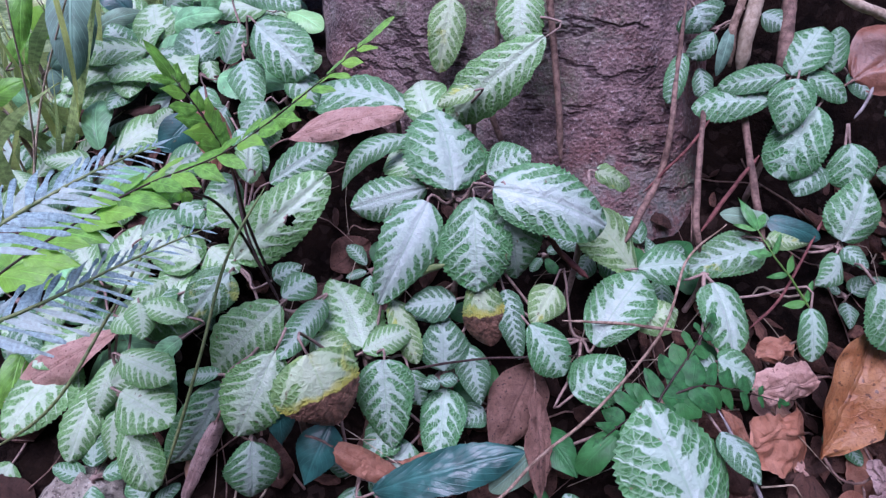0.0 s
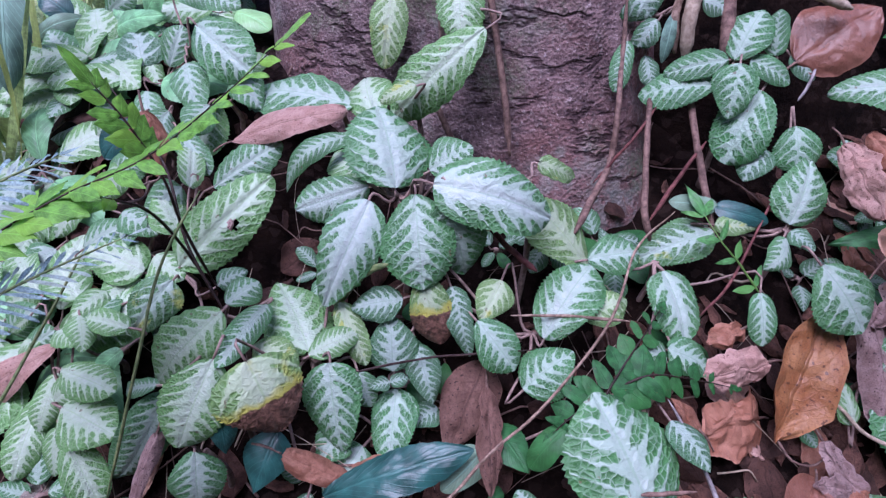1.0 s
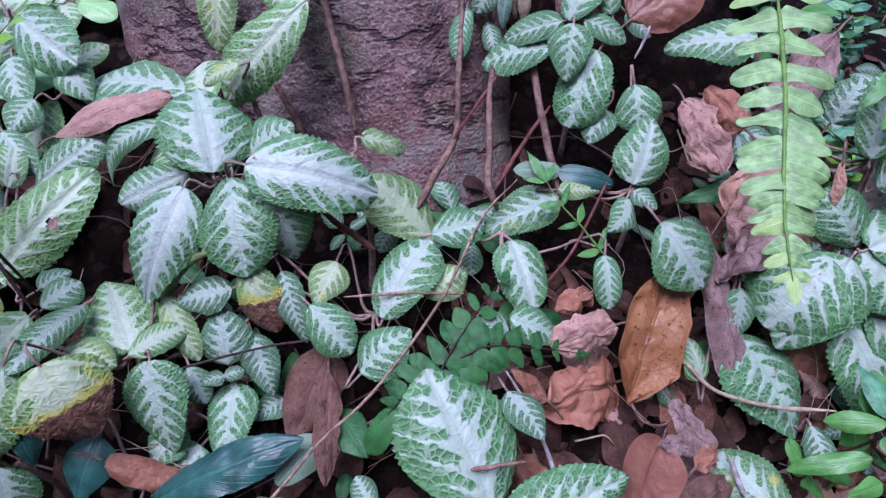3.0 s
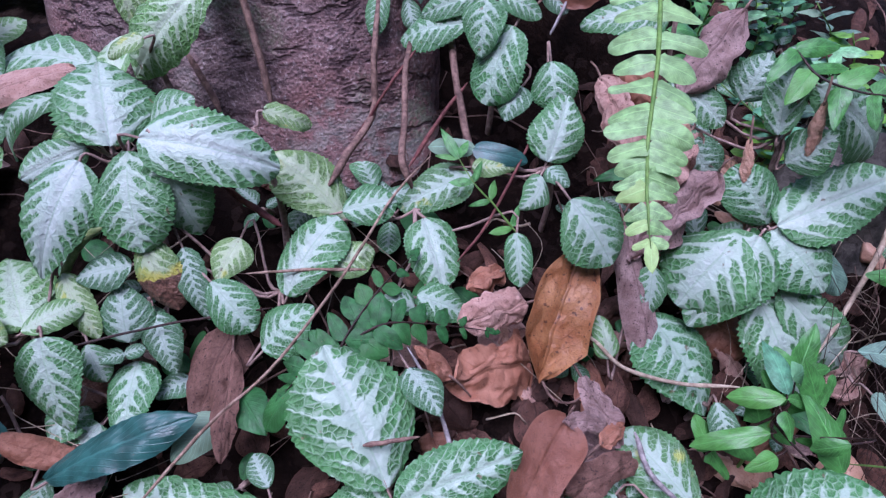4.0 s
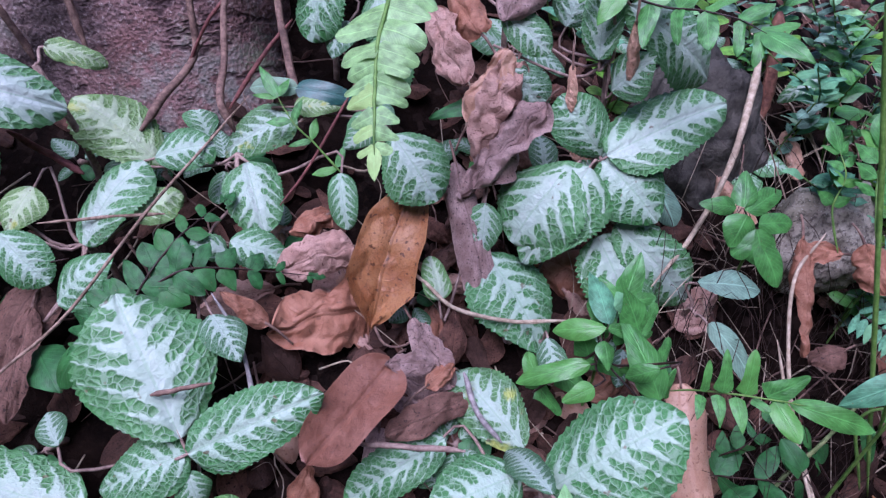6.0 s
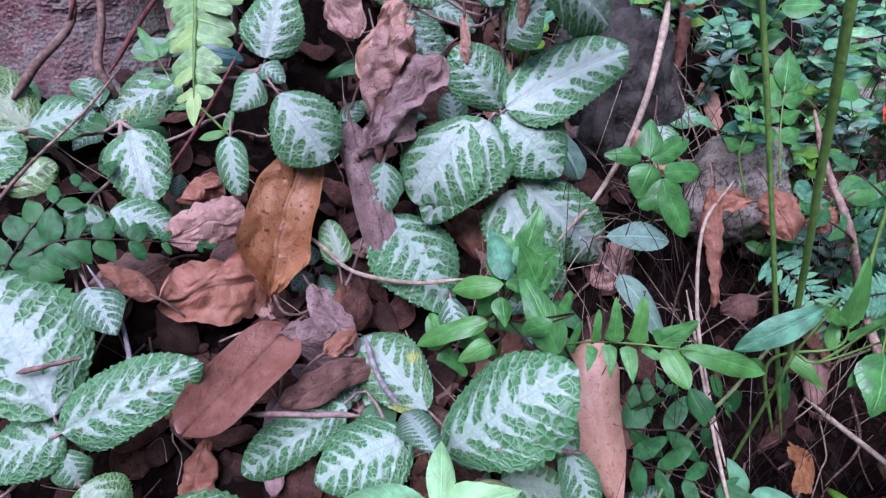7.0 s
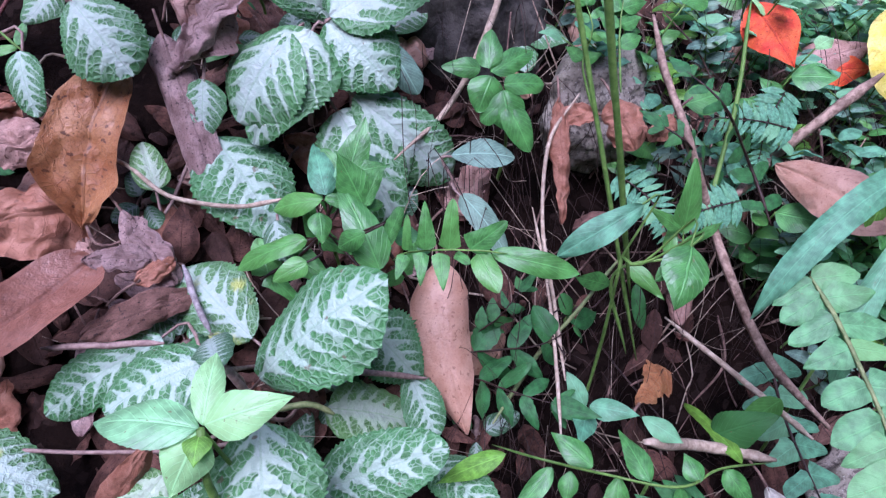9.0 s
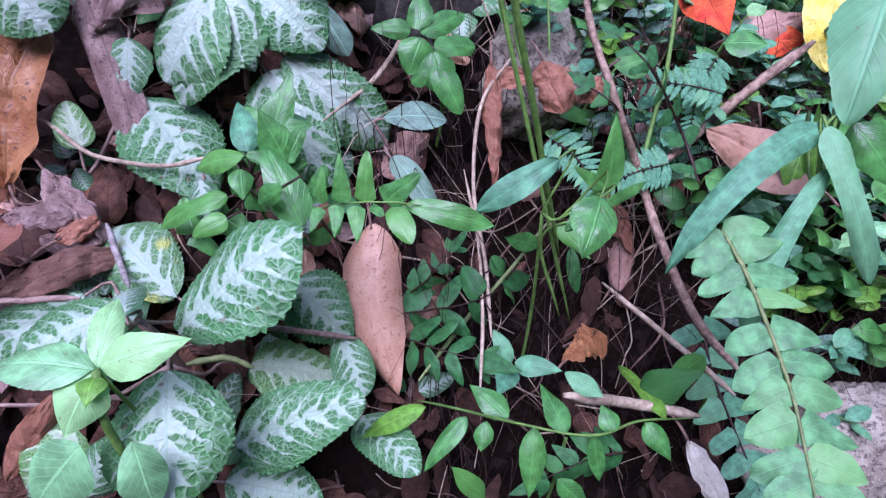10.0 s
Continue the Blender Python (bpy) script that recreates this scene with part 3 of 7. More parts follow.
def frond(name, points, length, pairs, mat, label, stalk="darkstem", face=(0, -0.6, 0.8), start=0.15, wide=0.34, lean=0.25, droop=0.1, thick=0.0013, shape="pinna", root=None, taper=0.75, category="fern", both=True, teeth=0.10):
    """A fern frond: a rib along points, with leaflets in pairs that get shorter to the tip."""
    k = tick()
    rnd = random.Random(k)
    line = smooth_line(points, 60)
    start_at = Vector(points[0]) if root is None else Vector(root)
    p = thing(name, start_at, label, category)
    ribs = [Vector(root)] + [Vector(q) for q in points] if root is not None else points
    rib = part("rib", tube(ribs, thick * 1.3, thick * 0.5, stalk, 30, 6, 0.08, k), p)
    for i in range(pairs):
        f = start + (0.97 - start) * i / max(1, pairs - 1)
        at = line[int(f * 59)]
        d = (line[min(59, int(f * 59) + 2)] - line[max(0, int(f * 59) - 2)]).normalized()
        up = Vector(face)
        up = (up - d * up.dot(d)).normalized()
        side = d.cross(up)
        size = length * (1 - taper * ((f - start) / (1 - start)) ** 1.6) * rnd.uniform(0.9, 1.08)
        for sgn in (1, -1) if both else ((1,) if i % 2 else (-1,)):
            out = (side * sgn + d * (lean + 0.25 * f) - up * droop * rnd.uniform(0.2, 1.8)).normalized()
            b = at + d * rnd.uniform(-0.1, 0.1) * size * wide
            part("leaflet", blade(b, b + out * size, size * wide * rnd.uniform(0.9, 1.1), up + out * rnd.uniform(-0.2, 0.2) + d * rnd.uniform(-0.2, 0.2), rnd.uniform(0.0, 0.08), rnd.uniform(0.1, 0.4), shape, teeth, 0.01, 0.03, rnd.uniform(-0.3, 0.3), 14, 7, k * 100 + i * 2 + sgn, mat), p)
    tip = line[59]
    d = (tip - line[54]).normalized()
    part("leaflet", blade(tip - d * 0.004, tip + d * length * (1 - taper) * 1.5, length * wide * (1 - taper) * 1.6, face, 0.03, 0.2, "lance", teeth, 0.01, 0.0, 0.0, 14, 7, k, mat), p)
    return p


def dry(name, base, tip, width, face, mat, label, curl=0.6, crumple=0.06, arch=0.05, shape="ovate", bend=0.0, twist=0.0, category="dead leaf", stalk=None):
    """A dead leaf, lying loose, with its stub of a stalk."""
    k = tick()
    b, t = Vector(base), Vector(tip)
    p = thing(name, b, label, category, "fallen leaves")
    brittle = crumple > 0.09
    part("blade", blade(b, t, width, face, arch, curl, shape, 0.0, 0.012, crumple, twist, 54, 27, k, mat, bend, torn=0.42 if brittle else 0.08 if crumple > 0.045 else 0.0, sharp=brittle), p)
    d = (t - b).normalized()
    if stalk is None:
        stalk = [b + d * 0.004, b - d * 0.01, b - d * 0.022 - Vector((0, 0, 0.004))]
    part("stalk", tube(stalk, 0.0013, 0.0009, "root", 10, 6, 0.1, k), p)
    return p


def rod(name, points, r0, r1, mat, label, category, n=24, sides=8, rough=0.07, kind="", group=""):
    k = tick()
    return single(name, tube(points, r0, r1, mat, n, sides, rough, k), label, category, group, kind, at=points[0])


# ---- ground ----
def axis(lo, mid0, mid1, hi, fine):
    inner = list(np.arange(mid0, mid1 + 1e-6, fine))
    left = [mid0 - (mid0 - lo) * (k / 22) ** 3.2 for k in range(22, 0, -1)]
    right = [mid1 + (hi - mid1) * (k / 22) ** 3.2 for k in range(1, 23)]
    return left + inner + right


gx, gy = axis(-60, -0.9, 1.4, 60, 0.012), axis(-60, -0.35, 1.0, 60, 0.012)
gv = [(x, y, ground_z(x, y)) for x in gx for y in gy]
single("ground", mesh_of("ground", gv, grid_faces(len(gx), len(gy)), "soil"), "steep bank of damp soil with leaf litter, darkened for shaded gaps", "ground", kind="structure")


# ---- the trunk ----
def trunk_mesh(cx, cy, rx, ry, z0, z1, seed, lean=0.0, mat="bark", turn=0.0):
    verts, n, m = [], 120, 110
    for j in range(m):
        z = z0 + (z1 - z0) * j / (m - 1)
        flare = 1 + 0.13 * math.exp(-(z - z0) / 0.12)
        for i in range(n):
            a = math.tau * i / n
            q = Vector((math.cos(a) * 1.2, math.sin(a) * 1.2, z * 1.4 + seed))
            k = flare * (1 + 0.05 * noise.noise(q * 1.3) + 0.03 * noise.noise(q * 4.0 + Vector((0, 0, z * 6))) + 0.006 * noise.noise(Vector((q.x * 9, q.y * 9, z * 30))))
            c, s = math.cos(a), math.sin(a)
            x = rx * k * math.copysign(abs(c) ** 0.62, c)
            verts.append((cx + x + lean * (z - z0), cy - turn * (x - 0.06) + ry * k * math.copysign(abs(s) ** 0.62, s) + 0.22 * min(z - z0, 0.4) + 0.05 * max(0.0, z - z0 - 0.4), z))
    faces = [(j * n + i, j * n + (i + 1) % n, (j + 1) * n + (i + 1) % n, (j + 1) * n + i) for j in range(m - 1) for i in range(n)]
    faces.append(tuple(range((m - 1) * n, m * n)))
    return mesh_of("trunk", verts, faces, mat)


tree = thing("tree_trunk", (0.06, 0.72, ground_z(0.06, 0.72)), "broad old trunk with cracked mauve-brown bark", "tree")
part("trunk", trunk_mesh(0.060, 0.660, 0.225, 0.235, 0.40, 2.6, 3.0, turn=0.36), tree)
# soil colour instead of bark: puts the dark of the gap into the buttress
part("buttress", trunk_mesh(0.44, 0.70, 0.19, 0.235, 0.40, 2.0, 9.0, mat="soil"), tree, "dark buttress of the trunk, near-black for the shaded gap")


def boulder(name, at, size, label, seed, mat="stone"):
    bm = bmesh.new()
    bmesh.ops.create_icosphere(bm, subdivisions=5, radius=1.0)
    for v in bm.verts:
        q = v.co.copy()
        k = 1 + 0.28 * noise.noise(q * 1.1 + Vector((seed, 0, 0))) + 0.16 * noise.noise(q * 3.2 + Vector((0, seed, 0))) + 0.07 * noise.noise(q * 9) + 0.03 * noise.noise(q * 22)
        v.co = Vector((q.x * size[0] * k, q.y * size[1] * k, q.z * size[2] * k))
    me = bpy.data.meshes.new(name)
    bm.to_mesh(me)
    bm.free()
    me.shade_smooth()
    me.materials.append(M[mat])
    ob = new(name, me)
    ob.location = at
    return tagged(ob, label, name)


# ---- the large silver-leaved plant before the trunk ----

p = herb("episcia_plant", (0.004, 0.355, 0.603), "large rosette of pale silver quilted leaves, one scorched", "plant", "silver-leaved plants")
n = (0.004, 0.355, 0.603)
leaf(p, n, (0.003, 0.346, 0.614), (-0.012, 0.412, 0.665), 0.067, (0.29, -0.71, 0.65), "silver", arch=0.1)
leaf(p, n, (-0.017, 0.452, 0.638), (-0.030, 0.516, 0.663), 0.059, (-0.21, -0.83, 0.52), "pale")
leaf(p, n, (0.033, 0.325, 0.626), (0.129, 0.319, 0.596), 0.076, (-0.12, -0.75, 0.65), "bright", arch=0.14, curl=0.5)
leaf(p, n, (0.018, 0.334, 0.613), (0.022, 0.290, 0.550), 0.059, (-0.06, -0.71, 0.70), "silver", arch=0.1)
leaf(p, n, (-0.019, 0.337, 0.607), (-0.060, 0.296, 0.532), 0.054, (0.24, -0.49, 0.84), "bright", arch=0.12, curl=0.5)
leaf(p, n, (-0.021, 0.359, 0.610), (-0.089, 0.376, 0.581), 0.043, (0.06, -0.86, 0.51), "bright", arch=0.05, curl=0.6)
leaf(p, n, (-0.027, 0.370, 0.615), (-0.057, 0.423, 0.617), 0.031, (0.22, -0.86, 0.46), "pale")
leaf(p, n, (-0.032, 0.414, 0.635), (-0.102, 0.393, 0.596), 0.028, (0.11, -0.62, 0.78), "silver", arch=0.35, curl=0.7)
leaf(p, n, (0.031, 0.362, 0.622), (0.067, 0.365, 0.641), 0.035, (-0.17, -0.75, 0.64), "silver")
leaf(p, n, (0.044, 0.321, 0.616), (0.059, 0.319, 0.543), 0.045, (-0.07, -0.75, 0.66), "silver")
leaf(p, n, (0.021, 0.303, 0.554), (0.036, 0.284, 0.497), 0.044, (-0.11, -0.83, 0.54), "scorched", curl=0.8, label='yellow leaf with a brown dead tip')

p = herb("episcia_plant", (0.169, 0.350, 0.522), "small silver-leaved plant crowded in among larger ones", "plant", "silver-leaved plants")
n = (0.169, 0.350, 0.522)
leaf(p, n, (0.172, 0.348, 0.530), (0.117, 0.373, 0.588), 0.061, (0.34, -0.64, 0.69), "yellow")

p = herb("episcia_plant", (0.112, 0.343, 0.620), "small silver-leaved plant crowded in among larger ones", "plant", "silver-leaved plants")
n = (0.112, 0.343, 0.620)
leaf(p, n, (0.120, 0.349, 0.631), (0.155, 0.358, 0.612), 0.025, (0.01, -0.77, 0.63), "yellow", crumple=0.1, label="small torn yellowing leaf")

# ---- plant that hangs over the trunk ----

p = herb("episcia_plant", (0.045, 0.503, 0.762), "pale long-leaved rosette hanging over the trunk", "plant", "silver-leaved plants")
n = (0.045, 0.503, 0.762)
leaf(p, n, (0.004, 0.519, 0.740), (-0.009, 0.499, 0.674), 0.049, (-0.04, -0.87, 0.49), "yellow", curl=0.4)
leaf(p, n, (0.085, 0.450, 0.719), (-0.002, 0.445, 0.640), 0.056, (-0.13, -0.91, 0.40), "pale", arch=0.1)
leaf(p, n, (0.067, 0.501, 0.765), (0.064, 0.452, 0.706), 0.042, (-0.20, -0.88, 0.44), "pale")

p = herb("episcia_plant", (0.022, 0.443, 0.660), "small silver-leaved plant crowded in among larger ones", "plant", "silver-leaved plants")
n = (0.022, 0.443, 0.660)
leaf(p, n, (0.022, 0.428, 0.676), (-0.011, 0.429, 0.661), 0.024, (-0.26, -0.73, 0.63), "yellow", label='small lime-yellow young leaf')

p = herb("episcia_plant", (-0.056, 0.497, 0.640), "silver plant half hidden behind the large rosette", "plant", "silver-leaved plants")
n = (-0.056, 0.497, 0.640)
leaf(p, n, (-0.037, 0.480, 0.642), (-0.162, 0.541, 0.641), 0.070, (0.27, -0.62, 0.73), "silver", arch=0.1)

# ---- plants to one side of the rosette ----

p = herb("episcia_plant", (-0.198, 0.367, 0.527), "crowded rosette of silver and green leaves with one pierced leaf", "plant", "silver-leaved plants")
n = (-0.198, 0.367, 0.527)
leaf(p, n, (-0.196, 0.364, 0.534), (-0.112, 0.405, 0.602), 0.074, (0.36, -0.67, 0.65), "pale", arch=0.1, hole=(0.52, 0.33, 0.006), label='broad silver leaf with a hole eaten in it')
leaf(p, n, (-0.170, 0.418, 0.587), (-0.107, 0.443, 0.621), 0.038, (-0.05, -0.91, 0.42), "silver")
leaf(p, n, (-0.190, 0.413, 0.590), (-0.200, 0.471, 0.614), 0.034, (0.48, -0.58, 0.66), "pale")
leaf(p, n, (-0.198, 0.414, 0.590), (-0.231, 0.399, 0.570), 0.034, (0.48, -0.66, 0.58), "silver")
leaf(p, n, (-0.231, 0.368, 0.528), (-0.287, 0.387, 0.546), 0.051, (0.34, -0.66, 0.67), "pale")
leaf(p, n, (-0.278, 0.339, 0.519), (-0.313, 0.376, 0.532), 0.036, (0.52, -0.56, 0.65), "pale")
leaf(p, n, (-0.261, 0.354, 0.517), (-0.275, 0.319, 0.516), 0.030, (0.39, -0.35, 0.85), "pale")
leaf(p, n, (-0.197, 0.345, 0.532), (-0.234, 0.324, 0.492), 0.051, (0.41, -0.49, 0.77), "tipped", arch=0.12)
leaf(p, n, (-0.142, 0.311, 0.529), (-0.118, 0.332, 0.536), 0.031, (0.05, -0.60, 0.80), "silver")
leaf(p, n, (-0.156, 0.338, 0.530), (-0.132, 0.349, 0.537), 0.023, (0.31, -0.62, 0.72), "young")

p = herb("episcia_plant", (-0.365, 0.459, 0.523), "small silver-leaved plant crowded in among larger ones", "plant", "silver-leaved plants")
n = (-0.365, 0.459, 0.523)
leaf(p, n, (-0.365, 0.444, 0.539), (-0.358, 0.383, 0.524), 0.035, (0.50, -0.46, 0.73), "pale")

p = herb("episcia_plant", (-0.320, 0.369, 0.501), "small silver-leaved plant crowded in among larger ones", "plant", "silver-leaved plants")
n = (-0.320, 0.369, 0.501)
leaf(p, n, (-0.320, 0.354, 0.517), (-0.366, 0.412, 0.531), 0.031, (0.27, -0.83, 0.48), "pale")

p = herb("episcia_plant", (-0.141, 0.302, 0.523), "drooping silver and pale green leaves on pinkish stalks", "plant", "silver-leaved plants")
n = (-0.141, 0.302, 0.523)
leaf(p, n, (-0.138, 0.288, 0.538), (-0.199, 0.269, 0.481), 0.042, (0.22, -0.67, 0.71), "pale", arch=0.14, curl=0.5)
leaf(p, n, (-0.129, 0.232, 0.537), (-0.159, 0.204, 0.478), 0.043, (0.30, -0.55, 0.78), "pale", arch=0.1, curl=0.4)
leaf(p, n, (-0.107, 0.305, 0.531), (-0.123, 0.226, 0.537), 0.030, (0.29, -0.65, 0.70), "silver", curl=0.5)
leaf(p, n, (-0.177, 0.243, 0.494), (-0.231, 0.230, 0.413), 0.038, (0.62, -0.36, 0.69), "silver", arch=0.1)
leaf(p, n, (-0.174, 0.234, 0.514), (-0.216, 0.257, 0.485), 0.019, (0.35, -0.59, 0.73), "silver")

p = herb("episcia_plant", (-0.150, 0.225, 0.452), "small silver-leaved plant crowded in among larger ones", "plant", "silver-leaved plants")
n = (-0.150, 0.225, 0.452)
leaf(p, n, (-0.150, 0.210, 0.468), (-0.156, 0.201, 0.413), 0.037, (0.22, -0.33, 0.92), "silver")

p = herb("episcia_plant", (-0.073, 0.282, 0.495), "rosette with one half-dead brown leaf among silver ones", "plant", "silver-leaved plants")
n = (-0.073, 0.282, 0.495)
leaf(p, n, (-0.071, 0.275, 0.505), (-0.105, 0.346, 0.527), 0.055, (0.26, -0.60, 0.76), "pale", arch=0.08)
leaf(p, n, (-0.105, 0.230, 0.536), (-0.087, 0.217, 0.475), 0.063, (0.15, -0.52, 0.84), "scorched", arch=0.12, label='round leaf, yellow-green above and dead brown below')
leaf(p, n, (-0.111, 0.268, 0.519), (-0.077, 0.260, 0.504), 0.027, (0.08, -0.48, 0.87), "yellow")
leaf(p, n, (-0.071, 0.270, 0.505), (-0.029, 0.294, 0.509), 0.021, (0.14, -0.57, 0.81), "pale")
leaf(p, n, (-0.048, 0.308, 0.528), (-0.027, 0.279, 0.483), 0.031, (-0.00, -0.61, 0.80), "yellow")
leaf(p, n, (-0.054, 0.259, 0.505), (-0.048, 0.231, 0.435), 0.052, (-0.11, -0.48, 0.87), "silver", arch=0.06)
leaf(p, n, (-0.035, 0.275, 0.481), (-0.024, 0.260, 0.454), 0.022, (0.07, -0.55, 0.83), "silver")
leaf(p, n, (-0.051, 0.246, 0.442), (-0.067, 0.233, 0.424), 0.036, (0.02, -0.41, 0.91), "silver")
leaf(p, n, (-0.033, 0.244, 0.427), (-0.053, 0.226, 0.406), 0.036, (0.17, -0.48, 0.86), "silver")

p = herb("episcia_plant", (-0.009, 0.280, 0.460), "small dark green rosette with bright silver veins", "plant", "silver-leaved plants")
n = (-0.009, 0.280, 0.460)
leaf(p, n, (0.005, 0.305, 0.531), (-0.039, 0.303, 0.525), 0.028, (-0.01, -0.61, 0.79), "young")
leaf(p, n, (-0.005, 0.276, 0.478), (-0.006, 0.301, 0.518), 0.039, (-0.03, -0.76, 0.65), "young", arch=0.09)
leaf(p, n, (0.014, 0.291, 0.494), (0.028, 0.262, 0.452), 0.027, (0.01, -0.47, 0.88), "young")
leaf(p, n, (-0.003, 0.274, 0.460), (-0.010, 0.226, 0.425), 0.051, (-0.05, -0.40, 0.91), "feather", arch=0.08)
leaf(p, n, (-0.008, 0.270, 0.472), (-0.024, 0.263, 0.474), 0.016, (0.03, -0.43, 0.90), "young")
leaf(p, n, (-0.008, 0.270, 0.472), (0.007, 0.273, 0.473), 0.017, (-0.10, -0.51, 0.85), "young")
leaf(p, n, (0.016, 0.287, 0.478), (-0.000, 0.301, 0.492), 0.021, (0.02, -0.55, 0.83), "young")

p = herb("episcia_plant", (-0.289, 0.287, 0.458), "cluster of pale drooping silver leaves beside a stone", "plant", "silver-leaved plants")
n = (-0.289, 0.287, 0.458)
leaf(p, n, (-0.276, 0.284, 0.488), (-0.222, 0.255, 0.490), 0.033, (0.29, -0.53, 0.80), "pale", curl=0.5)
leaf(p, n, (-0.270, 0.261, 0.469), (-0.218, 0.232, 0.466), 0.042, (0.45, -0.51, 0.73), "pale", arch=0.08)
leaf(p, n, (-0.307, 0.294, 0.452), (-0.318, 0.238, 0.412), 0.034, (0.28, -0.45, 0.85), "pale")
leaf(p, n, (-0.289, 0.295, 0.475), (-0.299, 0.262, 0.441), 0.024, (0.32, -0.54, 0.78), "pale")
leaf(p, n, (-0.271, 0.250, 0.459), (-0.272, 0.226, 0.429), 0.021, (0.24, -0.37, 0.90), "pale")
leaf(p, n, (-0.260, 0.239, 0.454), (-0.235, 0.211, 0.411), 0.040, (0.29, -0.51, 0.81), "pale")
leaf(p, n, (-0.321, 0.335, 0.506), (-0.346, 0.336, 0.487), 0.013, (0.41, -0.73, 0.55), "pale")
leaf(p, n, (-0.307, 0.322, 0.492), (-0.345, 0.332, 0.471), 0.025, (0.41, -0.38, 0.83), "pale")
leaf(p, n, (-0.269, 0.320, 0.516), (-0.254, 0.286, 0.505), 0.021, (0.60, -0.44, 0.67), "pale")

# ---- plants on the far slope beside the trunk ----

p = herb("episcia_plant", (-0.226, 0.581, 0.682), "climbing silver-leaved plant at the foot of the trunk", "plant", "silver-leaved plants")
n = (-0.226, 0.581, 0.682)
leaf(p, n, (-0.202, 0.555, 0.709), (-0.141, 0.502, 0.672), 0.074, (0.15, -0.93, 0.33), "silver", label='round silver leaf with a brown scar')
leaf(p, n, (-0.227, 0.601, 0.730), (-0.152, 0.543, 0.730), 0.036, (0.06, -0.81, 0.58), "silver")
leaf(p, n, (-0.218, 0.548, 0.672), (-0.197, 0.495, 0.636), 0.050, (0.17, -0.92, 0.36), "silver")
leaf(p, n, (-0.246, 0.574, 0.663), (-0.228, 0.589, 0.703), 0.039, (0.24, -0.77, 0.59), "silver")

p = herb("episcia_plant", (-0.307, 0.666, 0.664), "small silver-leaved plant crowded in among larger ones", "plant", "silver-leaved plants")
n = (-0.307, 0.666, 0.664)
leaf(p, n, (-0.307, 0.651, 0.680), (-0.260, 0.570, 0.646), 0.033, (0.20, -0.56, 0.80), "pale")

p = herb("episcia_plant", (-0.376, 0.647, 0.626), "small silver rosettes on the far slope", "plant", "silver-leaved plants")
n = (-0.376, 0.647, 0.626)
leaf(p, n, (-0.338, 0.660, 0.679), (-0.345, 0.617, 0.625), 0.062, (0.32, -0.82, 0.48), "silver")
leaf(p, n, (-0.398, 0.653, 0.653), (-0.426, 0.654, 0.615), 0.033, (0.39, -0.71, 0.59), "young")
leaf(p, n, (-0.418, 0.608, 0.567), (-0.320, 0.528, 0.606), 0.051, (0.47, -0.49, 0.74), "silver")
leaf(p, n, (-0.431, 0.666, 0.676), (-0.372, 0.672, 0.702), 0.021, (0.34, -0.82, 0.46), "dull", arch=0.25)
leaf(p, n, (-0.429, 0.657, 0.616), (-0.425, 0.668, 0.675), 0.021, (0.39, -0.65, 0.65), "dull")
leaf(p, n, (-0.306, 0.648, 0.681), (-0.330, 0.668, 0.713), 0.025, (0.40, -0.84, 0.35), "mint")
leaf(p, n, (-0.336, 0.657, 0.685), (-0.258, 0.619, 0.711), 0.031, (0.34, -0.74, 0.58), "mint")

p = herb("episcia_plant", (-0.450, 0.553, 0.525), "small silver-leaved plant crowded in among larger ones", "plant", "silver-leaved plants")
n = (-0.450, 0.553, 0.525)
leaf(p, n, (-0.448, 0.568, 0.545), (-0.402, 0.598, 0.575), 0.028, (0.42, -0.68, 0.60), "pale")
leaf(p, n, (-0.468, 0.529, 0.542), (-0.476, 0.641, 0.562), 0.033, (0.47, -0.51, 0.72), "pale")
leaf(p, n, (-0.435, 0.517, 0.537), (-0.412, 0.418, 0.526), 0.028, (0.68, -0.47, 0.57), "pale")

p = herb("episcia_plant", (-0.298, 0.508, 0.583), "small silver-leaved plant crowded in among larger ones", "plant", "silver-leaved plants")
n = (-0.298, 0.508, 0.583)
leaf(p, n, (-0.318, 0.522, 0.604), (-0.303, 0.544, 0.620), 0.019, (0.53, -0.66, 0.53), "pale")
leaf(p, n, (-0.264, 0.504, 0.625), (-0.295, 0.479, 0.595), 0.032, (0.44, -0.66, 0.61), "blue", curl=0.2)
leaf(p, n, (-0.311, 0.452, 0.567), (-0.330, 0.417, 0.540), 0.030, (0.36, -0.74, 0.57), "pale")

p = herb("episcia_plant", (-0.267, 0.630, 0.671), "low green leaves growing between the silver plants", "plant", "silver-leaved plants")
n = (-0.267, 0.630, 0.671)
leaf(p, n, (-0.267, 0.615, 0.687), (-0.303, 0.626, 0.659), 0.029, (0.36, -0.76, 0.54), "mint")

p = herb("episcia_plant", (-0.239, 0.401, 0.525), "small silver-leaved plant crowded in among larger ones", "plant", "silver-leaved plants")
n = (-0.239, 0.401, 0.525)
leaf(p, n, (-0.231, 0.400, 0.567), (-0.265, 0.391, 0.542), 0.034, (0.30, -0.34, 0.89), "silver")
leaf(p, n, (-0.247, 0.371, 0.516), (-0.263, 0.342, 0.510), 0.028, (0.35, -0.39, 0.85), "pale")

p = herb("episcia_plant", (-0.357, 0.364, 0.477), "small silver-leaved plant crowded in among larger ones", "plant", "silver-leaved plants")
n = (-0.357, 0.364, 0.477)
leaf(p, n, (-0.357, 0.349, 0.493), (-0.386, 0.339, 0.467), 0.028, (0.48, -0.24, 0.84), "pale")

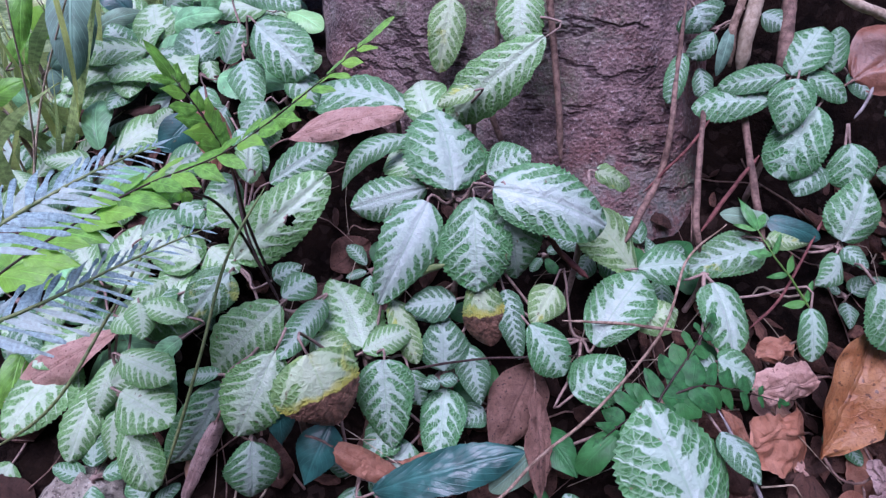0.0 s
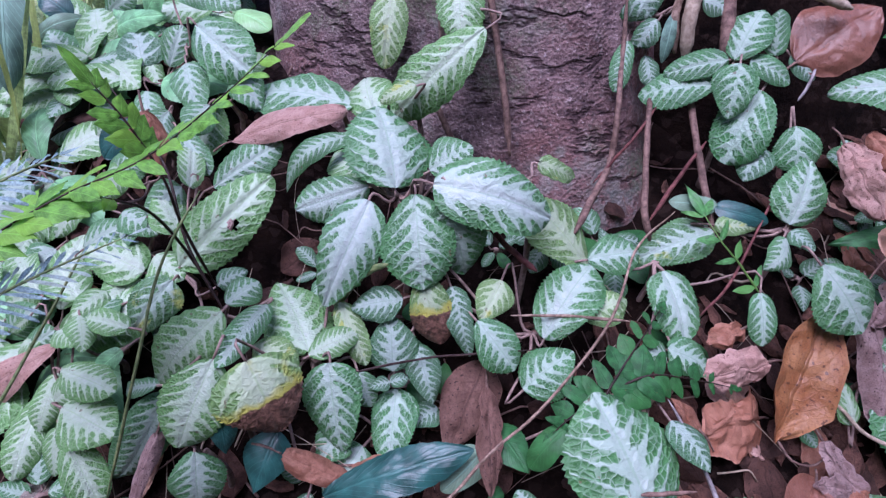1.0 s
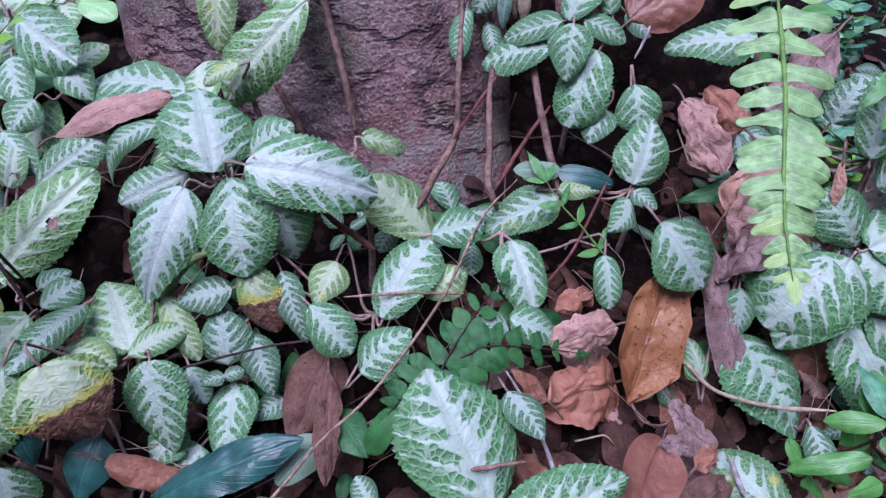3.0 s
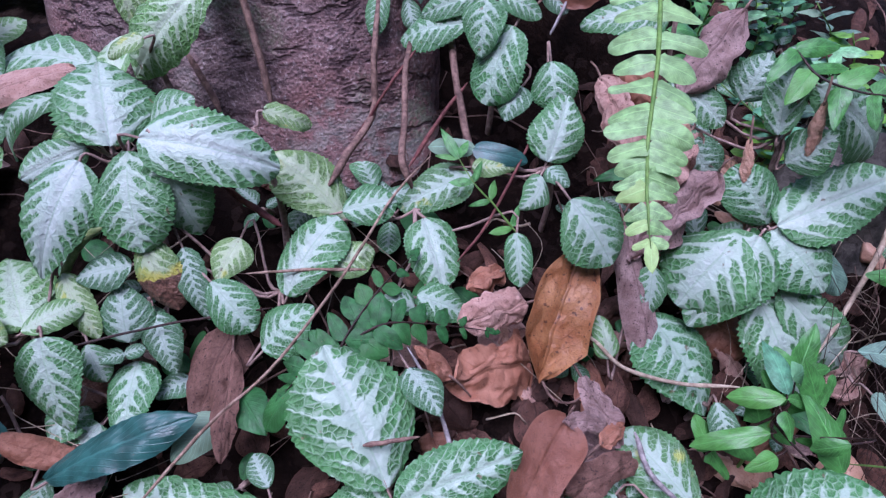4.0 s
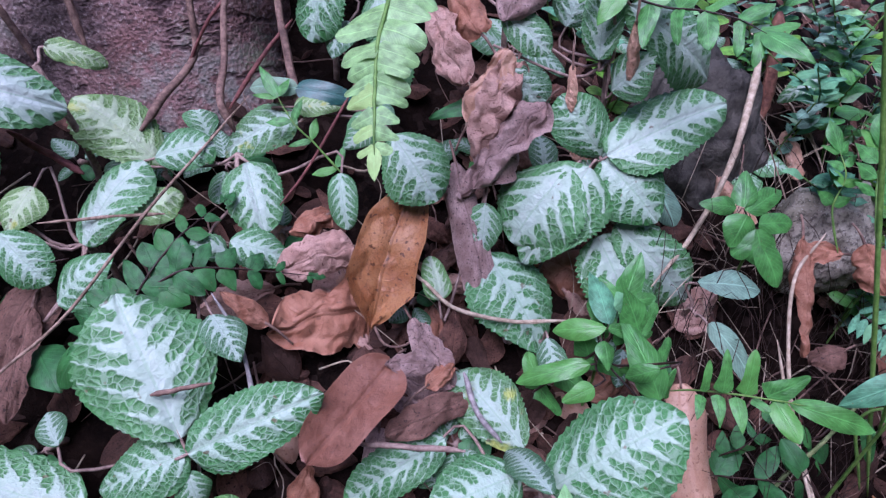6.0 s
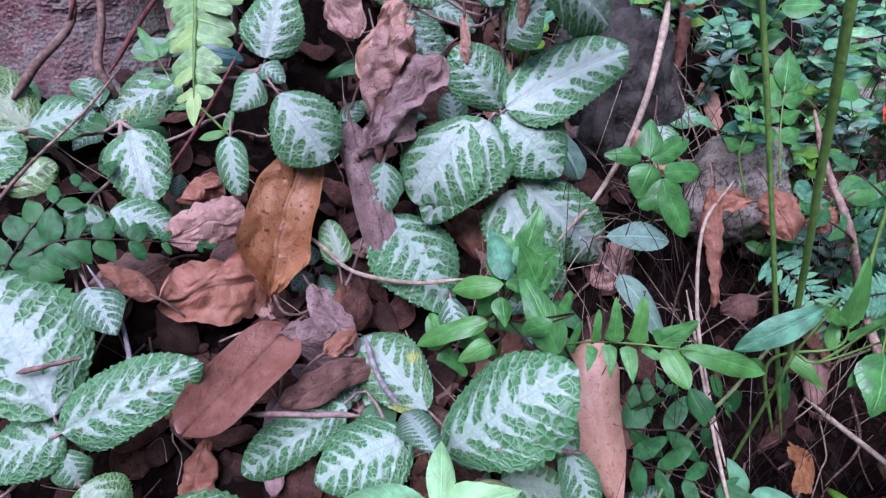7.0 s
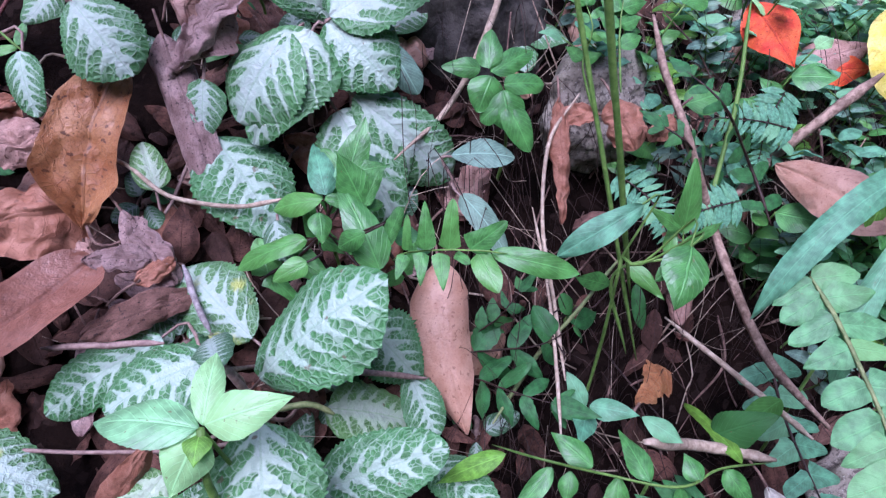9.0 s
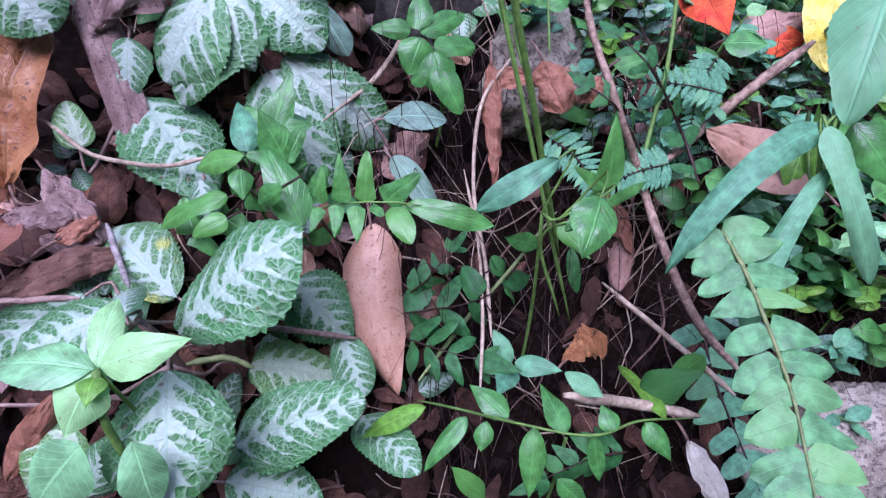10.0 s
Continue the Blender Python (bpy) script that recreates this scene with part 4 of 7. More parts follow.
p = herb("episcia_plant", (-0.498, 0.676, 0.587), "pale leaves and shoots crowding the far slope", "plant", "silver-leaved plants")
n = (-0.498, 0.676, 0.587)
leaf(p, n, (-0.474, 0.671, 0.582), (-0.495, 0.664, 0.634), 0.051, (0.52, -0.49, 0.70), "dull")
leaf(p, n, (-0.470, 0.674, 0.674), (-0.441, 0.686, 0.725), 0.035, (0.31, -0.85, 0.43), "dull")
leaf(p, n, (-0.513, 0.592, 0.570), (-0.503, 0.650, 0.595), 0.035, (0.43, -0.62, 0.66), "pale")
leaf(p, n, (-0.517, 0.632, 0.585), (-0.533, 0.633, 0.620), 0.028, (0.61, -0.65, 0.45), "mint")
leaf(p, n, (-0.426, 0.651, 0.588), (-0.438, 0.612, 0.556), 0.034, (0.55, -0.72, 0.42), "pale")
leaf(p, n, (-0.498, 0.664, 0.634), (-0.448, 0.672, 0.674), 0.038, (0.60, -0.60, 0.53), "dull")

p = herb("episcia_plant", (-0.402, 0.691, 0.681), "low green leaves growing between the silver plants", "plant", "silver-leaved plants")
n = (-0.402, 0.691, 0.681)
leaf(p, n, (-0.417, 0.676, 0.694), (-0.368, 0.666, 0.677), 0.042, (0.33, -0.69, 0.64), "mint")
leaf(p, n, (-0.387, 0.676, 0.701), (-0.418, 0.682, 0.726), 0.042, (0.35, -0.75, 0.56), "blue")

p = herb("episcia_plant", (-0.339, 0.614, 0.602), "small silver-leaved plant crowded in among larger ones", "plant", "silver-leaved plants")
n = (-0.339, 0.614, 0.602)
leaf(p, n, (-0.372, 0.600, 0.604), (-0.323, 0.611, 0.629), 0.036, (0.34, -0.66, 0.67), "silver")
leaf(p, n, (-0.305, 0.598, 0.632), (-0.328, 0.545, 0.608), 0.039, (0.53, -0.67, 0.52), "silver")

p = herb("episcia_plant", (-0.381, 0.501, 0.525), "small silver-leaved plant crowded in among larger ones", "plant", "silver-leaved plants")
n = (-0.381, 0.501, 0.525)
leaf(p, n, (-0.404, 0.509, 0.540), (-0.345, 0.504, 0.570), 0.040, (0.34, -0.68, 0.65), "pale")
leaf(p, n, (-0.357, 0.462, 0.542), (-0.380, 0.419, 0.525), 0.037, (0.26, -0.51, 0.82), "pale")

p = herb("episcia_plant", (-0.308, 0.397, 0.515), "small silver-leaved plant crowded in among larger ones", "plant", "silver-leaved plants")
n = (-0.308, 0.397, 0.515)
leaf(p, n, (-0.292, 0.393, 0.540), (-0.248, 0.400, 0.562), 0.035, (0.38, -0.57, 0.73), "silver")
leaf(p, n, (-0.324, 0.371, 0.522), (-0.351, 0.352, 0.503), 0.034, (0.47, -0.49, 0.73), "pale")

p = herb("episcia_plant", (-0.390, 0.393, 0.486), "small silver-leaved plant crowded in among larger ones", "plant", "silver-leaved plants")
n = (-0.390, 0.393, 0.486)
leaf(p, n, (-0.394, 0.412, 0.523), (-0.408, 0.370, 0.504), 0.035, (0.15, -0.69, 0.71), "pale")
leaf(p, n, (-0.385, 0.345, 0.482), (-0.410, 0.324, 0.446), 0.034, (0.35, -0.54, 0.77), "silver")

p = herb("episcia_plant", (-0.288, 0.664, 0.690), "low green leaves growing between the silver plants", "plant", "silver-leaved plants")
n = (-0.288, 0.664, 0.690)
leaf(p, n, (-0.288, 0.649, 0.706), (-0.249, 0.628, 0.740), 0.030, (0.12, -0.87, 0.47), "mint")

p = herb("episcia_plant", (-0.239, 0.482, 0.605), "small silver-leaved plant crowded in among larger ones", "plant", "silver-leaved plants")
n = (-0.239, 0.482, 0.605)
leaf(p, n, (-0.230, 0.505, 0.634), (-0.235, 0.438, 0.615), 0.034, (0.47, -0.68, 0.56), "silver")
leaf(p, n, (-0.249, 0.429, 0.607), (-0.274, 0.421, 0.575), 0.029, (0.18, -0.80, 0.57), "pale")

p = herb("episcia_plant", (-0.260, 0.326, 0.493), "small silver-leaved plant crowded in among larger ones", "plant", "silver-leaved plants")
n = (-0.260, 0.326, 0.493)
leaf(p, n, (-0.260, 0.311, 0.509), (-0.256, 0.363, 0.509), 0.038, (0.02, -0.71, 0.70), "silver")

p = herb("episcia_plant", (-0.197, 0.401, 0.541), "small silver-leaved plant crowded in among larger ones", "plant", "silver-leaved plants")
n = (-0.197, 0.401, 0.541)
leaf(p, n, (-0.197, 0.386, 0.557), (-0.220, 0.409, 0.587), 0.034, (0.47, -0.55, 0.69), "pale")

p = herb("episcia_plant", (-0.413, 0.578, 0.714), "broad blue-green hanging leaf with a worn spot", "plant", "silver-leaved plants")
n = (-0.413, 0.578, 0.714)
leaf(p, n, (-0.392, 0.583, 0.763), (-0.389, 0.518, 0.652), 0.056, (0.42, -0.61, 0.67), "dull", shape='lance', label='broad dull blue-green leaf with holes')
leaf(p, n, (-0.456, 0.604, 0.755), (-0.458, 0.555, 0.672), 0.024, (0.56, -0.52, 0.65), "lime", shape='lance')

p = herb("episcia_plant", (-0.491, 0.546, 0.613), "low green leaves growing between the silver plants", "plant", "silver-leaved plants")
n = (-0.491, 0.546, 0.613)
leaf(p, n, (-0.491, 0.531, 0.629), (-0.452, 0.542, 0.651), 0.036, (0.23, -0.80, 0.55), "lime", shape='lance')

p = herb("episcia_plant", (-0.392, 0.316, 0.411), "pale and yellow-green leaves low at the stone", "plant", "silver-leaved plants")
n = (-0.392, 0.316, 0.411)
leaf(p, n, (-0.396, 0.331, 0.454), (-0.402, 0.282, 0.403), 0.026, (0.48, -0.46, 0.75), "lime")
leaf(p, n, (-0.381, 0.254, 0.392), (-0.399, 0.229, 0.365), 0.037, (0.39, -0.26, 0.88), "pale")
leaf(p, n, (-0.362, 0.290, 0.408), (-0.398, 0.307, 0.420), 0.033, (0.37, -0.30, 0.88), "pale")
leaf(p, n, (-0.334, 0.329, 0.469), (-0.295, 0.320, 0.502), 0.033, (0.41, -0.56, 0.72), "silver")
leaf(p, n, (-0.385, 0.335, 0.464), (-0.410, 0.344, 0.483), 0.034, (0.55, -0.52, 0.66), "pale")
leaf(p, n, (-0.351, 0.342, 0.485), (-0.320, 0.344, 0.509), 0.033, (0.35, -0.65, 0.68), "silver")
leaf(p, n, (-0.401, 0.323, 0.440), (-0.381, 0.337, 0.462), 0.021, (0.39, -0.44, 0.81), "mint")

p = herb("episcia_plant", (-0.257, 0.312, 0.478), "small silver-leaved plant crowded in among larger ones", "plant", "silver-leaved plants")
n = (-0.257, 0.312, 0.478)
leaf(p, n, (-0.289, 0.318, 0.503), (-0.253, 0.291, 0.506), 0.026, (0.57, -0.46, 0.68), "pale")
leaf(p, n, (-0.295, 0.282, 0.452), (-0.249, 0.274, 0.490), 0.031, (0.38, -0.58, 0.72), "pale")
leaf(p, n, (-0.222, 0.302, 0.515), (-0.268, 0.320, 0.514), 0.031, (0.32, -0.55, 0.78), "pale")
leaf(p, n, (-0.223, 0.285, 0.505), (-0.246, 0.277, 0.488), 0.023, (0.43, -0.39, 0.82), "mint")

p = herb("episcia_plant", (-0.347, 0.506, 0.563), "tangle of silver leaves on the far slope", "plant", "silver-leaved plants")
n = (-0.347, 0.506, 0.563)
leaf(p, n, (-0.348, 0.537, 0.591), (-0.373, 0.518, 0.557), 0.038, (0.27, -0.85, 0.45), "silver")

p = herb("episcia_plant", (-0.517, 0.668, 0.645), "low green leaves growing between the silver plants", "plant", "silver-leaved plants")
n = (-0.517, 0.668, 0.645)
leaf(p, n, (-0.505, 0.664, 0.675), (-0.469, 0.677, 0.706), 0.035, (0.52, -0.76, 0.39), "lime")
leaf(p, n, (-0.529, 0.641, 0.646), (-0.503, 0.661, 0.676), 0.028, (0.50, -0.60, 0.62), "lime")

p = herb("episcia_plant", (-0.376, 0.682, 0.660), "low green leaves growing between the silver plants", "plant", "silver-leaved plants")
n = (-0.376, 0.682, 0.660)
leaf(p, n, (-0.407, 0.660, 0.650), (-0.383, 0.675, 0.688), 0.031, (0.42, -0.81, 0.41), "dull")
leaf(p, n, (-0.346, 0.675, 0.702), (-0.302, 0.663, 0.729), 0.037, (0.15, -0.94, 0.29), "silver")

p = herb("episcia_plant", (-0.314, 0.648, 0.634), "small silver-leaved plant crowded in among larger ones", "plant", "silver-leaved plants")
n = (-0.314, 0.648, 0.634)
leaf(p, n, (-0.314, 0.633, 0.650), (-0.259, 0.605, 0.676), 0.039, (0.19, -0.77, 0.61), "silver")

p = herb("episcia_plant", (-0.244, 0.451, 0.579), "small silver-leaved plant crowded in among larger ones", "plant", "silver-leaved plants")
n = (-0.244, 0.451, 0.579)
leaf(p, n, (-0.268, 0.431, 0.595), (-0.231, 0.427, 0.614), 0.032, (0.67, -0.50, 0.55), "silver")
leaf(p, n, (-0.254, 0.406, 0.570), (-0.221, 0.393, 0.553), 0.032, (0.37, -0.46, 0.81), "silver")
leaf(p, n, (-0.211, 0.472, 0.621), (-0.179, 0.440, 0.592), 0.036, (0.31, -0.72, 0.62), "silver")

p = herb("episcia_plant", (-0.459, 0.657, 0.544), "small silver-leaved plant crowded in among larger ones", "plant", "silver-leaved plants")
n = (-0.459, 0.657, 0.544)
leaf(p, n, (-0.459, 0.642, 0.560), (-0.495, 0.653, 0.579), 0.039, (0.49, -0.73, 0.48), "pale")

p = herb("episcia_plant", (-0.471, 0.539, 0.528), "small silver-leaved plant crowded in among larger ones", "plant", "silver-leaved plants")
n = (-0.471, 0.539, 0.528)
leaf(p, n, (-0.446, 0.516, 0.537), (-0.380, 0.460, 0.537), 0.037, (0.16, -0.59, 0.79), "silver")
leaf(p, n, (-0.496, 0.532, 0.550), (-0.450, 0.489, 0.536), 0.030, (0.56, -0.61, 0.56), "pale")

p = herb("episcia_plant", (-0.360, 0.408, 0.509), "small silver-leaved plant crowded in among larger ones", "plant", "silver-leaved plants")
n = (-0.360, 0.408, 0.509)
leaf(p, n, (-0.327, 0.406, 0.533), (-0.347, 0.384, 0.520), 0.035, (0.43, -0.59, 0.69), "silver")
leaf(p, n, (-0.393, 0.379, 0.517), (-0.374, 0.397, 0.525), 0.029, (0.30, -0.67, 0.68), "pale")

p = herb("episcia_plant", (-0.173, 0.523, 0.638), "small silver-leaved plant crowded in among larger ones", "plant", "silver-leaved plants")
n = (-0.173, 0.523, 0.638)
leaf(p, n, (-0.188, 0.502, 0.641), (-0.207, 0.477, 0.619), 0.031, (0.22, -0.79, 0.56), "silver")
leaf(p, n, (-0.158, 0.515, 0.667), (-0.135, 0.498, 0.637), 0.037, (0.27, -0.83, 0.49), "silver")

p = herb("episcia_plant", (-0.227, 0.401, 0.517), "small silver-leaved plant crowded in among larger ones", "plant", "silver-leaved plants")
n = (-0.227, 0.401, 0.517)
leaf(p, n, (-0.227, 0.386, 0.533), (-0.194, 0.357, 0.525), 0.034, (0.43, -0.74, 0.53), "pale")

# ---- rosette by the roots ----

p = herb("episcia_plant", (0.323, 0.447, 0.683), "dark green rosette with bright silver feather veins by the roots", "plant", "silver-leaved plants")
n = (0.323, 0.447, 0.683)
leaf(p, n, (0.312, 0.434, 0.691), (0.339, 0.456, 0.731), 0.041, (-0.54, -0.73, 0.42), "feather")
leaf(p, n, (0.352, 0.438, 0.693), (0.358, 0.460, 0.730), 0.029, (-0.61, -0.49, 0.62), "feather")
leaf(p, n, (0.326, 0.432, 0.691), (0.362, 0.419, 0.673), 0.031, (-0.53, -0.50, 0.69), "feather")
leaf(p, n, (0.367, 0.438, 0.693), (0.386, 0.423, 0.674), 0.023, (-0.37, -0.71, 0.60), "young")
leaf(p, n, (0.307, 0.435, 0.691), (0.257, 0.455, 0.674), 0.036, (-0.38, -0.80, 0.47), "feather")
leaf(p, n, (0.300, 0.433, 0.669), (0.237, 0.457, 0.655), 0.043, (-0.33, -0.64, 0.70), "feather")
leaf(p, n, (0.313, 0.424, 0.690), (0.304, 0.406, 0.645), 0.044, (-0.34, -0.80, 0.49), "feather", arch=0.08)
leaf(p, n, (0.335, 0.419, 0.667), (0.305, 0.396, 0.606), 0.069, (-0.53, -0.66, 0.53), "feather", arch=0.08)
leaf(p, n, (0.338, 0.400, 0.619), (0.321, 0.385, 0.593), 0.036, (-0.62, -0.49, 0.61), "young")

p = herb("episcia_plant", (0.252, 0.498, 0.724), "small silver leaves in a tuft between roots", "plant", "silver-leaved plants")
n = (0.252, 0.498, 0.724)
leaf(p, n, (0.229, 0.484, 0.699), (0.213, 0.454, 0.659), 0.027, (-0.19, -0.90, 0.38), "feather")
leaf(p, n, (0.253, 0.481, 0.719), (0.238, 0.480, 0.694), 0.029, (-0.46, -0.77, 0.44), "young")
leaf(p, n, (0.235, 0.493, 0.741), (0.249, 0.485, 0.720), 0.041, (-0.30, -0.82, 0.49), "young")
leaf(p, n, (0.249, 0.485, 0.710), (0.234, 0.485, 0.694), 0.020, (-0.02, -0.92, 0.39), "young")
leaf(p, n, (0.249, 0.484, 0.685), (0.252, 0.465, 0.660), 0.021, (-0.31, -0.83, 0.47), "young")
leaf(p, n, (0.267, 0.478, 0.725), (0.259, 0.466, 0.682), 0.012, (-0.15, -0.77, 0.62), "dull")
leaf(p, n, (0.292, 0.476, 0.737), (0.313, 0.465, 0.728), 0.020, (-0.27, -0.80, 0.53), "young")

p = herb("episcia_plant", (0.357, 0.355, 0.559), "two stacked silver leaves over a small rosette", "plant", "silver-leaved plants")
n = (0.357, 0.355, 0.559)
leaf(p, n, (0.367, 0.402, 0.638), (0.369, 0.381, 0.601), 0.047, (-0.25, -0.75, 0.61), "feather")
leaf(p, n, (0.352, 0.348, 0.566), (0.380, 0.385, 0.615), 0.048, (0.03, -0.76, 0.65), "silver")
leaf(p, n, (0.343, 0.335, 0.559), (0.320, 0.318, 0.538), 0.024, (0.12, -0.82, 0.56), "silver", bend=0.12)
leaf(p, n, (0.349, 0.341, 0.563), (0.364, 0.323, 0.553), 0.022, (-0.27, -0.47, 0.84), "young")
leaf(p, n, (0.290, 0.364, 0.577), (0.250, 0.375, 0.579), 0.023, (0.09, -0.82, 0.57), "dull", curl=0.2)
leaf(p, n, (0.288, 0.364, 0.577), (0.335, 0.352, 0.566), 0.026, (-0.36, -0.69, 0.63), "blue", curl=0.2)
leaf(p, n, (0.285, 0.352, 0.566), (0.326, 0.351, 0.562), 0.020, (-0.11, -0.83, 0.55), "yellow")
leaf(p, n, (0.359, 0.303, 0.551), (0.385, 0.265, 0.508), 0.059, (-0.06, -0.70, 0.71), "silver", arch=0.08)

p = herb("episcia_plant", (0.477, 0.398, 0.672), "silver leaf on a stalk above the litter", "plant", "silver-leaved plants")
n = (0.477, 0.398, 0.672)
leaf(p, n, (0.462, 0.382, 0.676), (0.394, 0.411, 0.666), 0.045, (-0.43, -0.56, 0.71), "silver")

p = herb("episcia_plant", (0.499, 0.292, 0.499), "small silver-leaved plant crowded in among larger ones", "plant", "silver-leaved plants")
n = (0.499, 0.292, 0.499)
leaf(p, n, (0.497, 0.270, 0.518), (0.443, 0.256, 0.465), 0.077, (-0.55, -0.52, 0.66), "silver")

p = herb("seedling", (0.480, 0.363, 0.536), "single dark green pointed leaf above the litter", "plant")
n = (0.480, 0.363, 0.536)
leaf(p, n, (0.463, 0.343, 0.554), (0.396, 0.348, 0.544), 0.023, (-0.2, -0.7, 0.68), "deep", shape="acute", stalk="greenstem", arch=0.08, curl=0.3, thick=0.0009)

# ---- low plants between rosette and litter ----

p = herb("episcia_plant", (0.114, 0.295, 0.497), "low silver and green leaves around a twig", "plant", "silver-leaved plants")
n = (0.114, 0.295, 0.497)
leaf(p, n, (0.120, 0.280, 0.504), (0.166, 0.321, 0.549), 0.058, (-0.28, -0.48, 0.83), "silver")
leaf(p, n, (0.066, 0.286, 0.520), (0.095, 0.261, 0.487), 0.039, (-0.00, -0.69, 0.72), "feather")
leaf(p, n, (0.100, 0.251, 0.476), (0.142, 0.264, 0.502), 0.040, (-0.14, -0.51, 0.85), "feather")
leaf(p, n, (0.089, 0.312, 0.541), (0.069, 0.289, 0.517), 0.032, (-0.06, -0.73, 0.68), "yellow", label='yellowing dull leaf')
leaf(p, n, (0.046, 0.306, 0.541), (0.059, 0.276, 0.490), 0.027, (-0.09, -0.71, 0.70), "young")
leaf(p, n, (0.155, 0.293, 0.515), (0.193, 0.298, 0.527), 0.031, (-0.34, -0.50, 0.79), "yellow", crumple=0.12)

p = herb("episcia_plant", (0.232, 0.343, 0.534), "round silver-feathered leaves low on the bank", "plant", "silver-leaved plants")
n = (0.232, 0.343, 0.534)
leaf(p, n, (0.170, 0.341, 0.541), (0.217, 0.343, 0.546), 0.041, (-0.19, -0.64, 0.74), "feather")
leaf(p, n, (0.285, 0.352, 0.559), (0.219, 0.353, 0.532), 0.051, (-0.13, -0.62, 0.78), "tipped")
leaf(p, n, (0.239, 0.336, 0.529), (0.248, 0.286, 0.489), 0.064, (0.14, -0.67, 0.73), "silver")
leaf(p, n, (0.224, 0.271, 0.495), (0.269, 0.268, 0.468), 0.035, (-0.31, -0.42, 0.85), "feather")
leaf(p, n, (0.313, 0.305, 0.523), (0.313, 0.279, 0.485), 0.033, (-0.14, -0.72, 0.68), "feather", arch=0.08)
leaf(p, n, (0.221, 0.263, 0.490), (0.198, 0.264, 0.504), 0.028, (0.02, -0.59, 0.81), "silver")

# ---- large leaves low in front ----

p = herb("episcia_plant", (0.185, 0.167, 0.396), "large broad silver and green leaves close to the path", "plant", "silver-leaved plants")
n = (0.185, 0.167, 0.396)
leaf(p, n, (0.186, 0.151, 0.423), (0.150, 0.227, 0.493), 0.084, (0.22, -0.67, 0.71), "silver", arch=0.05)
leaf(p, n, (0.190, 0.143, 0.416), (0.281, 0.150, 0.441), 0.064, (0.15, -0.64, 0.75), "feather", arch=0.06, shape='acute')
leaf(p, n, (0.188, 0.147, 0.412), (0.125, 0.146, 0.393), 0.046, (0.16, -0.49, 0.86), "feather")
leaf(p, n, (0.186, 0.140, 0.402), (0.190, 0.128, 0.378), 0.022, (0.19, -0.51, 0.84), "feather")
leaf(p, n, (0.192, 0.127, 0.381), (0.212, 0.108, 0.346), 0.037, (0.28, -0.35, 0.89), "pale")
leaf(p, n, (0.117, 0.137, 0.386), (-0.008, 0.192, 0.409), 0.070, (0.30, -0.52, 0.80), "silver")
leaf(p, n, (0.102, 0.172, 0.415), (0.089, 0.197, 0.423), 0.021, (0.07, -0.44, 0.89), "young")
leaf(p, n, (0.210, 0.217, 0.469), (0.229, 0.181, 0.454), 0.030, (0.43, -0.68, 0.59), "young")

p = herb("episcia_plant", (0.089, 0.243, 0.434), "low green leaves growing between the silver plants", "plant", "silver-leaved plants")
n = (0.089, 0.243, 0.434)
leaf(p, n, (0.075, 0.246, 0.443), (0.099, 0.204, 0.434), 0.027, (0.06, -0.38, 0.93), "deep", curl=0.3)
leaf(p, n, (0.065, 0.221, 0.441), (0.031, 0.198, 0.424), 0.035, (0.44, -0.42, 0.80), "dull")
leaf(p, n, (0.127, 0.217, 0.465), (0.099, 0.205, 0.437), 0.031, (-0.30, -0.44, 0.85), "deep")

p = herb("episcia_plant", (-0.079, 0.236, 0.421), "low green leaves growing between the silver plants", "plant", "silver-leaved plants")
n = (-0.079, 0.236, 0.421)
leaf(p, n, (-0.061, 0.205, 0.416), (0.055, 0.206, 0.461), 0.038, (0.37, -0.36, 0.86), "blue", arch=0.06, curl=0.35, crumple=0.05, shape='acute', label='long dark blue-green glossy leaf')
leaf(p, n, (-0.096, 0.237, 0.458), (-0.117, 0.209, 0.418), 0.032, (0.16, -0.57, 0.81), "blue", shape='lance', label='dark leaf with a white streak')

p = herb("episcia_plant", (-0.128, 0.237, 0.496), "low green leaves growing between the silver plants", "plant", "silver-leaved plants")
n = (-0.128, 0.237, 0.496)
leaf(p, n, (-0.128, 0.222, 0.512), (-0.128, 0.210, 0.463), 0.021, (0.20, -0.50, 0.84), "blue", shape='lance')

# ---- silver plant beyond the litter ----

p = herb("episcia_plant", (0.534, 0.281, 0.515), "five broad silver leaves with green margins in a cross", "plant", "silver-leaved plants")
n = (0.534, 0.281, 0.515)
leaf(p, n, (0.527, 0.268, 0.526), (0.636, 0.280, 0.555), 0.078, (-0.30, -0.65, 0.70), "silver", arch=0.07)
leaf(p, n, (0.528, 0.281, 0.520), (0.496, 0.298, 0.569), 0.049, (-0.36, -0.70, 0.62), "feather")
leaf(p, n, (0.511, 0.265, 0.519), (0.450, 0.244, 0.450), 0.071, (-0.21, -0.63, 0.75), "silver", arch=0.08)
leaf(p, n, (0.525, 0.271, 0.522), (0.562, 0.234, 0.477), 0.058, (-0.43, -0.41, 0.80), "feather")
leaf(p, n, (0.519, 0.251, 0.460), (0.546, 0.203, 0.377), 0.079, (-0.14, -0.47, 0.87), "silver", arch=0.07)
leaf(p, n, (0.534, 0.251, 0.470), (0.602, 0.225, 0.393), 0.069, (-0.39, -0.55, 0.74), "silver")
leaf(p, n, (0.566, 0.256, 0.502), (0.581, 0.238, 0.467), 0.028, (-0.23, -0.72, 0.65), "dull")

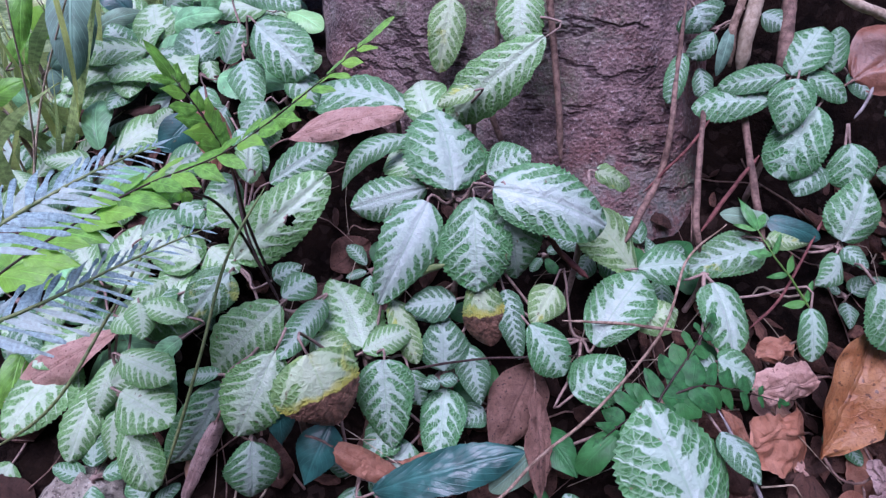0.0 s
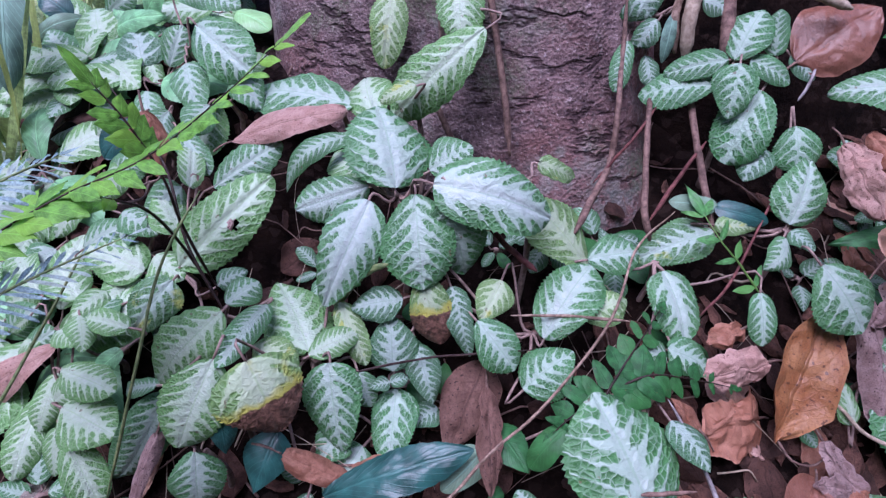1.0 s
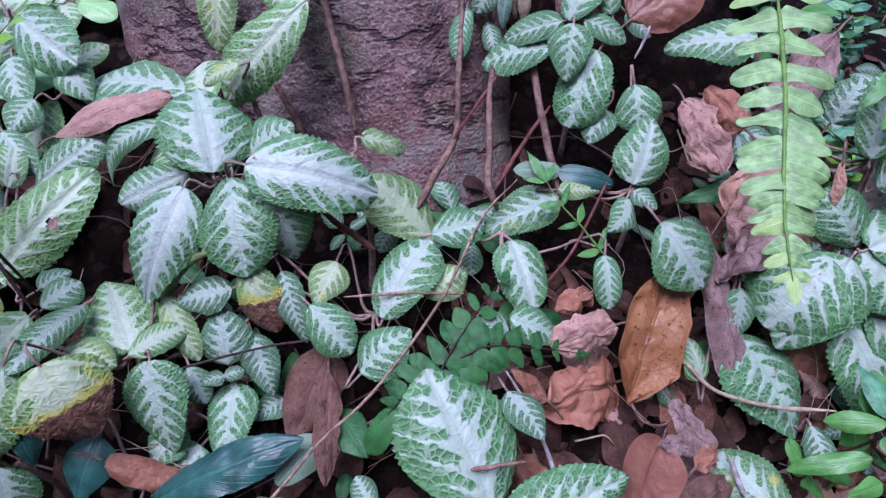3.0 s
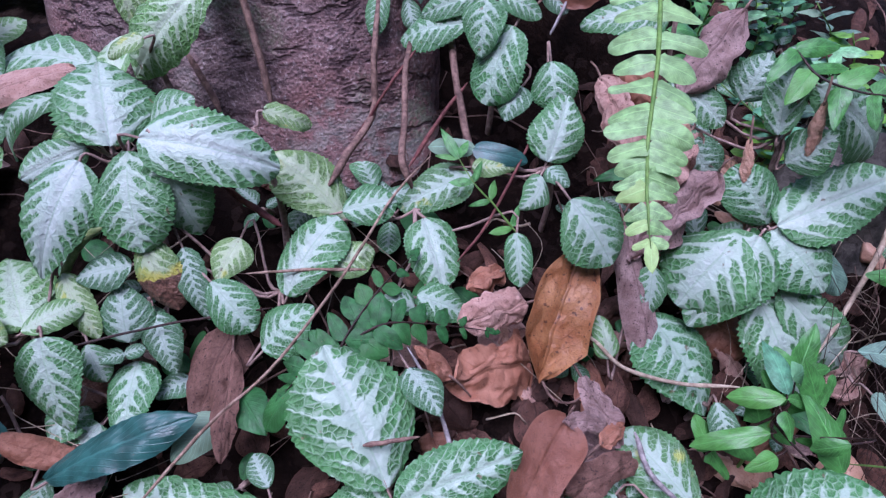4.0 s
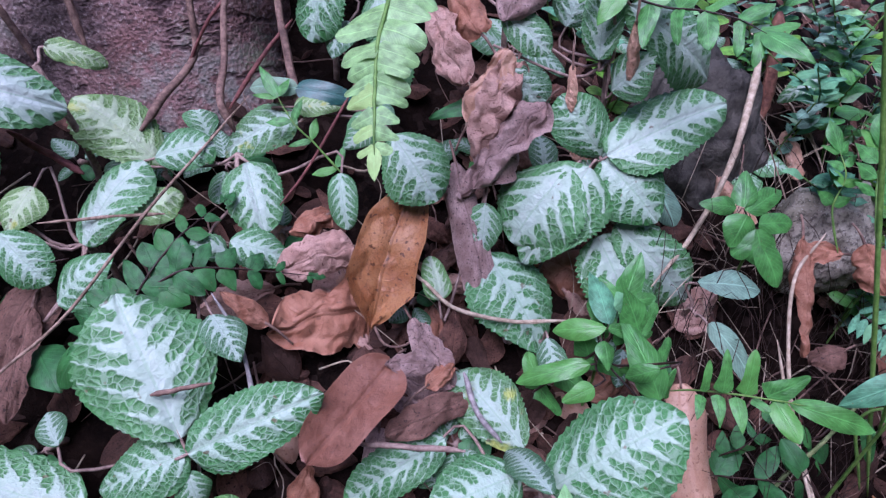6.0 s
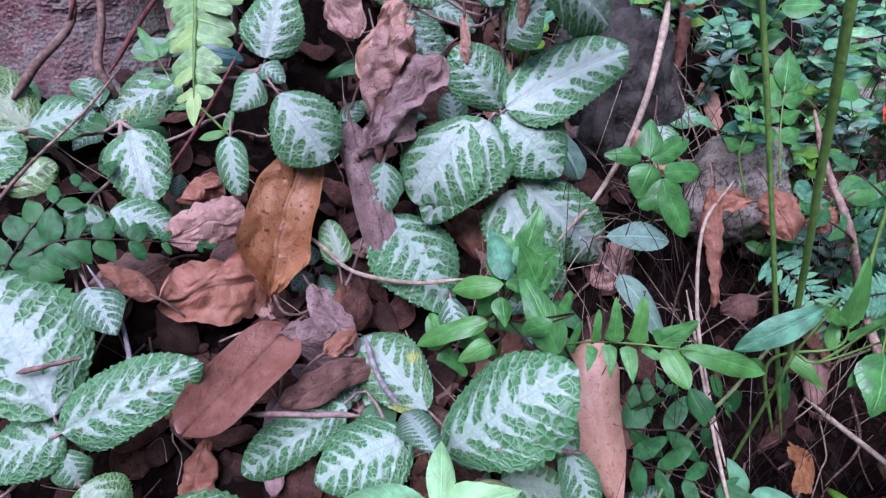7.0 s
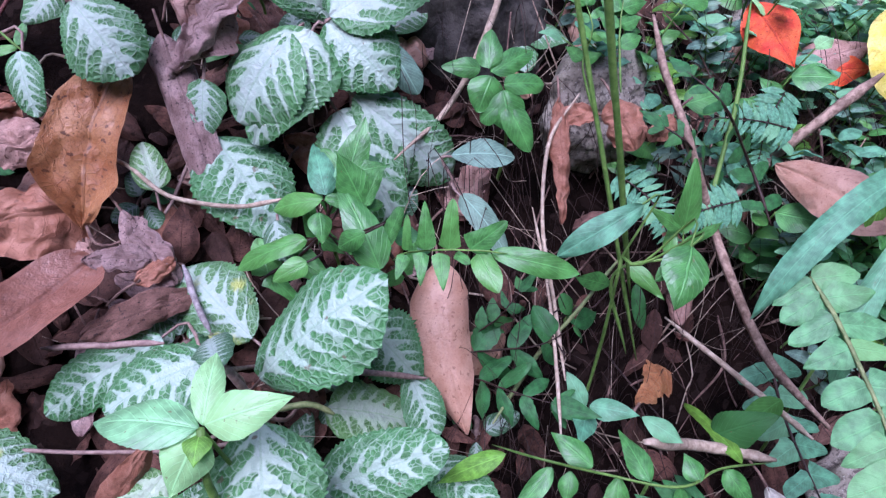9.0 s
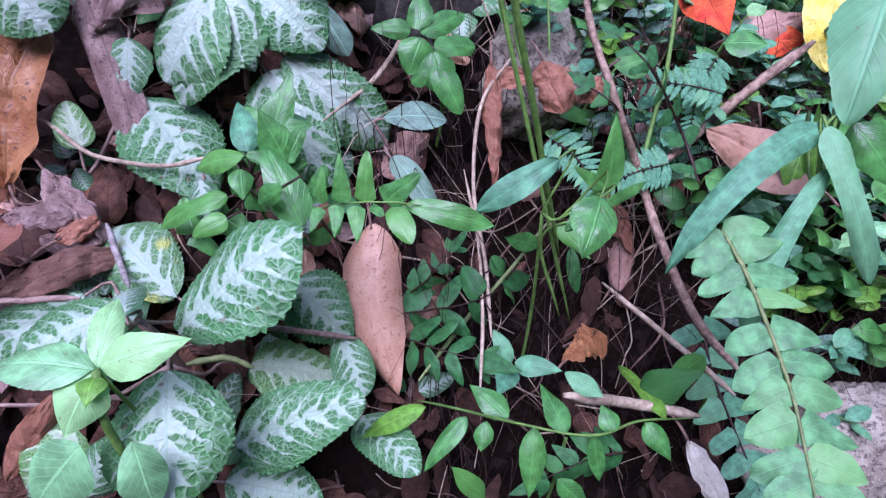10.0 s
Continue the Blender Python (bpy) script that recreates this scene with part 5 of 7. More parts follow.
p = herb("episcia_plant", (0.597, 0.216, 0.395), "low green leaves growing between the silver plants", "plant", "silver-leaved plants")
n = (0.597, 0.216, 0.395)
leaf(p, n, (0.595, 0.186, 0.402), (0.616, 0.144, 0.367), 0.030, (-0.05, -0.33, 0.94), "dull")
leaf(p, n, (0.598, 0.216, 0.421), (0.645, 0.197, 0.419), 0.025, (-0.34, -0.44, 0.83), "dull", curl=0.2)

p = herb("episcia_plant", (0.409, 0.271, 0.446), "small silver-leaved plant crowded in among larger ones", "plant", "silver-leaved plants")
n = (0.409, 0.271, 0.446)
leaf(p, n, (0.425, 0.264, 0.452), (0.455, 0.197, 0.392), 0.063, (0.14, -0.56, 0.82), "feather")
leaf(p, n, (0.428, 0.278, 0.492), (0.415, 0.255, 0.451), 0.030, (0.13, -0.57, 0.81), "silver")
leaf(p, n, (0.378, 0.233, 0.435), (0.375, 0.258, 0.462), 0.032, (0.21, -0.70, 0.68), "pale")

p = herb("episcia_plant", (0.454, 0.205, 0.398), "small silver-leaved plant crowded in among larger ones", "plant", "silver-leaved plants")
n = (0.454, 0.205, 0.398)
leaf(p, n, (0.454, 0.190, 0.414), (0.453, 0.165, 0.396), 0.026, (-0.25, -0.37, 0.89), "young")

p = herb("episcia_plant", (0.536, 0.303, 0.590), "tall-stalked silver leaves against a mossy stone", "plant", "silver-leaved plants")
n = (0.536, 0.303, 0.590)
leaf(p, n, (0.462, 0.345, 0.627), (0.493, 0.320, 0.597), 0.037, (-0.38, -0.68, 0.63), "silver")
leaf(p, n, (0.508, 0.326, 0.615), (0.524, 0.327, 0.652), 0.035, (-0.50, -0.77, 0.39), "young")
leaf(p, n, (0.523, 0.293, 0.596), (0.538, 0.320, 0.658), 0.044, (-0.48, -0.64, 0.60), "silver")
leaf(p, n, (0.542, 0.290, 0.635), (0.631, 0.300, 0.568), 0.065, (-0.41, -0.69, 0.60), "silver")
leaf(p, n, (0.536, 0.292, 0.571), (0.558, 0.272, 0.601), 0.036, (-0.52, -0.60, 0.61), "silver")
leaf(p, n, (0.458, 0.327, 0.592), (0.485, 0.304, 0.556), 0.038, (-0.64, -0.47, 0.61), "young")

# ---- silver plant in front of the long tan leaf ----

p = herb("episcia_plant", (0.410, 0.078, 0.395), "large feather-veined leaves with one rust-flecked leaf", "plant", "silver-leaved plants")
n = (0.410, 0.078, 0.395)
leaf(p, n, (0.421, 0.097, 0.361), (0.510, 0.089, 0.424), 0.071, (-0.34, -0.32, 0.89), "feather", arch=0.07)
leaf(p, n, (0.401, 0.096, 0.389), (0.336, 0.086, 0.381), 0.047, (0.21, -0.26, 0.94), "feather")
leaf(p, n, (0.361, 0.154, 0.365), (0.281, 0.132, 0.345), 0.051, (0.22, -0.52, 0.83), "feather")
leaf(p, n, (0.419, 0.137, 0.358), (0.382, 0.200, 0.387), 0.058, (-0.16, -0.48, 0.86), "tipped", label='green leaf flecked with rust brown')
leaf(p, n, (0.410, 0.063, 0.413), (0.399, 0.122, 0.384), 0.022, (0.04, -0.44, 0.90), "young")

p = herb("episcia_plant", (0.417, 0.067, 0.363), "broad silver-centred leaves on long stalks", "plant", "silver-leaved plants")
n = (0.417, 0.067, 0.363)
leaf(p, n, (0.423, 0.041, 0.386), (0.413, -0.019, 0.350), 0.063, (0.08, -0.10, 0.99), "silver", arch=0.06)
leaf(p, n, (0.439, 0.039, 0.309), (0.522, 0.020, 0.338), 0.064, (0.14, -0.48, 0.87), "feather", arch=0.06)
leaf(p, n, (0.458, 0.085, 0.326), (0.525, 0.089, 0.264), 0.046, (0.23, -0.39, 0.89), "pale")
leaf(p, n, (0.428, 0.028, 0.290), (0.482, 0.008, 0.263), 0.041, (0.04, -0.41, 0.91), "feather")
leaf(p, n, (0.361, 0.053, 0.351), (0.323, 0.043, 0.318), 0.039, (0.26, -0.51, 0.82), "pale")
leaf(p, n, (0.355, 0.031, 0.314), (0.381, 0.045, 0.344), 0.029, (0.27, -0.43, 0.86), "feather")
leaf(p, n, (0.244, 0.090, 0.387), (0.305, 0.064, 0.351), 0.041, (0.15, -0.2, 0.97), "tipped", arch=0.05, label="yellowing silver leaf lying low")

p = herb("episcia_plant", (0.510, 0.139, 0.309), "small silver-leaved plant crowded in among larger ones", "plant", "silver-leaved plants")
n = (0.510, 0.139, 0.309)
leaf(p, n, (0.498, 0.133, 0.348), (0.528, 0.104, 0.299), 0.051, (-0.12, -0.51, 0.85), "feather")
leaf(p, n, (0.521, 0.114, 0.302), (0.527, 0.067, 0.279), 0.038, (-0.08, -0.14, 0.99), "feather")

p = herb("episcia_plant", (0.521, 0.070, 0.257), "small silver-leaved plant crowded in among larger ones", "plant", "silver-leaved plants")
n = (0.521, 0.070, 0.257)
leaf(p, n, (0.521, 0.055, 0.273), (0.542, -0.011, 0.291), 0.046, (0.10, -0.68, 0.72), "feather")

# ---- soft green seedling ----

p = herb("seedling", (0.402, 0.021, 0.419), "soft light green seedling with opposite lance leaves", "plant")
n = (0.402, 0.021, 0.419)
leaf(p, n, (0.401, 0.022, 0.419), (0.351, 0.045, 0.419), 0.034, (0.50, -0.28, 0.82), "mint", shape='lance', stalk='')
leaf(p, n, (0.404, 0.022, 0.420), (0.447, 0.019, 0.425), 0.026, (0.02, -0.54, 0.84), "mint", shape='lance', stalk='')
leaf(p, n, (0.403, 0.022, 0.420), (0.414, 0.056, 0.432), 0.020, (0.12, -0.65, 0.75), "mint", shape='lance', stalk='')
leaf(p, n, (0.401, 0.021, 0.418), (0.381, 0.004, 0.398), 0.022, (0.27, -0.48, 0.83), "mint", shape='lance', stalk='')
leaf(p, n, (0.401, 0.020, 0.417), (0.397, 0.005, 0.414), 0.014, (0.06, -0.45, 0.89), "lime", shape='lance', stalk='')
leaf(p, n, (0.410, -0.005, 0.392), (0.409, -0.021, 0.356), 0.027, (0.27, -0.48, 0.84), "mint", shape='lance', stalk='')
leaf(p, n, (0.386, 0.003, 0.391), (0.353, 0.000, 0.360), 0.029, (0.25, -0.51, 0.82), "mint", shape='lance', stalk='')
part("stem", tube([n, (n[0] - 0.006, n[1] - 0.01, n[2] - 0.04), on_ground(n[0] - 0.01, n[1], -0.01)], 0.002, 0.0026, "greenstem", 10), p)

# ---- dead leaves ----
dry("dead_leaf", (0.320, 0.237, 0.413), (0.372, 0.292, 0.506), 0.066, (0.12, -0.66, 0.74), "orange", "curled orange-brown dead leaf with clear veins", curl=-0.9, crumple=0.08, arch=0.07, shape="oblong", bend=0.05, stalk=[(0.322, 0.240, 0.416), (0.328, 0.222, 0.408), (0.345, 0.216, 0.409), (0.364, 0.226, 0.420)])
dry("dead_leaf", (0.331, 0.196, 0.413), (0.268, 0.111, 0.425), 0.056, (0.10, -0.52, 0.85), "pod", "smooth red-brown boat-shaped dead leaf with a pale rim", curl=-0.55, crumple=0.02, arch=-0.05, shape="half")
dry("dead_leaf", (0.567, 0.168, 0.356), (0.552, 0.072, 0.261), 0.047, (-0.20, -0.62, 0.76), "tan", "long smooth tan dead leaf arched along its rib", curl=0.8, crumple=0.012, shape="long", arch=0.06, bend=-0.04)
dry("dead_leaf", (0.317, 0.263, 0.414), (0.243, 0.229, 0.435), 0.084, (0.30, -0.76, 0.57), "rust", "crumpled rust-brown dead leaf", curl=0.4, crumple=0.16, shape='blunt')
dry("dead_leaf", (0.315, 0.273, 0.472), (0.254, 0.263, 0.469), 0.045, (0.14, -0.80, 0.59), "pink", "pinkish dry leaf piece", curl=0.4, crumple=0.22, shape='blunt')
dry("dead_leaf", (0.301, 0.294, 0.494), (0.267, 0.284, 0.486), 0.035, (0.36, -0.64, 0.68), "rust", "small folded dead leaf", curl=1.1, crumple=0.25, shape='blunt')
dry("dead_leaf", (0.244, 0.227, 0.443), (0.216, 0.233, 0.476), 0.021, (0.39, -0.59, 0.71), "rust", "narrow red-brown dead leaf", curl=0.7, crumple=0.08)
dry("dead_leaf", (0.408, 0.300, 0.522), (0.418, 0.226, 0.413), 0.046, (0.12, -0.71, 0.70), "mauve", "rolled grey-mauve dry leaf like a tube", curl=1.5, crumple=0.06, shape='strap', arch=0.02)
dry("dead_leaf", (0.486, 0.307, 0.561), (0.408, 0.284, 0.495), 0.050, (-0.26, -0.64, 0.72), "mauve", "torn pinkish-grey dry leaf", curl=0.7, crumple=0.3, shape='blunt')
dry("dead_leaf", (0.468, 0.325, 0.592), (0.426, 0.299, 0.522), 0.048, (-0.04, -0.94, 0.33), "pink", "broken pale brown dry leaf", curl=0.8, crumple=0.3, shape='blunt')
dry("dead_leaf", (0.352, 0.227, 0.425), (0.376, 0.187, 0.382), 0.039, (-0.01, -0.61, 0.79), "mauve", "crumpled dark dry leaf", curl=0.8, crumple=0.25, shape='oval')
dry("dead_leaf", (0.353, 0.180, 0.396), (0.379, 0.195, 0.397), 0.026, (0.08, -0.58, 0.81), "rust", "curled rust leaf tip", curl=1.4, crumple=0.2, shape='oval')
dry("dead_leaf", (0.392, 0.181, 0.376), (0.317, 0.152, 0.384), 0.033, (0.31, -0.51, 0.80), "umber", "brown dry leaf under the boat-shaped one", curl=0.7, crumple=0.15)
dry("dead_leaf", (0.363, 0.196, 0.401), (0.326, 0.191, 0.417), 0.029, (-0.02, -0.53, 0.84), "mauve", "dark torn dry leaf", curl=0.6, crumple=0.2)
dry("dead_leaf", (0.073, 0.288, 0.474), (0.038, 0.238, 0.421), 0.045, (-0.02, -0.53, 0.85), "umber", "dark brown dead leaf with cracks", curl=0.5, crumple=0.08)
dry("dead_leaf", (0.073, 0.267, 0.464), (0.068, 0.189, 0.427), 0.032, (0.07, -0.50, 0.86), "umber", "dark dead leaf lying on edge", curl=0.6, crumple=0.12)
dry("dead_leaf", (-0.154, 0.449, 0.620), (-0.043, 0.437, 0.654), 0.035, (0.18, -0.58, 0.79), "pink", "pink-brown folded dead leaf on the rosette", curl=0.5, crumple=0.06)
dry("dead_leaf", (-0.212, 0.410, 0.663), (-0.203, 0.384, 0.614), 0.036, (0.46, -0.75, 0.47), "rust", "hanging red-brown dead leaf", curl=0.8, crumple=0.07)
dry("dead_leaf", (-0.287, 0.305, 0.496), (-0.402, 0.295, 0.426), 0.036, (0.55, -0.38, 0.75), "pink", "long pale pink dead leaf", curl=0.5, crumple=0.04)
dry("dead_leaf", (-0.175, 0.216, 0.484), (-0.212, 0.199, 0.408), 0.027, (0.11, -0.41, 0.91), "mauve", "rolled pinkish dry leaf", curl=1.8, crumple=0.05)
dry("dead_leaf", (-0.097, 0.226, 0.446), (-0.029, 0.218, 0.403), 0.023, (0.01, -0.53, 0.85), "rust", "orange-brown dry strip on the bank", curl=0.9, crumple=0.08)
dry("dead_leaf", (0.369, 0.431, 0.688), (0.437, 0.439, 0.734), 0.061, (-0.45, -0.77, 0.45), "pod", "large red-brown dead leaf on the slope", curl=0.5, crumple=0.06)
dry("dead_leaf", (0.410, 0.390, 0.624), (0.425, 0.334, 0.575), 0.045, (-0.58, -0.58, 0.57), "pink", "pale brown torn leaf litter", curl=0.6, crumple=0.2, shape='oval')
dry("dead_leaf", (0.444, 0.346, 0.610), (0.428, 0.388, 0.633), 0.040, (-0.39, -0.65, 0.65), "rust", "rust-brown leaf litter piece", curl=0.9, crumple=0.2, shape='oval')
dry("dead_leaf", (0.458, 0.303, 0.532), (0.426, 0.288, 0.504), 0.039, (-0.22, -0.61, 0.76), "mauve", "grey litter leaf on the bank", curl=0.9, crumple=0.2, shape='oval')
dry("dead_leaf", (0.509, 0.352, 0.681), (0.457, 0.335, 0.622), 0.044, (-0.49, -0.67, 0.56), "mauve", "grey-mauve dry leaf hanging in the litter", curl=0.8, crumple=0.15)
dry("dead_leaf", (0.423, 0.313, 0.549), (0.461, 0.325, 0.601), 0.043, (-0.37, -0.66, 0.65), "tan", "pale dry leaf piece", curl=1.0, crumple=0.2, shape='oval')
dry("dead_leaf", (0.505, 0.300, 0.592), (0.502, 0.290, 0.557), 0.012, (-0.57, -0.60, 0.56), "tan", "narrow dry bract on a silver leaf", curl=0.5, crumple=0.1)
dry("dead_leaf", (0.543, 0.279, 0.627), (0.544, 0.279, 0.577), 0.013, (-0.56, -0.71, 0.44), "tan", "dry curled strip on the bank", curl=1.2, crumple=0.15)
dry("dead_leaf", (-0.032, 0.224, 0.406), (-0.063, 0.202, 0.376), 0.056, (0.23, -0.19, 0.96), "mauve", "broad grey-brown dead leaf", curl=0.3, crumple=0.1)
dry("dead_leaf", (-0.042, 0.231, 0.419), (0.022, 0.216, 0.430), 0.017, (0.32, -0.37, 0.87), "rust", "rust-orange dead leaf edge", curl=0.6, crumple=0.1)
dry("dead_leaf", (0.361, 0.059, 0.373), (0.311, 0.054, 0.318), 0.023, (0.38, -0.69, 0.62), "rust", "red-brown dead leaf strip", curl=0.9, crumple=0.08)
dry("dead_leaf", (0.694, 0.221, 0.449), (0.669, 0.155, 0.373), 0.023, (-0.26, -0.73, 0.63), "rust", "shrivelled hanging brown leaf", curl=1.4, crumple=0.2)
dry("dead_leaf", (0.725, 0.191, 0.454), (0.732, 0.162, 0.422), 0.040, (-0.48, -0.64, 0.60), "rust", "curled brown dead leaf by the stone", curl=1.1, crumple=0.2, shape='oval')
dry("dead_leaf", (0.674, 0.034, 0.289), (0.736, 0.079, 0.249), 0.023, (-0.30, -0.43, 0.85), "orange", "small orange-brown dead leaf", curl=0.8, crumple=0.1)
dry("dead_leaf", (0.862, 0.034, 0.395), (0.863, 0.146, 0.389), 0.049, (-0.56, -0.37, 0.75), "tan", "broad brown dead leaf under twigs", curl=0.5, crumple=0.05)
dry("dead_leaf", (0.976, 0.254, 0.414), (1.051, 0.238, 0.431), 0.052, (-0.6, -0.5, 0.6), "pink", "brown folded leaf over a red one", curl=1.1, crumple=0.05)
dry("dead_leaf", (0.924, 0.276, 0.479), (0.927, 0.211, 0.438), 0.039, (-0.51, -0.49, 0.70), "red", "bright red-orange fallen leaf", curl=0.3, crumple=0.04, shape="lance")
dry("dead_leaf", (0.992, 0.249, 0.408), (1.042, 0.222, 0.413), 0.031, (-0.53, -0.58, 0.62), "red", "red fallen leaf beneath a brown one", curl=0.3, crumple=0.06)
dry("dead_leaf", (1.049, 0.225, 0.473), (1.020, 0.172, 0.401), 0.045, (-0.47, -0.66, 0.59), "gold", "bright yellow fallen leaf", curl=0.4, crumple=0.07)
dry("dead_leaf", (0.758, 0.159, 0.447), (0.741, 0.159, 0.429), 0.026, (-0.51, -0.49, 0.71), "rust", "small brown litter leaf", curl=0.9, crumple=0.2)
dry("dead_leaf", (0.723, 0.205, 0.435), (0.686, 0.216, 0.437), 0.029, (-0.40, -0.51, 0.76), "rust", "brown litter leaf by the green stems", curl=0.9, crumple=0.2)
dry("dead_leaf", (0.712, 0.159, 0.368), (0.681, 0.158, 0.359), 0.034, (-0.40, -0.26, 0.88), "umber", "curled brown leaf in the hollow", curl=1.3, crumple=0.15)
dry("dead_leaf", (0.713, 0.073, 0.254), (0.749, 0.082, 0.234), 0.030, (-0.51, -0.35, 0.79), "orange", "small round brown leaf in the hollow", curl=0.5, crumple=0.1)
dry("dead_leaf", (0.741, -0.035, 0.247), (0.750, -0.089, 0.206), 0.027, (-0.44, -0.31, 0.84), "cream", "pale cream withered leaf by the vine", curl=0.9, crumple=0.14, shape='lance')

# ---- ferns and climbing fronds ----
frond("fern", [(0.388, 0.268, 0.732), (0.364, 0.208, 0.690), (0.344, 0.166, 0.660), (0.337, 0.146, 0.638), (0.332, 0.124, 0.617)], 0.029, 15, "fern", "light green sword fern frond hanging down", face=(-0.35, -0.8, 0.45), stalk='greenstem', start=0.0, wide=0.66, lean=0.15, taper=0.7, droop=0.2)
frond("fern", [(-0.236, 0.142, 0.674), (-0.216, 0.171, 0.684), (-0.195, 0.195, 0.692), (-0.172, 0.222, 0.697)], 0.036, 20, "haze", "hazy blue-green fern frond close by", face=(0.25, -0.15, 1.0), start=0.0, wide=0.13, lean=0.75, taper=0.75, droop=0.3, stalk="stem", thick=0.0010)
frond("fern", [(-0.241, 0.126, 0.635), (-0.215, 0.157, 0.636), (-0.187, 0.187, 0.641), (-0.154, 0.224, 0.643)], 0.034, 20, "haze", "hazy blue-green fern frond close by", face=(0.25, -0.15, 1.0), start=0.0, wide=0.13, lean=0.75, taper=0.75, droop=0.3, stalk="stem", thick=0.0010)
frond("climbing_fern", [(-0.279, 0.202, 0.619), (-0.244, 0.228, 0.639), (-0.203, 0.250, 0.658), (-0.148, 0.260, 0.679), (-0.096, 0.270, 0.714), (-0.057, 0.278, 0.745)], 0.036, 21, "lime", "lime green climbing fern frond on a dark wiry stem", face=(0.10, -0.12, 1.0), start=0.0, wide=0.44, lean=0.75, teeth=0.16, taper=0.6, shape="lance", droop=0.25, thick=0.0008, root=(-0.307, 0.202, 0.590))
frond("climbing_fern", [(-0.153, 0.331, 0.527), (-0.163, 0.319, 0.593), (-0.164, 0.308, 0.645), (-0.176, 0.307, 0.683), (-0.194, 0.308, 0.715)], 0.026, 6, "lime", "dark wiry fern stem with lime leaflets near its end", face=(0.15, -0.1, 1.0), start=0.62, wide=0.5, lean=0.4, teeth=0.14, taper=0.3, shape="lance", thick=0.0012)
frond("climbing_fern", [(-0.160, 0.333, 0.533), (-0.167, 0.314, 0.586), (-0.174, 0.295, 0.623), (-0.183, 0.276, 0.642), (-0.195, 0.263, 0.650), (-0.215, 0.246, 0.651)], 0.024, 6, "lime", "dark wiry fern stem with lime leaflets near its end", face=(0.15, -0.1, 1.0), start=0.66, wide=0.5, lean=0.5, teeth=0.14, taper=0.3, shape="lance", thick=0.0012)
frond("small_fern", [(0.155, 0.226, 0.478), (0.173, 0.242, 0.497), (0.196, 0.264, 0.512), (0.225, 0.298, 0.517)], 0.026, 7, "deep", "small deep green fern with rounded leaflets", face=(0, -0.7, 0.7), start=0.05, wide=0.66, lean=0.5, teeth=0.16, shape="acute", thick=0.0009)
frond("small_fern", [(0.168, 0.236, 0.486), (0.197, 0.240, 0.495), (0.235, 0.248, 0.482), (0.282, 0.256, 0.461)], 0.026, 7, "deep", "small deep green fern with rounded leaflets", face=(0, -0.7, 0.7), start=0.1, wide=0.66, lean=0.5, teeth=0.16, shape="acute", thick=0.0009)
frond("small_fern", [(0.163, 0.233, 0.482), (0.137, 0.223, 0.476), (0.117, 0.216, 0.461)], 0.026, 5, "deep", "small deep green fern with rounded leaflets", face=(0, -0.7, 0.7), start=0.1, wide=0.66, lean=0.5, teeth=0.16, shape="acute", thick=0.0009)
p = thing("small_fern", (0.523, 0.127, 0.403), "bright green fern frond with upright leaflets and a pointed end", "fern")
n = (0.523, 0.127, 0.403)
part("rib", tube([n, (0.530, 0.108, 0.422), (0.550, 0.089, 0.432), (0.567, 0.077, 0.435), (0.583, 0.073, 0.431)], 0.0008, 0.0005, "greenstem", 24, 6), p)
leaf(p, n, (0.528, 0.099, 0.431), (0.532, 0.106, 0.452), 0.008, (-0.15, -0.75, 0.64), "plain", shape="blunt", stalk="", arch=0.05, curl=0.25)
leaf(p, n, (0.539, 0.095, 0.431), (0.544, 0.107, 0.458), 0.010, (-0.15, -0.75, 0.64), "plain", shape="blunt", stalk="", arch=0.05, curl=0.25)
leaf(p, n, (0.552, 0.090, 0.431), (0.560, 0.101, 0.459), 0.015, (-0.15, -0.75, 0.64), "plain", shape="blunt", stalk="", arch=0.05, curl=0.25)
leaf(p, n, (0.564, 0.085, 0.431), (0.586, 0.080, 0.449), 0.018, (-0.15, -0.75, 0.64), "plain", shape="blunt", stalk="", arch=0.05, curl=0.25)
leaf(p, n, (0.526, 0.098, 0.429), (0.516, 0.085, 0.422), 0.007, (-0.15, -0.75, 0.64), "plain", shape="blunt", stalk="", arch=0.05, curl=0.25)
leaf(p, n, (0.536, 0.095, 0.430), (0.529, 0.078, 0.419), 0.008, (-0.15, -0.75, 0.64), "plain", shape="blunt", stalk="", arch=0.05, curl=0.25)
leaf(p, n, (0.547, 0.091, 0.429), (0.541, 0.071, 0.417), 0.009, (-0.15, -0.75, 0.64), "plain", shape="blunt", stalk="", arch=0.05, curl=0.25)
leaf(p, n, (0.555, 0.087, 0.429), (0.560, 0.075, 0.429), 0.008, (-0.15, -0.75, 0.64), "plain", shape="blunt", stalk="", arch=0.05, curl=0.25)
leaf(p, n, (0.568, 0.082, 0.429), (0.571, 0.057, 0.417), 0.015, (-0.15, -0.75, 0.64), "plain", shape="blunt", stalk="", arch=0.05, curl=0.25)
leaf(p, n, (0.575, 0.077, 0.431), (0.623, 0.054, 0.417), 0.019, (-0.15, -0.75, 0.64), "plain", shape="acute", stalk="", arch=0.06, curl=0.2)
p = herb("vine", (0.668, 0.075, 0.400), "slender shoot with a drooping lobed leaf and a long pointed leaf", "vine")
n = (0.668, 0.075, 0.400)
leaf(p, n, (0.676, 0.074, 0.440), (0.622, 0.081, 0.410), 0.022, (-0.2, -0.7, 0.68), "sage", shape="acute", stalk="greenstem", arch=0.06, curl=0.2, thick=0.0008)
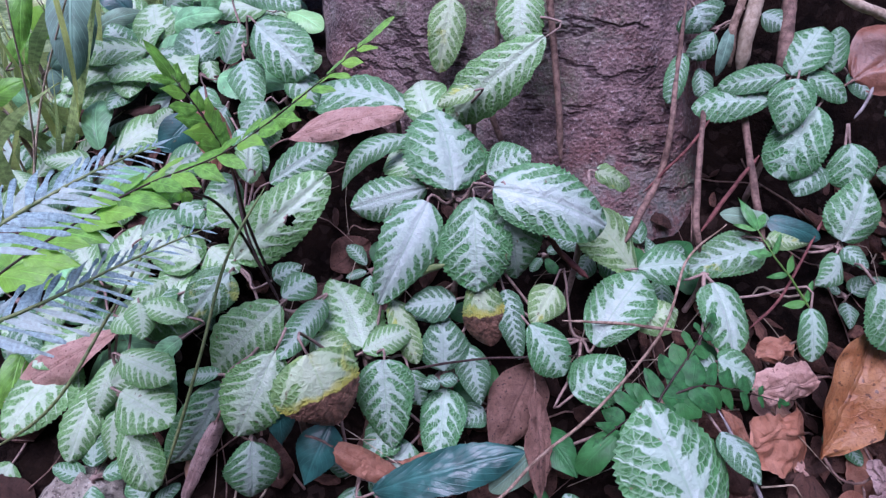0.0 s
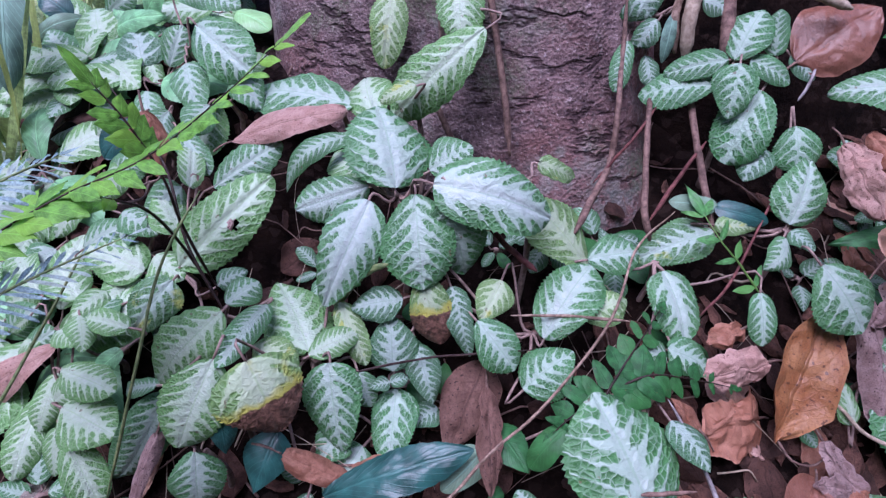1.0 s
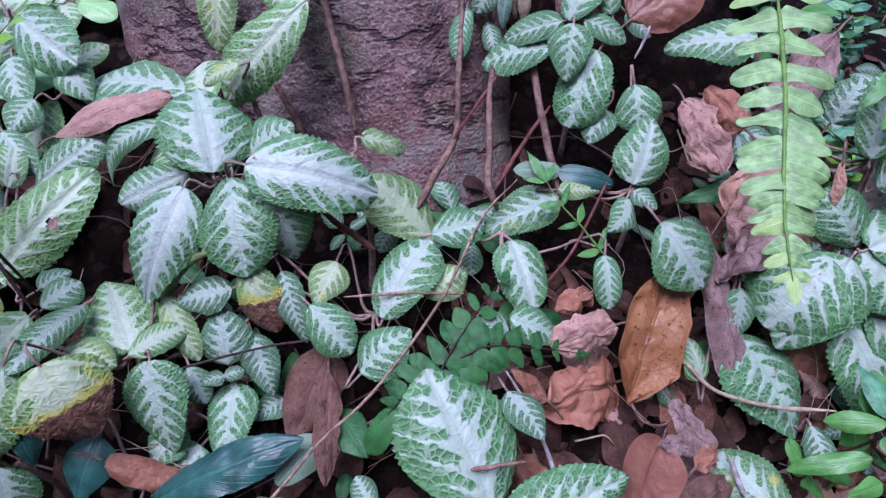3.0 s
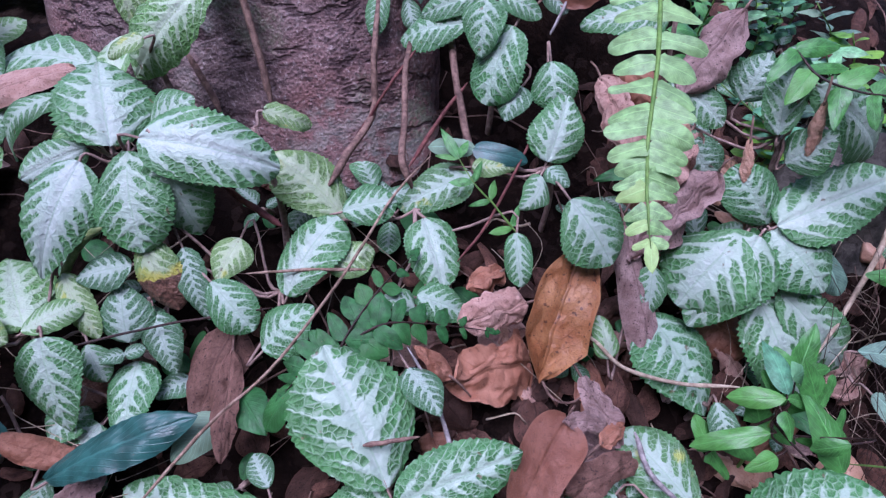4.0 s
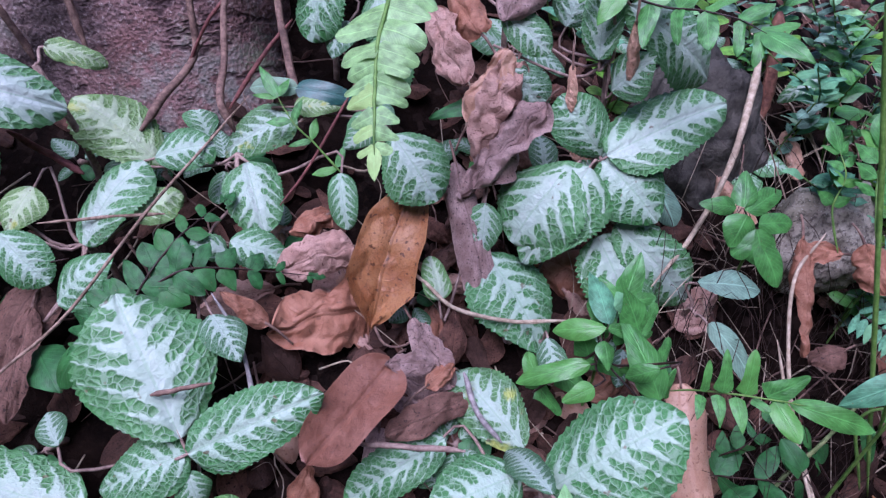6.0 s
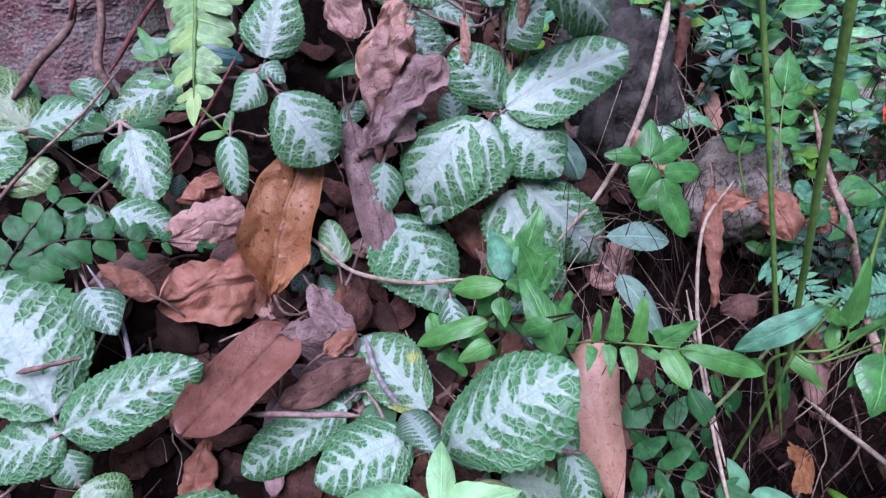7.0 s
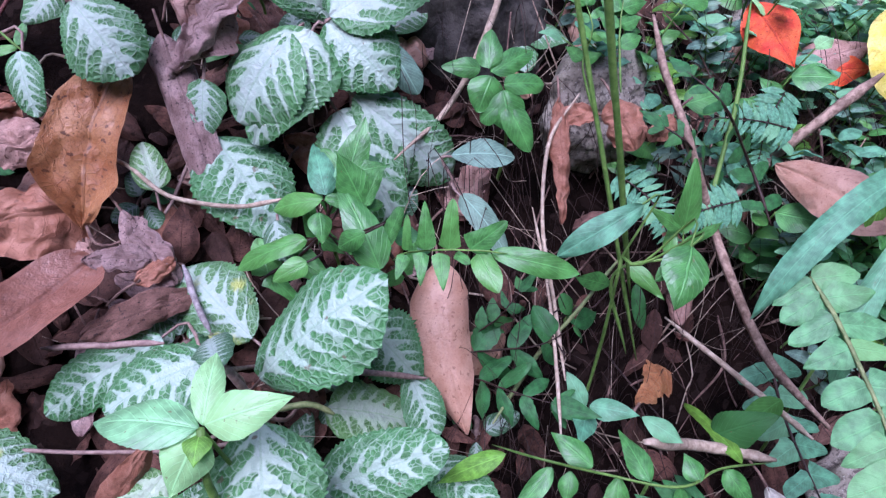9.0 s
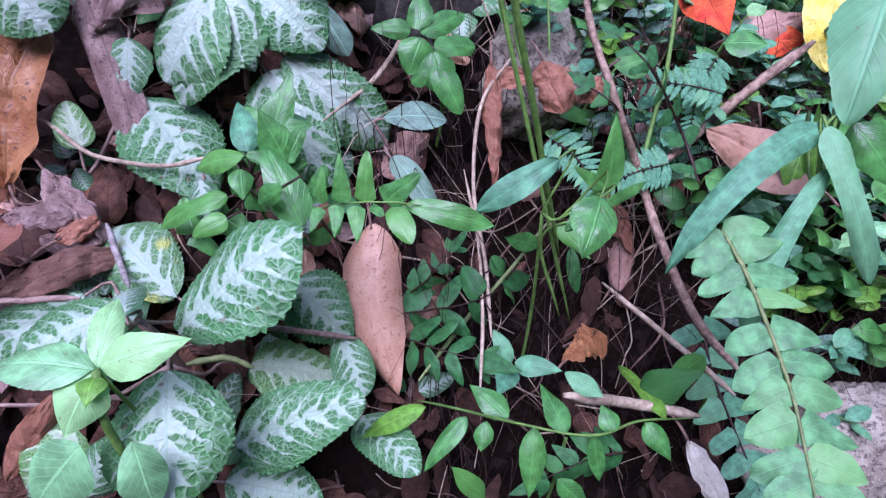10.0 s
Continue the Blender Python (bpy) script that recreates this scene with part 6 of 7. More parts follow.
leaf(p, n, (0.683, 0.034, 0.434), (0.658, 0.009, 0.415), 0.023, (-0.25, -0.75, 0.6), "plain", shape="acute", stalk="greenstem", arch=0.10, curl=0.3, crumple=0.06, thick=0.0008)
leaf(p, n, (0.680, 0.034, 0.431), (0.657, 0.028, 0.421), 0.013, (-0.25, -0.7, 0.66), "plain", shape="acute", stalk="greenstem", arch=0.06, curl=0.3, thick=0.0008)
frond("small_fern", [(0.434, 0.164, 0.386), (0.464, 0.177, 0.388), (0.494, 0.169, 0.420), (0.513, 0.185, 0.446)], 0.032, 5, "plain", "glossy green fern frond over silver leaves", face=(0, -0.7, 0.7), start=0.1, wide=0.6, lean=0.3, taper=0.2)
frond("small_fern", [(0.540, 0.143, 0.358), (0.524, 0.146, 0.398), (0.514, 0.161, 0.432)], 0.028, 3, "plain", "glossy green fern leaflets on a short stalk", face=(0, -0.7, 0.7), start=0.2, wide=0.5, lean=0.5, taper=0.1)

p = herb("small_fern", (0.650, 0.227, 0.442), "bright green fern with broad lobed leaflets beside the stone", "fern")
n = (0.650, 0.227, 0.442)
part("stalk", tube([(0.649, 0.201, 0.409), (0.646, 0.214, 0.448), (0.639, 0.233, 0.477)], 0.0011, 0.0008, "darkstem", 12, 6), p)
leaf(p, n, (0.631, 0.234, 0.480), (0.602, 0.242, 0.484), 0.017, (-0.31, -0.75, 0.59), "plain", shape='ovate', stalk='', arch=0.06)
leaf(p, n, (0.637, 0.232, 0.480), (0.648, 0.254, 0.502), 0.021, (-0.28, -0.77, 0.57), "plain", shape='ovate', stalk='', arch=0.06)
leaf(p, n, (0.639, 0.229, 0.477), (0.681, 0.246, 0.483), 0.025, (-0.17, -0.71, 0.68), "plain", shape='ovate', stalk='', arch=0.06)
leaf(p, n, (0.638, 0.227, 0.475), (0.622, 0.218, 0.452), 0.026, (-0.04, -0.85, 0.52), "plain", shape='ovate', stalk='', arch=0.06)
leaf(p, n, (0.645, 0.220, 0.470), (0.681, 0.222, 0.463), 0.026, (-0.08, -0.67, 0.74), "plain", shape='ovate', stalk='', arch=0.06)
leaf(p, n, (0.644, 0.212, 0.457), (0.655, 0.190, 0.424), 0.028, (-0.14, -0.74, 0.66), "plain", shape='ovate', stalk='', arch=0.06)
leaf(p, n, (0.643, 0.218, 0.466), (0.644, 0.202, 0.438), 0.026, (-0.22, -0.71, 0.66), "plain", shape='ovate', stalk='', arch=0.06)
leaf(p, n, (0.636, 0.213, 0.456), (0.623, 0.216, 0.445), 0.018, (-0.37, -0.53, 0.76), "plain", shape='ovate', stalk='', arch=0.06)
frond("fern", [(0.764, 0.015, 0.400), (0.761, -0.014, 0.389), (0.750, -0.052, 0.375), (0.741, -0.083, 0.361), (0.728, -0.112, 0.347), (0.718, -0.133, 0.338)], 0.030, 11, "softfern", "broad soft green fern frond by the path", face=(-0.35, -0.6, 0.72), stalk="stem", start=0.02, wide=0.62, lean=0.2, taper=0.05, droop=0.15, shape="blunt", teeth=0.06)

p = herb("strap_leaved_plant", (0.832, 0.013, 0.422), "broad hazy green strap leaves close by the path", "plant")
n = (0.832, 0.013, 0.422)
leaf(p, n, (0.844, 0.031, 0.448), (0.726, 0.012, 0.380), 0.016, (-0.54, -0.51, 0.67), "sage", shape='strap', arch=0.12, curl=0.3, bend=-0.07, stalk='greenstem')
leaf(p, n, (0.835, 0.011, 0.429), (0.757, -0.033, 0.348), 0.015, (-0.49, -0.41, 0.77), "sage", shape='strap', arch=0.08, curl=0.3, bend=-0.05, stalk='greenstem')
leaf(p, n, (0.836, 0.024, 0.452), (0.838, -0.043, 0.374), 0.018, (-0.53, -0.35, 0.77), "sage", shape='strap', arch=0.1, curl=0.3, stalk='greenstem')
leaf(p, n, (0.907, 0.070, 0.517), (0.856, 0.028, 0.449), 0.054, (-0.61, -0.29, 0.74), "sage", arch=0.08, curl=0.3, stalk='greenstem')
leaf(p, n, (0.874, 0.064, 0.418), (0.852, 0.044, 0.387), 0.023, (-0.42, -0.63, 0.65), "lime", shape='ovate', stalk='greenstem')
leaf(p, n, (0.863, 0.037, 0.398), (0.880, 0.068, 0.442), 0.012, (-0.61, -0.30, 0.74), "lime", shape='lance', stalk='greenstem')
leaf(p, n, (0.890, 0.044, 0.433), (0.908, 0.009, 0.398), 0.027, (-0.52, -0.39, 0.76), "plain", stalk='greenstem')
frond("small_fern", [(0.821, 0.055, 0.260), (0.812, 0.018, 0.230), (0.805, -0.024, 0.210), (0.799, -0.067, 0.190)], 0.032, 7, "sage", "soft green fern frond on a dark stem", face=(0, -0.7, 0.7), start=0.1, wide=0.6, lean=0.2, taper=0.2)
frond("small_fern", [(0.531, 0.308, 0.658), (0.539, 0.289, 0.643), (0.555, 0.265, 0.637), (0.568, 0.243, 0.638), (0.584, 0.222, 0.635), (0.593, 0.205, 0.629)], 0.036, 7, "plain", "green fern frond across the silver leaves", face=(-0.1, -0.75, 0.65), start=0.0, wide=0.44, lean=0.35, taper=0.35, shape="blunt", teeth=0.06, thick=0.0009, droop=0.2)
frond("small_fern", [(0.796, 0.116, 0.364), (0.793, 0.143, 0.387), (0.760, 0.137, 0.432), (0.742, 0.151, 0.447)], 0.022, 6, "deep", "dull green fern among twigs", face=(0, -0.7, 0.7), start=0.1, wide=0.55, lean=0.3, taper=0.4)
frond("small_fern", [(0.833, 0.106, 0.360), (0.831, 0.145, 0.399), (0.792, 0.146, 0.454), (0.780, 0.179, 0.471)], 0.022, 7, "deep", "dull green fern among twigs", face=(0, -0.7, 0.7), start=0.1, wide=0.55, lean=0.3, taper=0.4)

frond("small_fern", [(0.872, 0.147, 0.417), (0.848, 0.161, 0.423), (0.821, 0.180, 0.423), (0.785, 0.199, 0.415)], 0.021, 15, "sage", "fine feathery green fern frond among twigs", face=(-0.3, -0.65, 0.7), start=0.0, wide=0.30, lean=0.35, taper=0.6, thick=0.0007, shape="lance", teeth=0.14)
frond("small_fern", [(0.727, 0.172, 0.395), (0.734, 0.143, 0.391), (0.735, 0.119, 0.381), (0.730, 0.097, 0.370)], 0.021, 15, "sage", "fine feathery green fern frond among twigs", face=(-0.3, -0.65, 0.7), start=0.0, wide=0.30, lean=0.35, taper=0.6, thick=0.0007, shape="lance", teeth=0.14)
frond("small_fern", [(0.809, 0.121, 0.379), (0.782, 0.127, 0.374), (0.753, 0.129, 0.364)], 0.021, 15, "sage", "fine feathery green fern frond among twigs", face=(-0.3, -0.65, 0.7), start=0.0, wide=0.30, lean=0.35, taper=0.6, thick=0.0007, shape="lance", teeth=0.14)
frond("small_fern", [(0.885, 0.177, 0.435), (0.866, 0.168, 0.412), (0.851, 0.151, 0.388)], 0.021, 15, "sage", "fine feathery green fern frond among twigs", face=(-0.3, -0.65, 0.7), start=0.0, wide=0.30, lean=0.35, taper=0.6, thick=0.0007, shape="lance", teeth=0.14)

# ---- trailing vine ----

p = herb("vine", (0.645, -0.020, 0.283), "trailing green vine with pointed oval leaves", "vine")
n = (0.645, -0.020, 0.283)
part("runner", tube([(0.558, 0.036, 0.298), (0.570, -0.006, 0.338), (0.610, -0.019, 0.317), (0.651, -0.039, 0.310), (0.697, -0.027, 0.284), (0.758, -0.021, 0.247)], 0.0008, 0.0009, "greenstem", 30, 6), p)
leaf(p, n, (0.605, -0.012, 0.317), (0.590, 0.015, 0.325), 0.016, (-0.14, -0.21, 0.97), "plain", shape='lance', stalk='', arch=0.06)
leaf(p, n, (0.640, -0.026, 0.301), (0.642, 0.014, 0.302), 0.018, (-0.10, -0.25, 0.96), "plain", shape='lance', stalk='', arch=0.06)
leaf(p, n, (0.669, -0.037, 0.301), (0.669, -0.019, 0.307), 0.013, (-0.09, -0.22, 0.97), "plain", shape='lance', stalk='', arch=0.06)
leaf(p, n, (0.621, -0.019, 0.308), (0.605, -0.045, 0.274), 0.015, (-0.08, -0.24, 0.97), "plain", shape='lance', stalk='', arch=0.06)
leaf(p, n, (0.654, -0.036, 0.304), (0.652, -0.052, 0.276), 0.014, (-0.30, -0.24, 0.92), "plain", shape='lance', stalk='', arch=0.06)
leaf(p, n, (0.706, -0.025, 0.275), (0.714, -0.049, 0.257), 0.015, (-0.33, -0.22, 0.92), "plain", shape='lance', stalk='', arch=0.06)
leaf(p, n, (0.560, 0.018, 0.312), (0.513, 0.030, 0.285), 0.016, (-0.20, -0.24, 0.95), "lime", shape='lance', stalk='', arch=0.06)
leaf(p, n, (0.578, -0.009, 0.328), (0.545, -0.021, 0.306), 0.016, (-0.02, -0.16, 0.99), "plain", shape='lance', stalk='', arch=0.06)
leaf(p, n, (0.632, 0.040, 0.298), (0.627, 0.061, 0.316), 0.018, (-0.19, -0.52, 0.83), "sage", shape='lance', stalk='', arch=0.06)
leaf(p, n, (0.634, 0.038, 0.301), (0.662, 0.018, 0.302), 0.018, (-0.05, -0.43, 0.90), "sage", shape='lance', stalk='', arch=0.06)
leaf(p, n, (0.631, 0.037, 0.299), (0.604, 0.002, 0.321), 0.017, (-0.23, -0.36, 0.90), "sage", shape='lance', stalk='', arch=0.06)
leaf(p, n, (0.736, -0.015, 0.252), (0.747, 0.059, 0.224), 0.018, (-0.15, -0.27, 0.95), "lime", shape='lance', stalk='', arch=0.06)
leaf(p, n, (0.774, 0.002, 0.286), (0.755, 0.013, 0.241), 0.025, (-0.35, -0.40, 0.85), "plain", shape='lance', stalk='', arch=0.06)
leaf(p, n, (0.663, 0.017, 0.301), (0.681, -0.007, 0.294), 0.016, (-0.24, -0.18, 0.95), "sage", shape='lance', stalk='', arch=0.06)
leaf(p, n, (0.591, -0.010, 0.318), (0.582, -0.022, 0.307), 0.012, (-0.12, -0.35, 0.93), "plain", shape='lance', stalk='', arch=0.06)
leaf(p, n, (0.626, -0.043, 0.280), (0.642, -0.058, 0.260), 0.019, (-0.44, -0.07, 0.90), "plain", shape='lance', stalk='', arch=0.06)
leaf(p, n, (0.579, -0.037, 0.280), (0.561, -0.029, 0.312), 0.018, (-0.18, -0.46, 0.87), "plain", shape='lance', stalk='', arch=0.06)

p = herb("small_fern", (0.485, 0.165, 0.415), "glossy green fern leaflets over the silver leaves", "fern")
n = (0.485, 0.165, 0.415)
leaf(p, n, (0.513, 0.120, 0.404), (0.502, 0.173, 0.446), 0.029, (0.08, -0.69, 0.72), "plain", shape='acute', stalk='darkstem', arch=0.08, thick=0.0008)
leaf(p, n, (0.471, 0.150, 0.421), (0.420, 0.166, 0.398), 0.021, (0.11, -0.51, 0.85), "plain", shape='acute', stalk='darkstem', arch=0.08, thick=0.0008)
leaf(p, n, (0.488, 0.164, 0.439), (0.454, 0.183, 0.428), 0.018, (-0.03, -0.65, 0.76), "plain", shape='acute', stalk='darkstem', arch=0.08, thick=0.0008)
leaf(p, n, (0.491, 0.166, 0.441), (0.493, 0.209, 0.459), 0.018, (-0.05, -0.76, 0.65), "sage", shape='acute', stalk='darkstem', arch=0.08, thick=0.0008)
leaf(p, n, (0.500, 0.176, 0.446), (0.538, 0.203, 0.438), 0.019, (-0.23, -0.82, 0.53), "sage", shape='acute', stalk='darkstem', arch=0.08, thick=0.0008)
leaf(p, n, (0.484, 0.157, 0.434), (0.481, 0.140, 0.421), 0.015, (0.25, -0.77, 0.58), "plain", shape='acute', stalk='darkstem', arch=0.08, thick=0.0008)
leaf(p, n, (0.507, 0.120, 0.436), (0.489, 0.131, 0.421), 0.015, (0.04, -0.74, 0.67), "plain", shape='acute', stalk='darkstem', arch=0.08, thick=0.0008)
leaf(p, n, (0.468, 0.134, 0.414), (0.444, 0.133, 0.406), 0.018, (0.19, -0.70, 0.68), "plain", shape='acute', stalk='darkstem', arch=0.08, thick=0.0008)
frond("small_fern", [(0.572, 0.115, 0.303), (0.594, 0.096, 0.317), (0.618, 0.081, 0.329), (0.659, 0.103, 0.313)], 0.036, 4, "deep", "dark green fern frond low in the shade", face=(0, -0.7, 0.7), start=0.08, wide=0.46, lean=0.55, taper=0.35, teeth=0.14, shape='acute', thick=0.0007, droop=0.7)
frond("small_fern", [(0.570, 0.097, 0.293), (0.583, 0.066, 0.309), (0.608, 0.040, 0.313)], 0.032, 4, "deep", "dark green fern frond low in the shade", face=(0, -0.7, 0.7), start=0.08, wide=0.46, lean=0.55, taper=0.35, teeth=0.14, shape='acute', thick=0.0007, droop=0.7)
frond("small_fern", [(0.582, 0.122, 0.315), (0.597, 0.115, 0.333), (0.619, 0.121, 0.350)], 0.02, 4, "deep", "dark green fern frond low in the shade", face=(0, -0.7, 0.7), start=0.08, wide=0.46, lean=0.55, taper=0.35, teeth=0.14, shape='acute', thick=0.0007, droop=0.7)
frond("small_fern", [(0.679, -0.042, 0.280), (0.648, -0.042, 0.289), (0.617, -0.040, 0.281)], 0.024, 6, "deep", "dark green fern frond low in the shade", face=(0, -0.7, 0.7), start=0.08, wide=0.46, lean=0.55, taper=0.35, teeth=0.14, shape='acute', thick=0.0007, droop=0.7)
frond("small_fern", [(0.473, 0.099, 0.345), (0.494, 0.121, 0.334), (0.516, 0.130, 0.332)], 0.024, 4, "deep", "dark green fern frond low in the shade", face=(0, -0.7, 0.7), start=0.08, wide=0.46, lean=0.55, taper=0.35, teeth=0.14, shape='acute', thick=0.0007, droop=0.7)

p = herb("small_fern", (0.677, 0.135, 0.296), "dark green leaves in the shade of the hollow", "fern")
n = (0.677, 0.135, 0.296)
leaf(p, n, (0.628, 0.087, 0.328), (0.622, 0.109, 0.341), 0.024, (-0.47, -0.35, 0.81), "deep", shape='acute', stalk='darkstem', arch=0.08, thick=0.0008)
leaf(p, n, (0.646, 0.109, 0.328), (0.666, 0.123, 0.320), 0.018, (-0.16, -0.72, 0.67), "deep", shape='acute', stalk='darkstem', arch=0.08, thick=0.0008)
leaf(p, n, (0.736, 0.016, 0.239), (0.768, -0.005, 0.278), 0.031, (-0.47, -0.31, 0.83), "deep", shape='acute', stalk='darkstem', arch=0.08, thick=0.0008)
leaf(p, n, (0.731, 0.130, 0.308), (0.728, 0.107, 0.275), 0.015, (-0.27, -0.32, 0.91), "deep", shape='acute', stalk='darkstem', arch=0.08, thick=0.0008)
frond("vine", [(0.317, 0.308, 0.518), (0.298, 0.321, 0.543), (0.283, 0.332, 0.560), (0.272, 0.353, 0.578)], 0.02, 4, "plain", "little green vine shoot on the rosette", face=(0, -0.7, 0.7), stalk='greenstem', start=0.1, wide=0.4, lean=0.5, taper=0.0, shape='lance', teeth=0.0, category='vine', thick=0.0009)
frond("vine", [(0.718, 0.204, 0.437), (0.713, 0.220, 0.472), (0.724, 0.229, 0.497), (0.724, 0.244, 0.515)], 0.018, 4, "plain", "small green shoot by the stems", face=(0, -0.7, 0.7), stalk='greenstem', start=0.4, wide=0.5, lean=0.4, taper=0.0, shape='lance', teeth=0.0, category='vine', thick=0.0009)
frond("vine", [(0.728, 0.186, 0.461), (0.737, 0.211, 0.497), (0.749, 0.230, 0.521)], 0.024, 4, "plain", "small green shoot by the stems", face=(0, -0.7, 0.7), stalk='greenstem', start=0.4, wide=0.5, lean=0.4, taper=0.0, shape='lance', teeth=0.0, category='vine', thick=0.0009)
frond("vine", [(0.700, 0.088, 0.276), (0.688, 0.107, 0.350), (0.724, 0.088, 0.374), (0.730, 0.091, 0.395)], 0.034, 5, "plain", "green shoot with drooping pointed leaves", face=(0, -0.7, 0.7), stalk='greenstem', start=0.3, wide=0.4, lean=0.4, taper=0.0, shape='lance', both=False, teeth=0.0, category='vine')

# ---- stems, twigs and roots ----
rod("green_stem", [(0.636, 0.180, 0.681), (0.650, 0.162, 0.603), (0.665, 0.145, 0.524), (0.679, 0.127, 0.445), (0.694, 0.108, 0.359), (0.711, 0.087, 0.265)], 0.002, 0.0016, "greenstem", "upright thin green stem in the hollow", "plant stem")
rod("green_stem", [(0.609, 0.080, 0.689), (0.626, 0.083, 0.622), (0.643, 0.086, 0.555), (0.660, 0.089, 0.488), (0.679, 0.093, 0.414), (0.700, 0.097, 0.334)], 0.0025, 0.002, "greenstem", "upright thin green stem in the hollow", "plant stem")
rod("green_stem", [(0.857, 0.211, 0.504), (0.832, 0.174, 0.436), (0.790, 0.132, 0.367)], 0.0016, 0.0022, "greenstem", "thin green stem on the bank", "plant stem")
rod("twig", [(0.250, 0.360, 0.576), (0.214, 0.344, 0.548), (0.171, 0.271, 0.526), (0.112, 0.229, 0.478), (0.068, 0.206, 0.455), (0.039, 0.186, 0.437), (-0.004, 0.172, 0.398)], 0.0011, 0.0014, "twig", "long bare twig lying across the leaves", "twig", n=40)
rod("twig", [(0.093, 0.287, 0.523), (0.139, 0.285, 0.522), (0.186, 0.269, 0.526)], 0.001, 0.0016, "twig", "thin side twig on the bank", "twig")
rod("twig", [(-0.041, 0.259, 0.493), (0.024, 0.276, 0.491), (0.111, 0.270, 0.500)], 0.0011, 0.0009, "darkstem", "thin dark stem across the leaves", "twig")
rod("twig", [(0.211, 0.230, 0.479), (0.228, 0.197, 0.449), (0.238, 0.130, 0.414)], 0.0011, 0.002, "greywood", "grey twig on the bank", "twig")
rod("twig", [(0.352, 0.262, 0.452), (0.366, 0.242, 0.450), (0.388, 0.223, 0.432), (0.429, 0.209, 0.421), (0.467, 0.187, 0.432)], 0.0015, 0.0018, "straw", "pale bent stalk over the litter", "twig", n=30)
rod("twig", [(0.713, 0.351, 0.574), (0.689, 0.320, 0.526), (0.655, 0.284, 0.486), (0.608, 0.251, 0.445), (0.550, 0.209, 0.432)], 0.0042, 0.0016, "straw", "pale woody vine leaning on the stone", "vine stem", n=36)
rod("twig", [(0.990, 0.174, 0.433), (0.927, 0.169, 0.403), (0.887, 0.170, 0.373), (0.803, 0.128, 0.371)], 0.0052, 0.004, "twig", "fallen brown branch on the bank", "branch", n=30, rough=0.06)
rod("twig", [(0.765, 0.211, 0.507), (0.762, 0.182, 0.473), (0.762, 0.141, 0.434), (0.787, 0.131, 0.374), (0.789, 0.098, 0.337), (0.796, 0.040, 0.284), (0.805, -0.021, 0.265)], 0.0028, 0.0042, "twig", "long brown branch lying on the slope", "branch", n=40, rough=0.06)
rod("twig", [(0.763, 0.120, 0.265), (0.778, 0.024, 0.267), (0.792, -0.021, 0.258)], 0.0022, 0.0026, "straw", "straight pale stick on the bank", "twig")
rod("twig", [(0.654, 0.000, 0.300), (0.720, 0.005, 0.251), (0.766, -0.019, 0.242)], 0.005, 0.004, "straw", "short pale broken branch", "branch", rough=0.06)
rod("twig", [(0.709, 0.214, 0.453), (0.674, 0.196, 0.424), (0.650, 0.153, 0.379), (0.644, 0.115, 0.329), (0.624, 0.058, 0.311)], 0.0015, 0.0018, "straw", "pale hanging rootlet on the bank", "root")
rod("twig", [(0.647, 0.167, 0.388), (0.644, 0.131, 0.346), (0.623, 0.072, 0.321), (0.595, 0.009, 0.319)], 0.0012, 0.0015, "straw", "pale hanging rootlet on the bank", "root")
rod("green_stem", [(0.565, 0.052, 0.297), (0.622, 0.097, 0.297), (0.661, 0.107, 0.324), (0.708, 0.122, 0.359)], 0.0019, 0.0014, "stem", "thin grey-green stem leaning across", "plant stem")
rod("green_stem", [(-0.053, 0.313, 0.521), (-0.029, 0.312, 0.550), (-0.005, 0.305, 0.566)], 0.0036, 0.003, "stem", "thick curved leaf stalk", "leaf stalk")
rod("root", [(0.089, 0.493, 0.782), (0.095, 0.480, 0.732), (0.103, 0.467, 0.683), (0.109, 0.455, 0.641), (0.113, 0.444, 0.599)], 0.0036, 0.0034, "root", "straight brown root down the trunk", "root")
rod("root", [(0.225, 0.492, 0.746), (0.222, 0.475, 0.692), (0.211, 0.433, 0.644), (0.205, 0.419, 0.598), (0.176, 0.379, 0.573), (0.160, 0.359, 0.557)], 0.0022, 0.0038, "root", "forked brown root on the bank", "root", rough=0.06)
rod("root", [(0.252, 0.468, 0.662), (0.239, 0.426, 0.636), (0.233, 0.399, 0.601), (0.226, 0.367, 0.571), (0.233, 0.360, 0.545)], 0.0026, 0.0036, "root", "short hanging brown root", "root")
rod("root", [(0.253, 0.443, 0.649), (0.225, 0.417, 0.627), (0.205, 0.416, 0.600), (0.189, 0.411, 0.583)], 0.0016, 0.0012, "redroot", "thin red root tip", "root")
rod("root", [(0.293, 0.414, 0.621), (0.265, 0.392, 0.599), (0.231, 0.366, 0.565)], 0.0016, 0.0022, "redroot", "red root on the soil", "root")
rod("root", [(0.286, 0.464, 0.669), (0.283, 0.423, 0.632), (0.285, 0.390, 0.594), (0.289, 0.356, 0.553)], 0.003, 0.0038, "root", "stout brown root on the bank", "root", rough=0.06)
rod("branch", [(0.291, 0.499, 0.785), (0.285, 0.480, 0.749), (0.279, 0.469, 0.720), (0.280, 0.466, 0.685)], 0.0064, 0.0072, "straw", "pale split dead stem leaning on the bank", "dead wood", rough=0.06)
rod("branch", [(0.281, 0.502, 0.785), (0.274, 0.485, 0.748), (0.269, 0.478, 0.724), (0.274, 0.476, 0.688)], 0.0034, 0.0044, "twig", "thin grey-brown splinter of dead wood", "dead wood", rough=0.08)
